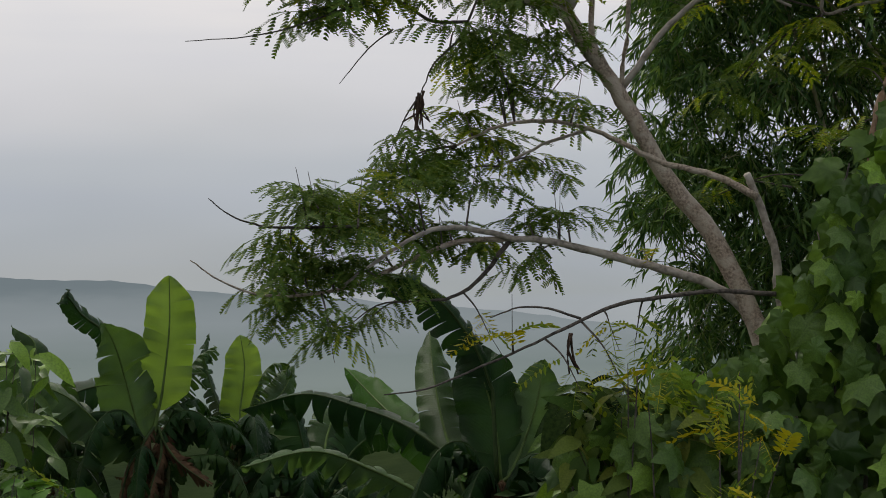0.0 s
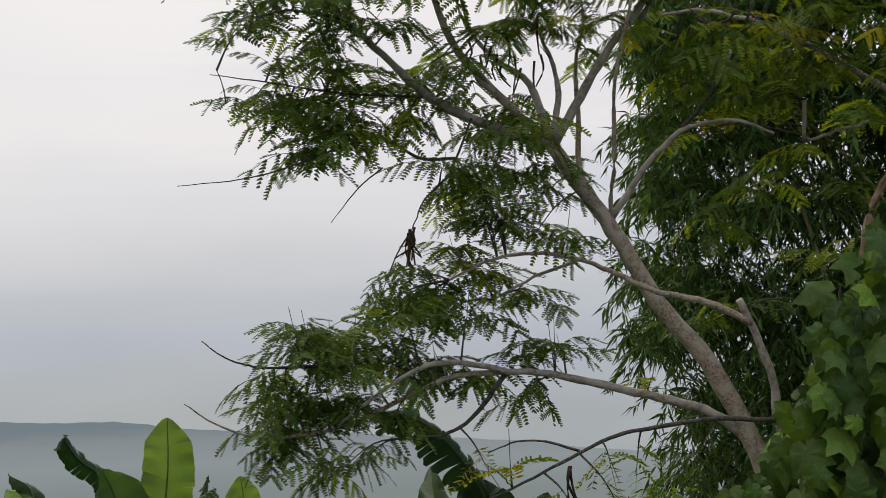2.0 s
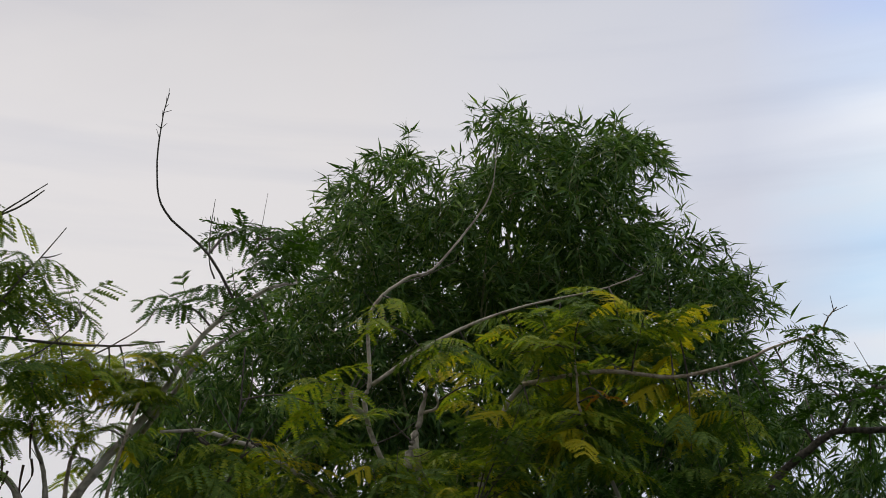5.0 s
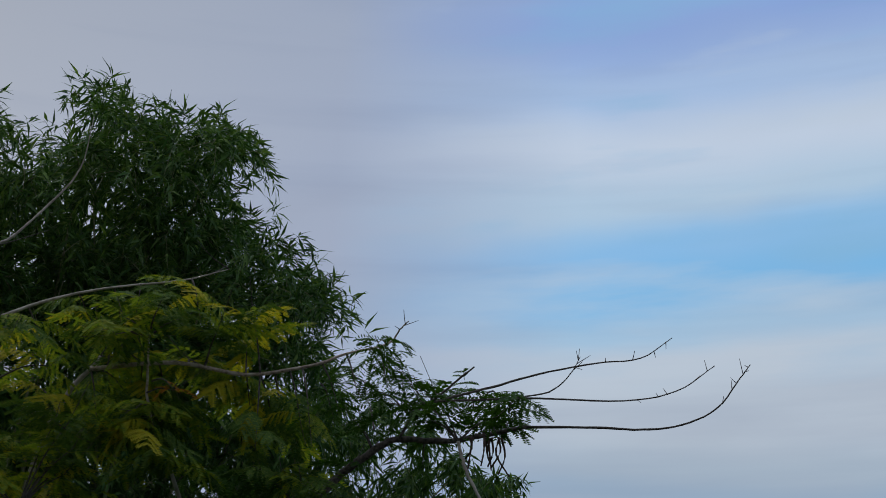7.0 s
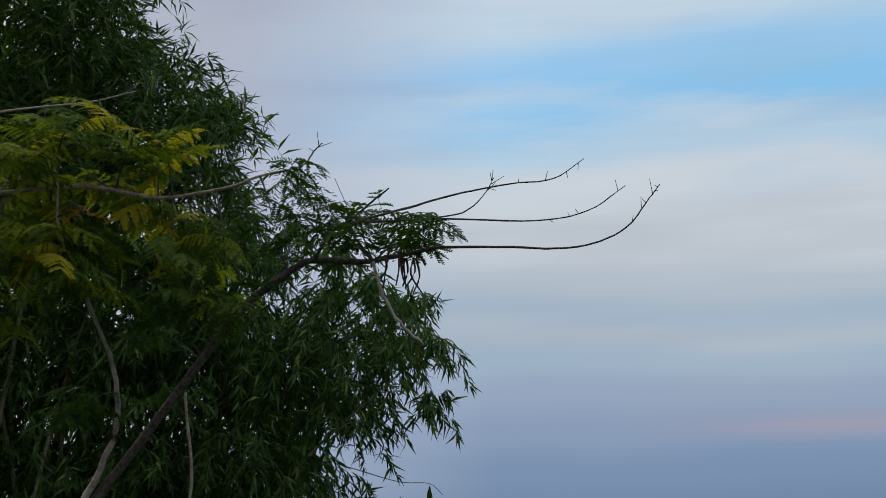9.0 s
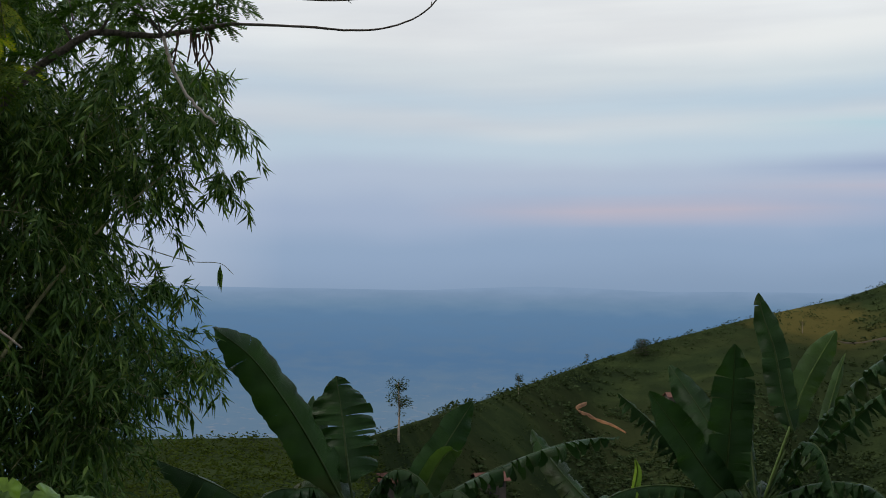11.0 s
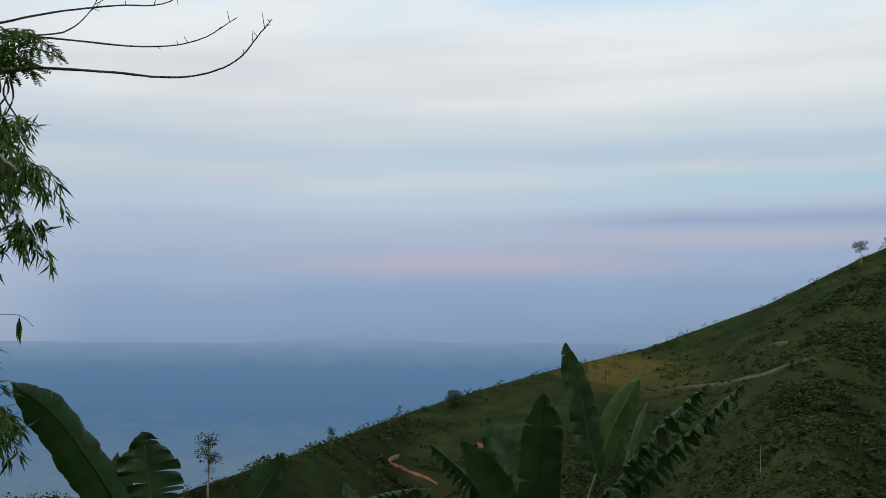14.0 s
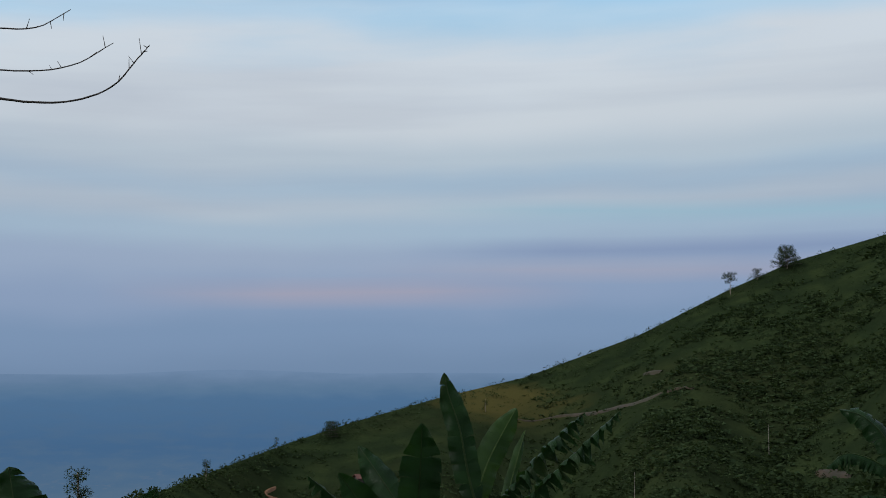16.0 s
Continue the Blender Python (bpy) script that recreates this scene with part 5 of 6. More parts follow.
def banana_blade(line, half, rnd, torn=0.2, fold=0.5, side_dir=None, sag=0.35):
    """A banana leaf round its midrib: two wings, wavy at the margin, split into strips that hang the more the more it is torn."""
    n, cols = 44, 6
    length = sum((b - a).length for a, b in zip(line, line[1:]))
    line = resample(line, n)
    verts, faces, uvs = [], [], []
    down = Vector((0, 0, -1))
    phase = rnd.uniform(0, 6.28)
    for side in (-1, 1):
        i = 0
        lean = rnd.uniform(-0.1, 0.15)
        while i < n:
            if torn > 0.4:
                step = rnd.choice((1, 2, 2, 2, 3, 3))
            elif torn > 0.07:
                step = rnd.choice((2, 3, 4, 6, 9))
            else:
                step = rnd.choice((7, 10, 14, 20))
            j = min(n, i + step)
            hang = abs(rnd.gauss(0, 1)) * (0.03 + 0.80 * torn)
            root = rnd.uniform(0.05, 0.45 - 0.25 * torn) if torn > 0.07 else rnd.uniform(0.3, 0.7)
            shrink = rnd.uniform(0.2, 0.75) * torn if torn > 0.5 else rnd.uniform(0.0, 0.012 + 0.42 * torn * min(1.0, torn * 2.2))
            reach = rnd.uniform(0.96 - 0.22 * torn, 1.04)
            slip = rnd.gauss(0, 0.015 + 0.40 * torn)
            base = len(verts)
            for q in range(i, j + 1):
                s = q / n
                tan = (line[min(q + 1, n)] - line[max(q - 1, 0)]).normalized()
                lat = side_dir - tan * side_dir.dot(tan)
                lat = lat.normalized() if lat.length > 1e-4 else tan.orthogonal().normalized()
                nrm = lat.cross(tan).normalized()
                if nrm.z < 0:
                    nrm = -nrm
                w = half * min(1.0, 0.12 + s * 6.5) ** 0.8 * (1 - 0.30 * max(0.0, (s - 0.45) / 0.55) ** 1.6) * min(1.0, (1.002 - s) / 0.22) ** 0.62
                edge = (q - (i + j) / 2) / max(1, j - i)          # -0.5 .. 0.5 across the strip
                w *= reach * (1 - (0.02 + 0.30 * torn) * abs(edge) - (0.01 + 0.45 * torn * torn) * edge) + rnd.gauss(0, 0.008)
                p = line[q].copy()
                for k in range(cols):
                    u = k / (cols - 1)
                    free = max(0.0, (u - root) / (1 - root))
                    if k:
                        a = fold * (0.35 + 0.75 * u) + hang * free * 1.2
                        out = lat * (side * math.cos(a)) - nrm * math.sin(a)
                        out = (out + down * (sag * u * (0.4 + torn) + hang * free * 0.9) + tan * (0.30 + lean + slip * free)).normalized()
                        p = p + out * (w / (cols - 1))
                    wave = math.sin(q * 0.42 + phase + side) * 0.7 + math.sin(q * 1.1 + 3 * phase * side) * 0.55 + math.sin(q * 2.6 + 2 * phase) * 0.3
                    pull = tan * (-(edge * (j - i)) * (length / n) * shrink * free)
                    verts.append(p + nrm * (0.15 * half * u ** 1.4 * wave) + pull)
                    uvs.append((s * length, 0.5 + 0.5 * side * u))
            for q in range(j - i):
                for k in range(cols - 1):
                    o = base + q * cols + k
                    faces.append((o, o + 1, o + cols + 1, o + cols))
            i = j
    return verts, faces, uvs


def banana_leaf(plant, pts, d0, d1, half, mat, torn, fold, rnd, face=None, stalk=None, label="", rib=None):
    """A leaf whose midrib runs through bearings and elevations from stalk end to tip."""
    n = len(pts)
    line = smooth_line([at(a, e, d0 + (d1 - d0) * k / (n - 1)) for k, (a, e) in enumerate(pts)], max(4, int(30 / (n - 1))))
    run = line[-1] - line[0]
    view = (line[len(line) // 2] - EYE).normalized()
    if face is None:
        face = rnd.uniform(-0.35, 0.35)
    side_dir = run.cross(view).normalized()
    side_dir = Matrix.Rotation(face, 3, run.normalized()) @ side_dir
    v, f, uvs = banana_blade(line, half, rnd, torn, fold, side_dir)
    me = mesh_of("leaf", v, f, mat, True)
    layer = me.uv_layers.new(name="leaf")
    for lp in me.loops:
        layer.data[lp.index].uv = uvs[lp.vertex_index]
    leaf = part("leaf", me, plant, label)
    full = ([stalk.lerp(line[0], k / 4) for k in range(4)] if stalk is not None else []) + line
    v, f = tube(full, 0.016 if stalk is not None else 0.014, 0.003, 7)
    part("midrib", mesh_of("midrib", v, f, rib or (M_RIB_D if mat in (M_BANANA_D, M_DRY) else M_RIB), True), leaf, "green midrib")
    return leaf


def banana_plant(az, dist, crown_el, label, leaves, seed, stem=0.09, group="", fill=11, dry=12, tall=1.0):
    """A plant with its false stem from the ground up to the crown, and its leaves."""
    rnd = random.Random(seed)
    crown = at(az, crown_el, dist)
    base = Vector((crown.x, crown.y, height(az, math.hypot(crown.x, crown.y)) - 0.05))
    root = thing("banana_plant", base, label, "banana plant", group)
    line = smooth_line([base, base.lerp(crown, 0.5) + Vector((0.03, 0.02, 0)), crown], 6)
    v, f = tube(line, stem * 1.25, stem * 0.6, 12, 0.08, rnd)
    part("pseudostem", mesh_of("pseudostem", v, f, M_STEM, True), root, "sheathed green and brown stem")
    for sheath in range(3):
        a = rnd.uniform(0, 6.28)
        o = Vector((math.cos(a), math.sin(a), 0)) * stem
        ln = smooth_line([base.lerp(crown, 0.35 + 0.15 * sheath) + o * 0.8, base.lerp(crown, 0.7 + 0.1 * sheath) + o * 1.3, crown + o * 1.5 + Vector((0, 0, 0.08))], 4)
        v, f = tube(ln, 0.035, 0.012, 7)
        part("leaf_sheath", mesh_of("leaf_sheath", v, f, M_STEM, True), root)
    for k in range(fill + dry):
        # older leaves that arch out and hang round the crown, the dry ones close to the stem
        a, dead = rnd.uniform(0, 6.28), k >= fill
        out_ = Vector((math.cos(a), math.sin(a), 0))
        ln = rnd.uniform(0.3, 0.75) if dead else rnd.uniform(0.7, 1.25) * tall
        foot = base.lerp(crown, rnd.uniform(0.72, 1.0) if dead else rnd.uniform(0.80, 0.97))
        rise = 0.05 if dead else rnd.uniform(0.1, 0.5) * ln
        rib = smooth_line([foot, foot + out_ * ln * (0.22 if dead else 0.30) + Vector((0, 0, rise)), foot + out_ * ln * (0.34 if dead else 0.65) + Vector((0, 0, rise * 0.7 - (0.4 * ln if dead else 0))), foot + out_ * ln * (rnd.uniform(0.2, 0.55) if dead else 0.95) + Vector((0, 0, -rnd.uniform(0.15, 0.75) * ln - (0.3 * rnd.random() if dead else 0)))], 6)
        side = out_.cross(Vector((0, 0, 1)))
        v, f, uvs = banana_blade(rib, rnd.uniform(0.05, 0.10) if dead else rnd.uniform(0.13, 0.22), rnd, rnd.uniform(0.6, 1.0), rnd.uniform(0.3, 0.8), side)
        me = mesh_of("leaf", v, f, M_DRY if dead else (M_BANANA_D if rnd.random() < 0.8 or tall > 1 else M_BANANA), True)
        layer = me.uv_layers.new(name="leaf")
        for lp in me.loops:
            layer.data[lp.index].uv = uvs[lp.vertex_index]
        leaf = part("leaf", me, root, "dry brown hanging leaf" if dead else "")
        v, f = tube(rib, 0.009, 0.002, 6)
        part("midrib", mesh_of("midrib", v, f, M_DRY if dead else M_RIB_D, True), leaf)
    for spec in leaves:
        pts, d1, half, mat, torn, fold = spec[:6]
        banana_leaf(root, pts, dist, d1, half, mat, torn, fold, rnd, spec[6] if len(spec) > 6 else None, crown if (line[-1] - at(*pts[0], dist)).length < 1.2 else None, rib=spec[7] if len(spec) > 7 else None)
    return root, rnd


G, Y, D, B, L = M_BANANA, M_BANANA_Y, M_BANANA_D, M_DRY, M_BANANA_L
GROVE = "banana plants below the lookout"
# the grove on the near slope, to the side of the feathery tree
plant, rnd = banana_plant(-13.4, 11.0, -14.6, "tall banana plant with an upright pale young leaf", [
    ([(-13.1, -13.2), (-12.9, -12.2), (-12.6, -9.5), (-12.6, -7.2)], 11.0, 0.235, Y, 0.0, 0.15, 0.0),
    ([(-13.6, -15.8), (-14.0, -14.0), (-14.5, -12.0), (-15.0, -10.3), (-15.5, -9.3)], 10.6, 0.29, L, 0.2, 0.5, 0.25),
    ([(-14.7, -10.5), (-15.5, -9.6), (-16.4, -8.9), (-17.1, -8.0), (-17.4, -8.4)], 10.6, 0.13, D, 0.2, 0.8, 0.3),
    ([(-13.2, -13.8), (-12.2, -12.4), (-11.4, -11.0), (-10.5, -10.4)], 11.6, 0.22, G, 0.75, 0.75, 1.0),
    ([(-13.9, -15.0), (-15.4, -14.0), (-16.9, -12.6), (-18.4, -11.8)], 10.6, 0.28, G, 0.12, 0.5, 0.9)] + [
    ([(-12.8, -14.2), (-11.4, -13.8), (-10.2, -13.8), (-9.2, -14.6)], 11.4, 0.22, D, 0.45, 0.8, 0.4),
    ([(-13.4, -14.4), (-14.2, -12.8), (-15.4, -12.0), (-17.6, -12.8), (-18.4, -15.0)], 11.6, 0.24, D, 0.2, 0.6, 0.6),
    ([(-13.1, -13.9), (-12.8, -14.7), (-12.1, -15.6), (-10.7, -16.6)], 10.6, 0.16, B, 0.95, 0.9, 0.4),
    ([(-13.3, -13.9), (-13.7, -14.5), (-14.1, -15.3), (-14.3, -16.3)], 10.5, 0.15, B, 0.9, 1.0, 0.4),
    ([(-13.0, -14.2), (-13.0, -15.2), (-13.4, -16.4), (-13.8, -17.9)], 10.5, 0.15, B, 0.9, 1.0, 0.4),
    ([(-13.6, -14.8), (-14.4, -15.6), (-14.8, -17.4), (-14.8, -19.5)], 10.7, 0.13, B, 0.6, 1.0, 0.4)], 1, 0.10, GROVE)
plant, rnd = banana_plant(-9.2, 12.0, -14.8, "banana plant with a short square pale leaf", [
    ([(-9.3, -14.2), (-9.4, -13.4), (-9.2, -11.4), (-9.4, -9.9)], 12.0, 0.20, Y, 0.05, 0.35, 0.1),
    ([(-9.0, -14.4), (-8.2, -13.4), (-7.4, -12.4), (-6.9, -11.3)], 12.4, 0.19, G, 0.2, 0.6, 0.3),
    ([(-9.2, -14.0), (-8.4, -11.8), (-7.6, -11.2), (-6.8, -11.8)], 12.2, 0.17, G, 0.75, 0.75, 1.0),
    ([(-9.4, -14.6), (-10.4, -13.0), (-11.0, -11.0), (-10.8, -9.8)], 12.4, 0.12, D, 0.5, 0.7, 0.3),
    ([(-9.0, -14.6), (-7.8, -15.2), (-7.2, -16.6), (-7.0, -18.4)], 11.8, 0.22, D, 0.3, 0.7, 0.5)], 2, 0.09, GROVE)
plant, rnd = banana_plant(2.6, 8.8, -16.6, "banana plant with one long dark arching leaf", [
    ([(2.9, -18.8), (2.8, -16.5), (2.5, -14.2), (1.9, -12.0), (1.1, -10.1)], 8.8, 0.34, D, 0.13, 0.6, 0.05, M_RIB),
    ([(2.3, -12.4), (1.6, -10.7), (0.5, -9.1), (-0.9, -7.8), (-2.3, -7.3), (-3.0, -8.3)], 8.6, 0.25, D, 0.42, 1.0, 0.3),
    ([(3.2, -16.2), (3.8, -14.7), (4.4, -12.7), (4.6, -10.9)], 9.0, 0.20, L, 0.06, 0.3, 0.1),
    ([(2.2, -16.6), (0.4, -15.4), (-1.8, -14.0), (-4.0, -13.2), (-6.5, -12.6), (-9.4, -13.3)], 9.6, 0.30, D, 0.75, 1.1, 0.3)] + [
    ([(2.4, -17.6), (0.3, -17.6), (-2.9, -16.2), (-6.0, -15.2), (-9.5, -15.9)], 8.2, 0.27, L, 0.85, 1.1, 0.25),
    ([(1.1, -17.0), (0.0, -13.9), (-0.5, -11.5), (-0.7, -9.7)], 9.6, 0.19, G, 0.12, 0.5, 0.1),
    ([(4.3, -19.2), (5.3, -19.0), (6.0, -18.7), (6.7, -18.5)], 8.0, 0.07, M_RUST, 0.4, 0.6, 0.6),
    ([(1.4, -16.4), (-1.2, -14.6), (-3.0, -13.0), (-4.6, -11.4)], 10.0, 0.18, M_BANANA_B, 0.08, 0.35, 0.1),
    ([(3.4, -16.6), (5.0, -16.0), (5.8, -14.8), (6.0, -13.6)], 9.4, 0.16, D, 0.3, 0.6, 0.4),
    ([(2.0, -17.0), (0.6, -18.4), (-1.0, -20.0), (-2.0, -22.0)], 8.4, 0.25, D, 0.3, 0.7, 0.6),
    ([(2.8, -17.4), (4.0, -18.6), (5.0, -20.4), (5.4, -22.5)], 8.4, 0.22, D, 0.3, 0.7, 0.5)], 3, 0.11, GROVE)
plant, rnd = banana_plant(-5.6, 11.0, -17.4, "low banana plant with dark shaded leaves", [
    ([(-5.6, -17.0), (-6.4, -15.2), (-7.0, -13.4), (-8.2, -13.6)], 10.8, 0.24, D, 0.3, 0.6, 0.5),
    ([(-5.4, -17.0), (-4.2, -15.2), (-3.0, -14.4), (-1.6, -14.8)], 11.4, 0.24, D, 0.2, 0.6, 0.4),
    ([(-5.6, -16.6), (-5.4, -14.6), (-4.8, -13.0), (-4.2, -12.6)], 11.6, 0.22, G, 0.15, 0.5, 0.2),
    ([(-5.8, -17.4), (-7.6, -17.2), (-9.2, -17.6), (-10.4, -19.0)], 10.6, 0.25, D, 0.75, 0.75, 1.0)], 4, 0.09, GROVE)
plant, rnd = banana_plant(-18.6, 11.4, -15.6, "banana plant with broad drooping leaves", [
    ([(-18.4, -15.0), (-17.6, -13.6), (-17.2, -12.2), (-17.0, -11.6)], 11.2, 0.17, G, 0.1, 0.4, 0.3),
    ([(-18.6, -15.0), (-18.8, -12.4), (-18.4, -10.2), (-19.4, -9.3)], 11.6, 0.22, G, 0.2, 0.6, 0.5),
    ([(-18.4, -15.4), (-17.4, -15.2), (-16.8, -16.2), (-16.6, -18.0)], 11.0, 0.24, G, 0.15, 0.5, 0.3),
    ([(-18.8, -15.2), (-20.4, -13.6), (-21.8, -13.4), (-23.4, -14.6)], 11.4, 0.24, G, 0.2, 0.6, 0.5),
    ([(-18.6, -15.6), (-19.4, -17.0), (-19.6, -19.0), (-19.4, -21.0)], 10.8, 0.22, D, 0.2, 0.6, 0.5)], 5, 0.1, GROVE)

# the plants on the other side of the bamboo, above the gully
FAR_GROVE = "banana plants above the gully"
plant, rnd = banana_plant(52.6, 12.5, -10.6, "banana plant with two tall broad dark leaves", [
    ([(51.8, -9.4), (50.5, -7.1), (49.2, -5.1), (47.7, -3.2), (46.0, -1.9)], 12.0, 0.28, D, 0.07, 0.5, 0.4),
    ([(52.3, -8.9), (52.1, -7.4), (51.9, -5.8), (51.6, -4.1)], 12.8, 0.36, D, 0.16, 0.35, 0.0),
    ([(52.4, -10.2), (51.4, -8.4), (50.8, -6.4), (50.6, -5.0)], 13.2, 0.20, D, 0.06, 0.4, 0.5),
    ([(52.8, -10.2), (54.0, -8.6), (55.0, -8.6), (55.8, -10.2)], 12.0, 0.24, D, 0.75, 0.75, 1.0),
    ([(52.4, -10.4), (50.8, -9.4), (49.0, -9.2), (47.2, -10.4)], 12.0, 0.26, D, 0.75, 0.75, 1.0),
    ([(52.2, -10.6), (50.2, -11.0), (46.4, -9.0), (43.2, -7.6)], 11.4, 0.25, D, 0.25, 0.7, 0.9),
    ([(52.8, -10.6), (53.6, -11.8), (54.2, -14.0), (54.4, -16.5)], 12.2, 0.24, D, 0.5, 0.9, 0.5)], 6, 0.1, FAR_GROVE, 16, 6, 1.15)
plant, rnd = banana_plant(55.0, 13.0, -10.8, "banana plant with a pointed pale-ribbed leaf", [
    ([(54.8, -10.4), (55.2, -9.4), (56.6, -7.3), (57.9, -5.2)], 13.2, 0.20, D, 0.03, 0.4, 0.2),
    ([(55.2, -10.4), (56.0, -8.6), (56.8, -7.5), (57.4, -7.5)], 12.8, 0.16, G, 0.06, 0.5, 0.2),
    ([(55.2, -10.6), (57.0, -9.2), (60.2, -7.7), (62.6, -6.9), (64.6, -6.7)], 13.4, 0.23, D, 0.75, 0.75, 1.0),
    ([(55.4, -10.8), (57.4, -10.0), (59.4, -10.2), (61.4, -11.6)], 12.6, 0.25, D, 0.75, 0.75, 1.0),
    ([(55.0, -11.0), (54.0, -12.6), (53.4, -15.0), (53.2, -17.0)], 12.6, 0.22, D, 0.4, 0.8, 0.5)], 7, 0.09, FAR_GROVE, 16, 6, 1.15)
plant, rnd = banana_plant(70.8, 13.0, -9.6, "large ragged banana plant with many upright wind-torn leaves", [
    ([(72.2, -6.2), (71.8, -4.7), (71.4, -2.6), (70.9, -1.1), (70.7, -0.1)], 13.0, 0.16, D, 0.18, 0.4, 0.1),
    ([(72.0, -6.2), (72.3, -5.2), (72.9, -3.7), (74.0, -1.7)], 13.2, 0.17, G, 0.05, 0.5, 0.2),
    ([(72.5, -7.2), (73.9, -5.2), (75.3, -3.6), (77.1, -1.9)], 13.4, 0.28, D, 0.95, 0.9, 0.5),
    ([(72.9, -7.4), (74.9, -5.4), (76.8, -3.6), (78.7, -1.8)], 13.0, 0.24, D, 0.95, 0.9, 0.5),
    ([(69.3, -9.3), (69.4, -7.3), (69.6, -4.7), (69.7, -2.4)], 12.6, 0.25, D, 0.15, 0.3, 0.1),
    ([(69.6, -7.8), (69.2, -7.0), (68.0, -5.1), (66.8, -3.4)], 13.4, 0.19, D, 0.12, 0.4, 0.2),
    ([(68.2, -8.0), (67.1, -7.1), (65.8, -5.8), (64.5, -4.7)], 12.8, 0.20, D, 0.9, 0.9, 0.5)] + [
    ([(69.8, -9.2), (68.9, -8.6), (67.4, -6.6), (65.9, -4.6)], 12.4, 0.20, D, 0.05, 0.35, 0.2),
    ([(72.4, -8.0), (73.3, -6.8), (73.8, -4.8), (74.4, -2.7)], 13.4, 0.09, G, 0.05, 0.8, 0.3),
    ([(70.6, -9.0), (70.4, -7.0), (70.2, -5.0), (70.0, -3.6)], 13.6, 0.20, D, 0.6, 0.8, 0.5),
    ([(71.2, -9.2), (73.2, -8.4), (75.4, -8.4), (77.0, -9.8)], 12.4, 0.22, D, 0.75, 0.75, 1.0),
    ([(70.2, -9.6), (67.6, -8.8), (65.0, -9.0), (62.4, -10.4)], 12.2, 0.22, D, 0.75, 0.75, 1.0),
    ([(71.4, -8.6), (72.6, -6.8), (73.4, -7.0), (74.0, -9.0)], 12.4, 0.2, D, 0.75, 0.75, 1.0),
    ([(70.8, -10.0), (71.6, -11.6), (72.2, -14.0), (72.4, -16.0)], 12.4, 0.2, D, 0.5, 0.9, 0.5)], 8, 0.12, FAR_GROVE, 26, 10, 1.15)
plant, rnd = banana_plant(64.6, 13.6, -11.0, "low banana plant with a bright folded young leaf", [
    ([(64.8, -10.4), (65.2, -9.2), (65.4, -8.2), (65.3, -7.6)], 13.4, 0.07, Y, 0.0, 0.9, 0.2),
    ([(64.4, -10.6), (62.6, -9.0), (61.2, -7.4), (60.6, -6.4)], 14.0, 0.2, D, 0.3, 0.6, 0.4),
    ([(64.8, -10.8), (66.4, -9.8), (68.4, -9.6), (70.0, -10.8)], 13.0, 0.22, D, 0.75, 0.75, 1.0),
    ([(64.4, -10.8), (62.6, -9.9), (60.6, -10.0), (58.8, -11.4)], 13.0, 0.22, D, 0.75, 0.75, 1.0)], 9, 0.08, FAR_GROVE, 16, 6, 1.15)


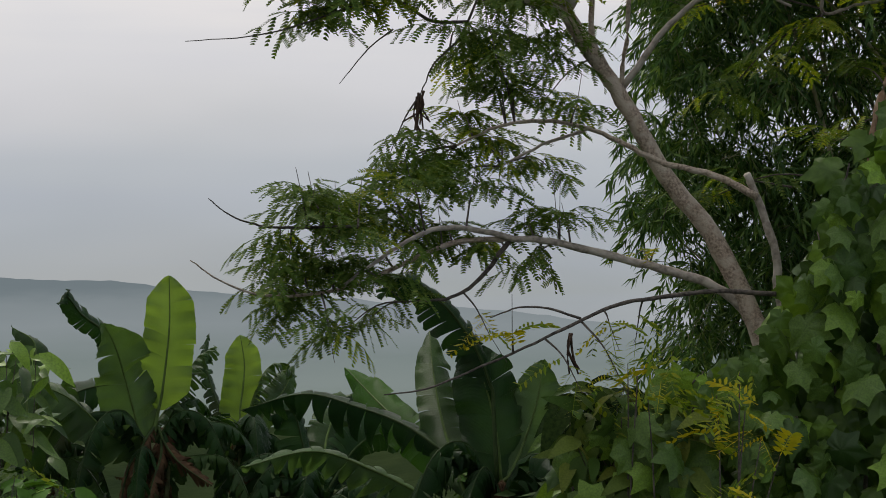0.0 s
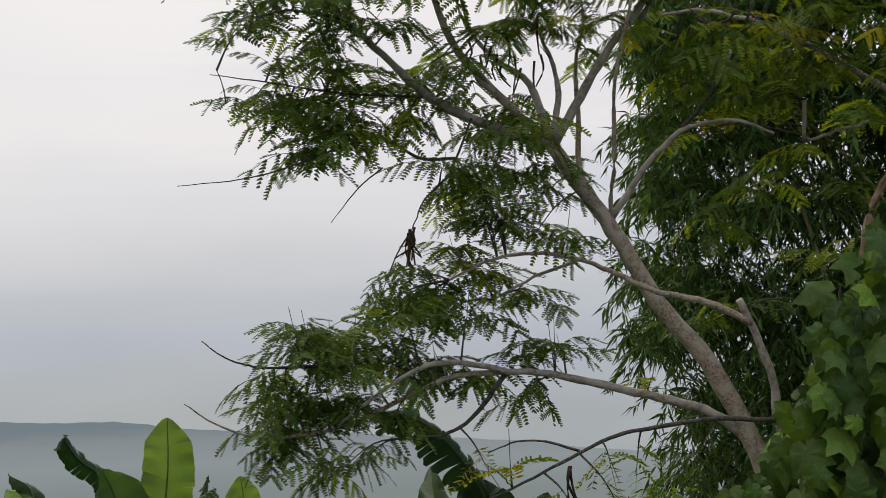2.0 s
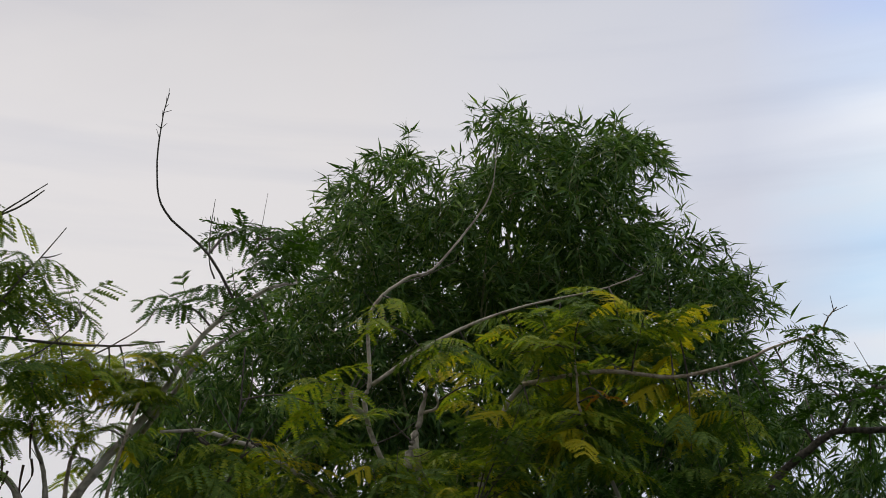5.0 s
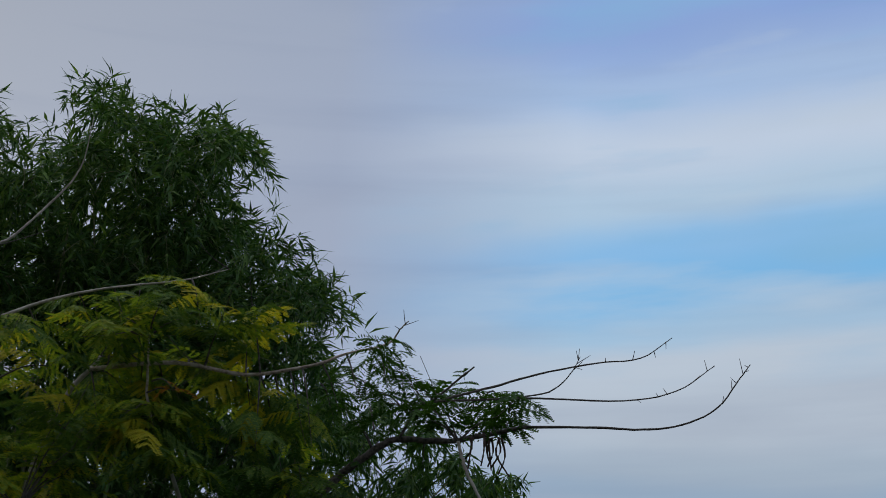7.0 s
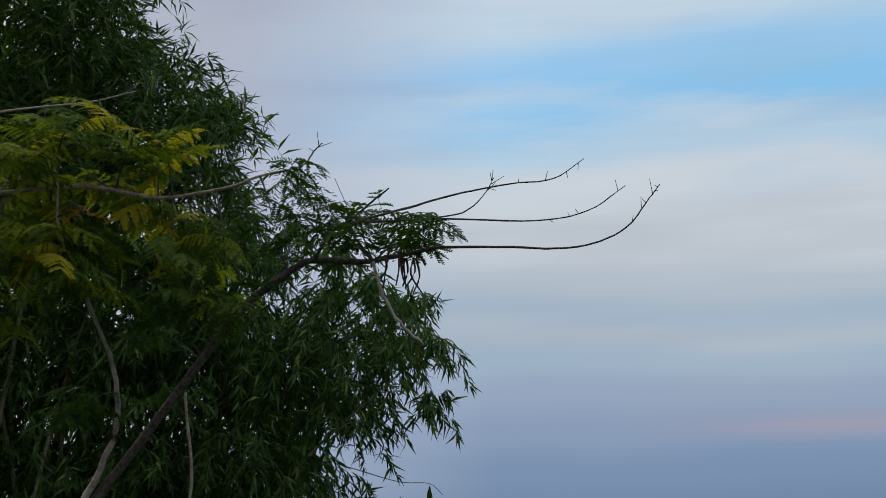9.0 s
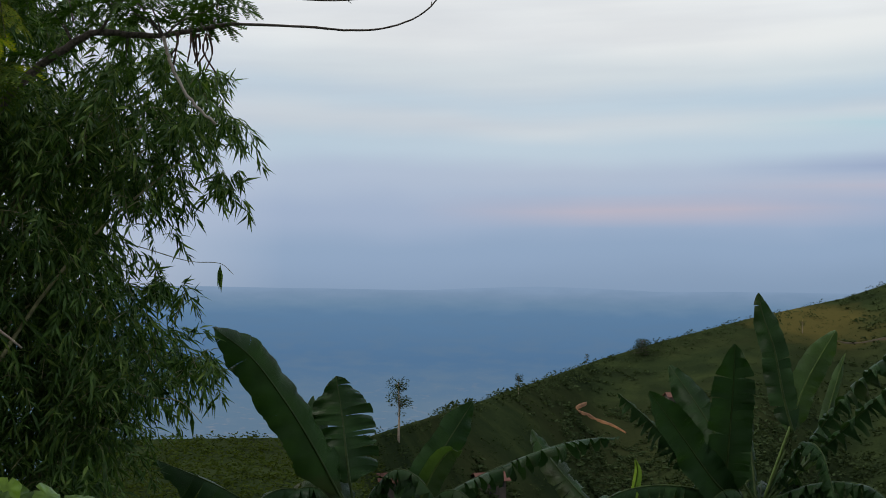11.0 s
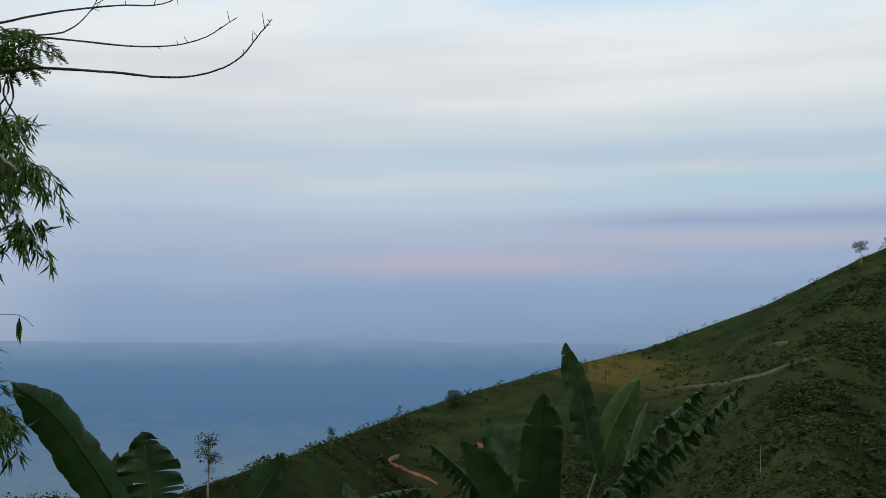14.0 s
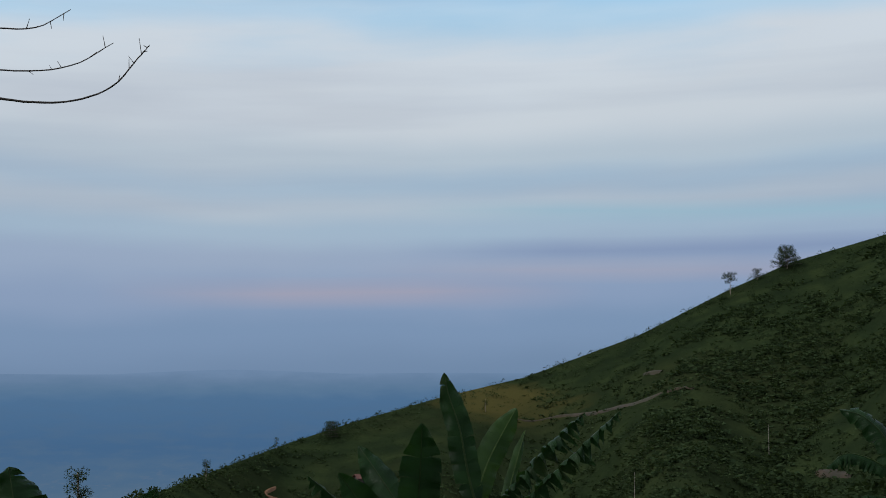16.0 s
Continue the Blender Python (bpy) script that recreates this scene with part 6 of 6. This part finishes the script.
# ---------------------------------------------------------------- vine-covered thicket
def thicket():
    base = at(16.0, -21.0, 5.8)
    base.z = height(16.0, math.hypot(base.x, base.y)) - 0.05
    root = thing("climbing_vine", base, "broad-leaved green climbing vine covering a roadside thicket", "vine")
    rnd = random.Random(61)
    skyline = [(4.6, -17.0), (5.9, -14.4), (7.2, -13.4), (9.0, -11.6), (10.4, -10.8), (13.6, -9.8), (15.2, -7.8), (16.4, -4.2), (17.6, -1.4), (19.2, 1.4), (20.4, 0.6), (21.5, -2.0), (23.0, -3.5), (26.0, -5.5), (32.0, -6.5), (38.0, -8.0), (42.0, -10.0)]
    stems = []
    for k in range(26):
        a = rnd.uniform(9, 30)
        top = table(skyline, a) - rnd.uniform(0.3, 1.5)
        foot = at(a + rnd.uniform(-1, 1), -22.0, 6.0)
        foot.z = height(a, math.hypot(foot.x, foot.y)) - 0.03
        tp = at(a, top, 6.0)
        line = smooth_line([foot, foot.lerp(tp, 0.4) + Vector((rnd.gauss(0, 0.1), rnd.gauss(0, 0.1), 0)), foot.lerp(tp, 0.75) + Vector((rnd.gauss(0, 0.1), rnd.gauss(0, 0.1), 0)), tp], 5)
        v, f = tube(line, 0.012, 0.004, 6)
        part("stem", mesh_of("vine_stem", v, f, M_TWIG, True), root)
    meshes = [quads("vine_leaf", v, f, M_VINE, True) for v, f in LOBED]
    spots = []
    while len(spots) < 1500:
        a = rnd.uniform(5.0, 40.0) if rnd.random() < 0.35 else rnd.uniform(5.2, 23.0)
        if a < 13.0 and rnd.random() > (a - 4.0) / 12.0:
            continue
        top = table(skyline, a)
        e = top - rnd.random() ** 1.25 * (top + 24.0) - 0.3
        if e < -25:
            continue
        depth = abs(rnd.gauss(0, 0.6))
        p = at(a, e, 5.5 + depth + (0.3 if a > 24 else 0.0))
        d = Vector((rnd.gauss(0, 0.45), rnd.gauss(-0.25, 0.3), -0.8 + rnd.gauss(0, 0.4)))
        face = -way(a, e) + Vector((rnd.gauss(0, 0.6), rnd.gauss(0, 0.4), 0.5 + rnd.gauss(0, 0.5)))
        spots.append((depth - 0.02 * (23 - a if a < 23 else 0), leaf_pose(p, d, face, rnd.uniform(0.09, 0.21))))
    for _ in range(700):
        # shaded leaves deep inside
        a = rnd.uniform(11.0, 26.0)
        e = table(skyline, a) - rnd.uniform(1.5, 14.0)
        spots.append((2.0, leaf_pose(at(a, e, rnd.uniform(6.5, 7.1)), Vector((rnd.gauss(0, 0.4), 0, -1)), -way(a, e) + Vector((rnd.gauss(0, 0.4), 0, 0.2)), rnd.uniform(0.16, 0.24))))
    spots.sort(key=lambda q: q[0])
    for k, (_, m) in enumerate(spots[:300]):
        part("vine_leaf", meshes[k % 4], root, place=m)
    vs, fs, o = [], [], 0
    for k in range(4):
        v, f = scatter(LOBED[k][0], LOBED[k][1], [m for _, m in spots[300 + k::4]])
        vs.append(v)
        fs.append(f + o)
        o += len(v)
    part("foliage", quads("vine_foliage", np.concatenate(vs), np.concatenate(fs), M_VINE, True), root, "dense broad green vine leaves", "stuff")


thicket()


def feathery_shrub(az, el, dist, ra, re, count, mats, share, size, seed, label):
    """A low shrub with long feathered leaves on thin stems."""
    rnd = random.Random(seed)
    base = at(az, el, dist)
    base.z = height(az, math.hypot(base.x, base.y)) - 0.03
    root = thing("feathery_shrub", base, label, "shrub", "feathery shrubs at the thicket's edge")
    kinds = [[quads("feather_leaf", v, f, m) for v, f in PINNATE] for m in mats]
    for k in range(count):
        tip = at(az + rnd.uniform(-ra, ra), el + rnd.uniform(-re, re), dist + rnd.uniform(-0.3, 0.3))
        foot = base + Vector((rnd.gauss(0, 0.06), rnd.gauss(0, 0.06), 0))
        line = smooth_line([foot, foot.lerp(tip, 0.6) + Vector((0, 0, 0.15)), tip], 4)
        if k % 3 == 0:
            v, f = tube(line, 0.006, 0.002, 5)
            part("stem", mesh_of("shrub_stem", v, f, M_TWIG), root)
        which = 0 if rnd.random() < share else 1
        d = Vector((rnd.gauss(0, 0.8), rnd.gauss(-0.3, 0.6), rnd.gauss(-0.2, 0.5))).normalized()
        part("feather_leaf", rnd.choice(kinds[which]), root, place=aim(tip, d, rnd.uniform(-0.6, 0.6), size * rnd.uniform(0.7, 1.2)))


feathery_shrub(16.8, -18.2, 4.8, 4.2, 1.6, 140, [M_FROND_Y, M_GOLD], 0.86, 0.20, 71, "yellow-green feathery shrub below the vine")
feathery_shrub(14.0, -12.6, 5.15, 1.8, 2.2, 15, [M_FROND_Y, M_GOLD], 0.5, 0.22, 72, "yellowing feathery shrub growing through the vine")
feathery_shrub(9.4, -11.4, 5.4, 1.2, 1.2, 12, [M_FROND_Y, M_GOLD], 0.8, 0.22, 73, "yellow-green feathery shrub at the edge of the thicket")
feathery_shrub(-19.6, -17.4, 8.0, 2.6, 2.2, 30, [M_BUSH, M_FROND_Y], 0.7, 0.34, 74, "green feathery shrub beside the banana plants")


def broad_shrub(az, el, dist, ra, re, count, mat, size, seed, label):
    """A shrub with broad soft leaves on many stems."""
    rnd = random.Random(seed)
    base = at(az, el, dist)
    base.z = height(az, math.hypot(base.x, base.y)) - 0.03
    root = thing("broad_leaved_shrub", base, label, "shrub")
    meshes = [quads("broad_leaf", v, f, mat, True) for v, f in OVAL]
    for k in range(count):
        tip = at(az + rnd.uniform(-ra, ra), el + rnd.uniform(-re, re), dist + rnd.uniform(-0.5, 0.5))
        if k % 4 == 0:
            foot = base + Vector((rnd.gauss(0, 0.1), rnd.gauss(0, 0.1), 0))
            v, f = tube(smooth_line([foot, foot.lerp(tip, 0.6) + Vector((0, 0, 0.1)), tip], 4), 0.007, 0.002, 5)
            part("stem", mesh_of("shrub_stem", v, f, M_TWIG), root)
        d = Vector((rnd.gauss(0, 0.7), rnd.gauss(-0.3, 0.5), rnd.gauss(-0.3, 0.35)))
        part("broad_leaf", rnd.choice(meshes), root, place=leaf_pose(tip, d, Vector((rnd.gauss(0, 0.5), rnd.gauss(-0.5, 0.4), 1)), size * rnd.uniform(0.6, 1.3)))


broad_shrub(-20.2, -13.4, 9.4, 2.4, 3.6, 170, M_VINE, 0.26, 75, "green broad-leaved shrub beside the banana plants")
broad_shrub(-20.0, -18.0, 8.0, 3.4, 1.8, 120, M_BROAD, 0.22, 76, "bright green broad-leaved weeds at the edge of the grove")
broad_shrub(6.6, -16.2, 7.0, 1.5, 2.4, 50, M_VINE, 0.20, 77, "green broad-leaved weeds below the thicket")


broad_shrub(9.0, -15.2, 6.1, 3.4, 3.2, 240, M_MIXED, 0.17, 78, "tangled shrub with dark and yellowing leaves below the branches")
broad_shrub(7.4, -13.4, 6.5, 1.8, 1.4, 70, M_BUSH_SHADED, 0.22, 79, "dark broad-leaved shrub at the edge of the thicket")


# ---------------------------------------------------------------- undergrowth and hillside scrub
TRODDEN = [ground_hit(a, e) for a, e in ((63.1, -5.25), (62.8, -5.5), (63.1, -5.75), (63.5, -5.95), (64.0, -6.15), (64.5, -6.4), (64.9, -6.6))]


def undergrowth(name, az0, az1, r0, r1, count, size, mat, label, seed, shapes=CLUMPS, lift=0.6, group_above=None):
    rnd = random.Random(seed)
    sets = [[] for _ in shapes]
    for _ in range(count):
        az, r = rnd.uniform(az0, az1), r0 + (r1 - r0) * rnd.random()
        if group_above is not None and noise.noise((r * math.sin(radians(az)) * 0.028, r * math.cos(radians(az)) * 0.028, 5.0)) + 0.5 * noise.noise((r * math.sin(radians(az)) * 0.11, r * math.cos(radians(az)) * 0.11, 2.0)) + rnd.gauss(0, 0.08) < group_above:
            continue
        s = size * rnd.uniform(0.5, 1.3)
        p = Vector((r * math.sin(radians(az)), r * math.cos(radians(az)), height(az, r) + s * lift * rnd.random()))
        if r > 60 and min((p - q).length for q in TRODDEN) < 2.2 + s:
            continue
        sets[rnd.randrange(len(shapes))].append(Matrix.Translation(p) @ Matrix.Rotation(rnd.uniform(0, 6.28), 4, "Z") @ Matrix.Diagonal((s, s, s * (0.65 if r0 > 18 else 0.8), 1)))
    vs, fs, o = [], [], 0
    for (sv, sf), ms in zip(shapes, sets):
        if ms:
            v, f = scatter(sv, sf, ms)
            vs.append(v)
            fs.append(f + o)
            o += len(v)
    ob = new(name, quads(name, np.concatenate(vs), np.concatenate(fs), mat))
    return tagged(ob, label, "undergrowth", "", "stuff")


undergrowth("undergrowth", -27, 9, 8.0, 14, 1200, 0.31, M_BUSH_SHADED, "dense dark leafy undergrowth on the near slope", 81, LEAFY, 0.9)
undergrowth("leaf_litter", -22, 4, 8.0, 12.5, 26, 0.22, M_DRY, "dry brown leaves caught in the undergrowth", 87, LEAFY, 1.5)
undergrowth("undergrowth", 6, 44, 6.2, 9.5, 900, 0.40, M_BUSH, "dense dark green leafy undergrowth below the bamboo", 82, LEAFY, 2.0)
undergrowth("undergrowth", 44, 96, 11, 20, 1300, 0.43, M_BUSH, "dark green leafy undergrowth round the banana plants", 83, LEAFY, 1.0)
def crest_scrub(count, size, seed):
    """Bushes along the skyline of the hill."""
    rnd = random.Random(seed)
    ms = []
    for _ in range(count):
        az = rnd.uniform(56, 96)
        if noise.noise((az * 0.9, 4.0, 0)) + rnd.gauss(0, 0.25) < -0.05:
            continue
        r = table(REACH, az) * rnd.uniform(0.95, 1.005)
        s = size * rnd.uniform(0.4, 1.3)
        ms.append(Matrix.Translation((r * math.sin(radians(az)), r * math.cos(radians(az)), height(az, r) + 0.2 * s)) @ Matrix.Rotation(rnd.uniform(0, 6.28), 4, "Z") @ Matrix.Diagonal((s, s, s * 0.8, 1)))
    v, f = scatter(TUSSOCKS[0][0], TUSSOCKS[0][1], ms)
    tagged(new("crest_scrub", quads("crest_scrub", v, f, M_HILL_D)), "low bushes along the crest of the hill", "undergrowth", "", "stuff")


crest_scrub(1700, 0.85, 89)
SCRUB = [clump_shape(80 + k, 20, 0.62) for k in range(6)]
undergrowth("hillside_scrub", 53, 97, 22, 318, 9000, 0.44, M_HILL, "low green scrub covering the hillside", 84, SCRUB, -0.2, 0.08)
undergrowth("hillside_thicket", 58, 97, 50, 310, 12000, 0.9, M_HILL_D, "dark green thickets on the hillside", 86, SCRUB, -0.1, 0.14)
undergrowth("gully_thicket", 62, 98, 85, 205, 9000, 0.85, M_WOOD, "dense dark bushes in the gully", 101, SCRUB, -0.1)
undergrowth("hillside_grass", 56, 97, 60, 318, 10000, 0.55, M_HILL, "uneven tussocks of grass on the hillside", 103, TUSSOCKS, 0.1)
undergrowth("hillside_wood", 80, 98, 150, 312, 8000, 1.2, M_WOOD, "dark low woodland on the upper slope", 104, SCRUB, -0.1, 0.0)
undergrowth("slope_grass", 52, 61, 20, 120, 2400, 0.45, M_HILL, "rough grass on the slope below the crest", 102, TUSSOCKS, 0.2)
undergrowth("knoll_grass", 40, 57, 20, 61, 2600, 0.40, M_KNOLL, "rough grass and weeds on the knoll", 85, TUSSOCKS, 0.3)


def hill_tree(az, el, top_el, spread, name, label, seed, clumps=22, trunk=0.5):
    """A small tree far off on the hillside: a thin trunk, limbs and a loose crown of clumps."""
    rnd = random.Random(seed)
    foot = ground_hit(az, el)
    dist = (foot - EYE).length
    tall = dist * math.tan(radians(top_el - el))
    root = thing(name, foot, label, "tree", "trees on the hillside")
    line = smooth_line([foot - Vector((0, 0, 0.2)), foot + Vector((tall * 0.02, 0, tall * 0.5)), foot + Vector((-tall * 0.02, 0, tall * 0.96))], 5)
    v, f = tube(line, tall * 0.022, tall * 0.008, 7)
    part("trunk", mesh_of("trunk", v, f, M_BARK, True), root)
    ms, limbs = [], []
    for k in range(clumps):
        h = trunk + (1 - trunk) * rnd.random()
        w = spread * tall * (1.1 - 0.6 * h) * rnd.uniform(0.3, 1.0)
        a = rnd.uniform(0, 6.28)
        p = foot + Vector((math.cos(a) * w, math.sin(a) * w, tall * h))
        limbs.append(tube([foot + Vector((0, 0, tall * h * 0.9)), p], tall * 0.008, tall * 0.003, 4))
        s = tall * rnd.uniform(0.08, 0.16)
        ms.append(Matrix.Translation(p) @ Matrix.Rotation(a, 4, "Z") @ Matrix.Diagonal((s, s, s * 0.8, 1)))
    v, f = joined(limbs)
    part("limbs", mesh_of("limbs", v, f, M_TWIG), root, "", "stuff")
    v, f = scatter(CLUMPS[seed % 5][0], CLUMPS[seed % 5][1], ms)
    part("crown", quads("crown", v, f, M_HILL_D), root, "", "stuff")


hill_tree(54.5, -7.1, -4.3, 0.20, "hill_tree", "thin sparse tree standing alone behind the banana plants", 91, 15, 0.4)
hill_tree(60.0, -4.9, -4.0, 0.30, "hill_tree", "small sparse tree on the hillside crest", 92, 18, 0.4)
hill_tree(63.1, -3.5, -3.0, 0.35, "hill_tree", "small round dark tree on the crest", 93, 16, 0.3)
hill_tree(65.6, -3.0, -2.3, 0.8, "hill_tree", "broad dark thicket tree on the crest", 94, 170, 0.05)
hill_tree(83.7, 3.4, 4.4, 0.55, "hill_tree", "umbrella-shaped tree on the skyline", 95, 26, 0.55)
hill_tree(86.2, 4.5, 5.5, 0.75, "hill_tree", "broad dark tree on the skyline", 96, 170, 0.1)
hill_tree(84.9, 4.0, 4.5, 0.8, "hill_tree", "low dark tree on the skyline", 97, 90, 0.05)
hill_tree(72.6, -1.9, -1.3, 0.4, "hill_tree", "small dark tree on the slope", 98, 14, 0.2)


def soil_patch(name, corners, label, seed, mat=M_SOIL):
    """Bare earth lying just over the ground between bearings and elevations."""
    rnd = random.Random(seed)
    mids = [ground_hit(a, e) for a, e, _ in corners]
    line = smooth_line(mids, 8)
    wid = [w for _, _, w in corners]
    verts, faces = [], []
    for i, p in enumerate(line):
        w = wid[min(len(wid) - 1, int(i / 8))] * rnd.uniform(0.75, 1.2)
        d = (line[min(i + 1, len(line) - 1)] - line[max(0, i - 1)]).normalized()
        s = d.cross(Vector((0, 0, 1))).normalized()
        w *= 0.15 + math.sin(math.pi * min(0.97, i / (len(line) - 1) + 0.03)) ** 0.6
        for k in (-1.0, -0.35, 0.35, 1.0):
            q = p + s * w * k
            az, r = math.degrees(math.atan2(q.x, q.y)), math.hypot(q.x, q.y)
            verts.append((q.x, q.y, height(az, r) + (0.25 if abs(k) < 1 else -0.15)))
    for i in range(len(line) - 1):
        for k in range(3):
            a = i * 4 + k
            faces.append((a, a + 1, a + 5, a + 4))
    tagged(new(name, mesh_of(name, verts, faces, mat, True)), label, "dirt track", "", "structure")


soil_patch("path", [(63.1, -5.25, 0.32), (62.65, -5.55, 0.34), (63.4, -5.9, 0.36), (64.2, -6.25, 0.4), (64.9, -6.6, 0.34)], "orange bare-earth footpath winding on the hillside", 1)
soil_patch("road", [(73.8, -2.2, 0.6), (76.2, -2.05, 0.8), (78.6, -1.7, 1.0), (80.4, -1.1, 0.9), (82.0, -0.8, 0.7)], "brown trodden track along the slope", 3, M_TRACK)
soil_patch("path", [(79.8, -0.2, 1.0), (80.6, -0.1, 1.3)], "patch of bare red earth on the slope", 4, M_TRACK)
soil_patch("path", [(87.2, -4.4, 1.0), (88.7, -4.6, 1.3)], "patch of bare red earth on the slope", 5, M_TRACK)


def hut(az, el, dist, w, d, h, label, mat_roof):
    """A small house with four walls, a pitched roof, a door and a window; dist: wall height as a share of the distance."""
    c = ground_hit(az, el)
    k = (c - EYE).length * dist / h
    w, d, h = w * k, d * k, h * k
    root = thing("house", c, label, "house")
    turn = Matrix.Translation(c) @ Matrix.Rotation(-radians(az) + 0.4, 4, "Z")

    def box(name, x0, x1, y0, y1, z0, z1, mat, lab=""):
        bm = bmesh.new()
        bmesh.ops.create_cube(bm, size=1, matrix=turn @ Matrix.Translation(((x0 + x1) / 2, (y0 + y1) / 2, (z0 + z1) / 2)) @ Matrix.Diagonal((x1 - x0, y1 - y0, z1 - z0, 1)))
        me = bpy.data.meshes.new(name)
        bm.to_mesh(me)
        bm.free()
        me.materials.append(mat)
        return part(name, me, root, lab)

    box("wall", -w / 2, w / 2, -d / 2, d / 2, -3.0, h, M_WALL)
    box("door", -0.12 * w, 0.12 * w, -d / 2 - 0.05, -d / 2 + 0.01, 0, 0.85 * h, M_GLASS)
    box("window", 0.25 * w, 0.42 * w, -d / 2 - 0.05, -d / 2 + 0.01, 0.45 * h, 0.8 * h, M_GLASS)
    ov, t = 0.35, 0.06
    vs = [(-w / 2 - ov, -d / 2 - ov, h - 0.1), (w / 2 + ov, -d / 2 - ov, h - 0.1), (w / 2 + ov, 0, h + d * 0.3), (-w / 2 - ov, 0, h + d * 0.3), (-w / 2 - ov, d / 2 + ov, h - 0.1), (w / 2 + ov, d / 2 + ov, h - 0.1)]
    vs = vs + [(x, y, z - t) for x, y, z in vs]
    fs = [(0, 1, 2, 3), (3, 2, 5, 4), (7, 6, 9, 8), (8, 9, 10, 11), (0, 6, 7, 1), (4, 5, 11, 10), (0, 3, 9, 6), (3, 4, 10, 9), (1, 7, 8, 2), (2, 8, 11, 5)]
    part("roof", mesh_of("roof", [turn @ Vector(q) for q in vs], fs, mat_roof), root, "rusty red corrugated roof")


hut(58.7, -9.3, 0.0110, 3.4, 2.4, 1.7, "small house with a rusty red roof behind the banana plants", M_ROOF)
hut(53.8, -9.3, 0.0100, 3.0, 2.4, 1.7, "small board house with a faded red roof among the banana plants", M_ROOF)
hut(67.0, -5.2, 0.0070, 2.6, 2.2, 1.7, "small red-roofed house on the slope above the path", M_ROOF)


def dead_pole(az, el, top_el, lean, radius, label):
    """A thin dead pale trunk standing on the slope."""
    foot = ground_hit(az, el)
    tall = (foot - EYE).length * math.tan(radians(top_el - el))
    root = thing("dead_trunk", foot, label, "dead tree", "dead trunks on the slope")
    top = foot + Vector((lean * tall, 0, tall))
    line = smooth_line([foot - Vector((0, 0, 0.1)), foot.lerp(top, 0.5) + Vector((0.02 * tall, 0, 0)), top], 4)
    v, f = tube(line, radius * tall, radius * 0.4 * tall, 7)
    part("trunk", mesh_of("dead_trunk", v, f, M_PALE, True), root)
    v, f = tube([line[6], line[6] + Vector((0.12 * tall, 0.02, 0.10 * tall))], radius * 0.4 * tall, radius * 0.15 * tall, 5)
    part("snag", mesh_of("snag", v, f, M_PALE, True), root)


dead_pole(79.3, -5.9, -4.6, 0.0, 0.010, "thin bare pale trunk standing on the hillside")
dead_pole(85.2, -3.8, -2.4, 0.0, 0.010, "thin bare pale trunk standing on the hillside")
dead_pole(81.1, -9.2, -7.2, -0.55, 0.016, "leaning bare pale pole above the gully")
dead_pole(77.4, -9.9, -8.5, 0.6, 0.016, "leaning bare pale pole above the gully")

plant, rnd = banana_plant(90.6, 17.0, -4.6, "shaded banana plant on the far side of the gully", [
    ([(90.4, -4.4), (90.1, -3.0), (89.2, -2.0), (88.2, -1.7)], 17.0, 0.2, D, 0.3, 0.6, 0.4),
    ([(90.4, -4.4), (89.4, -3.8), (88.4, -3.6), (87.6, -4.2)], 16.6, 0.2, D, 0.5, 1.1, 1.4),
    ([(90.8, -4.4), (91.2, -2.6), (91.8, -1.2)], 17.0, 0.2, D, 0.2, 0.5, 0.2),
    ([(90.8, -4.6), (91.8, -3.8), (92.8, -4.0)], 17.0, 0.2, D, 0.4, 1.1, 1.4)], 10, 0.09, FAR_GROVE)
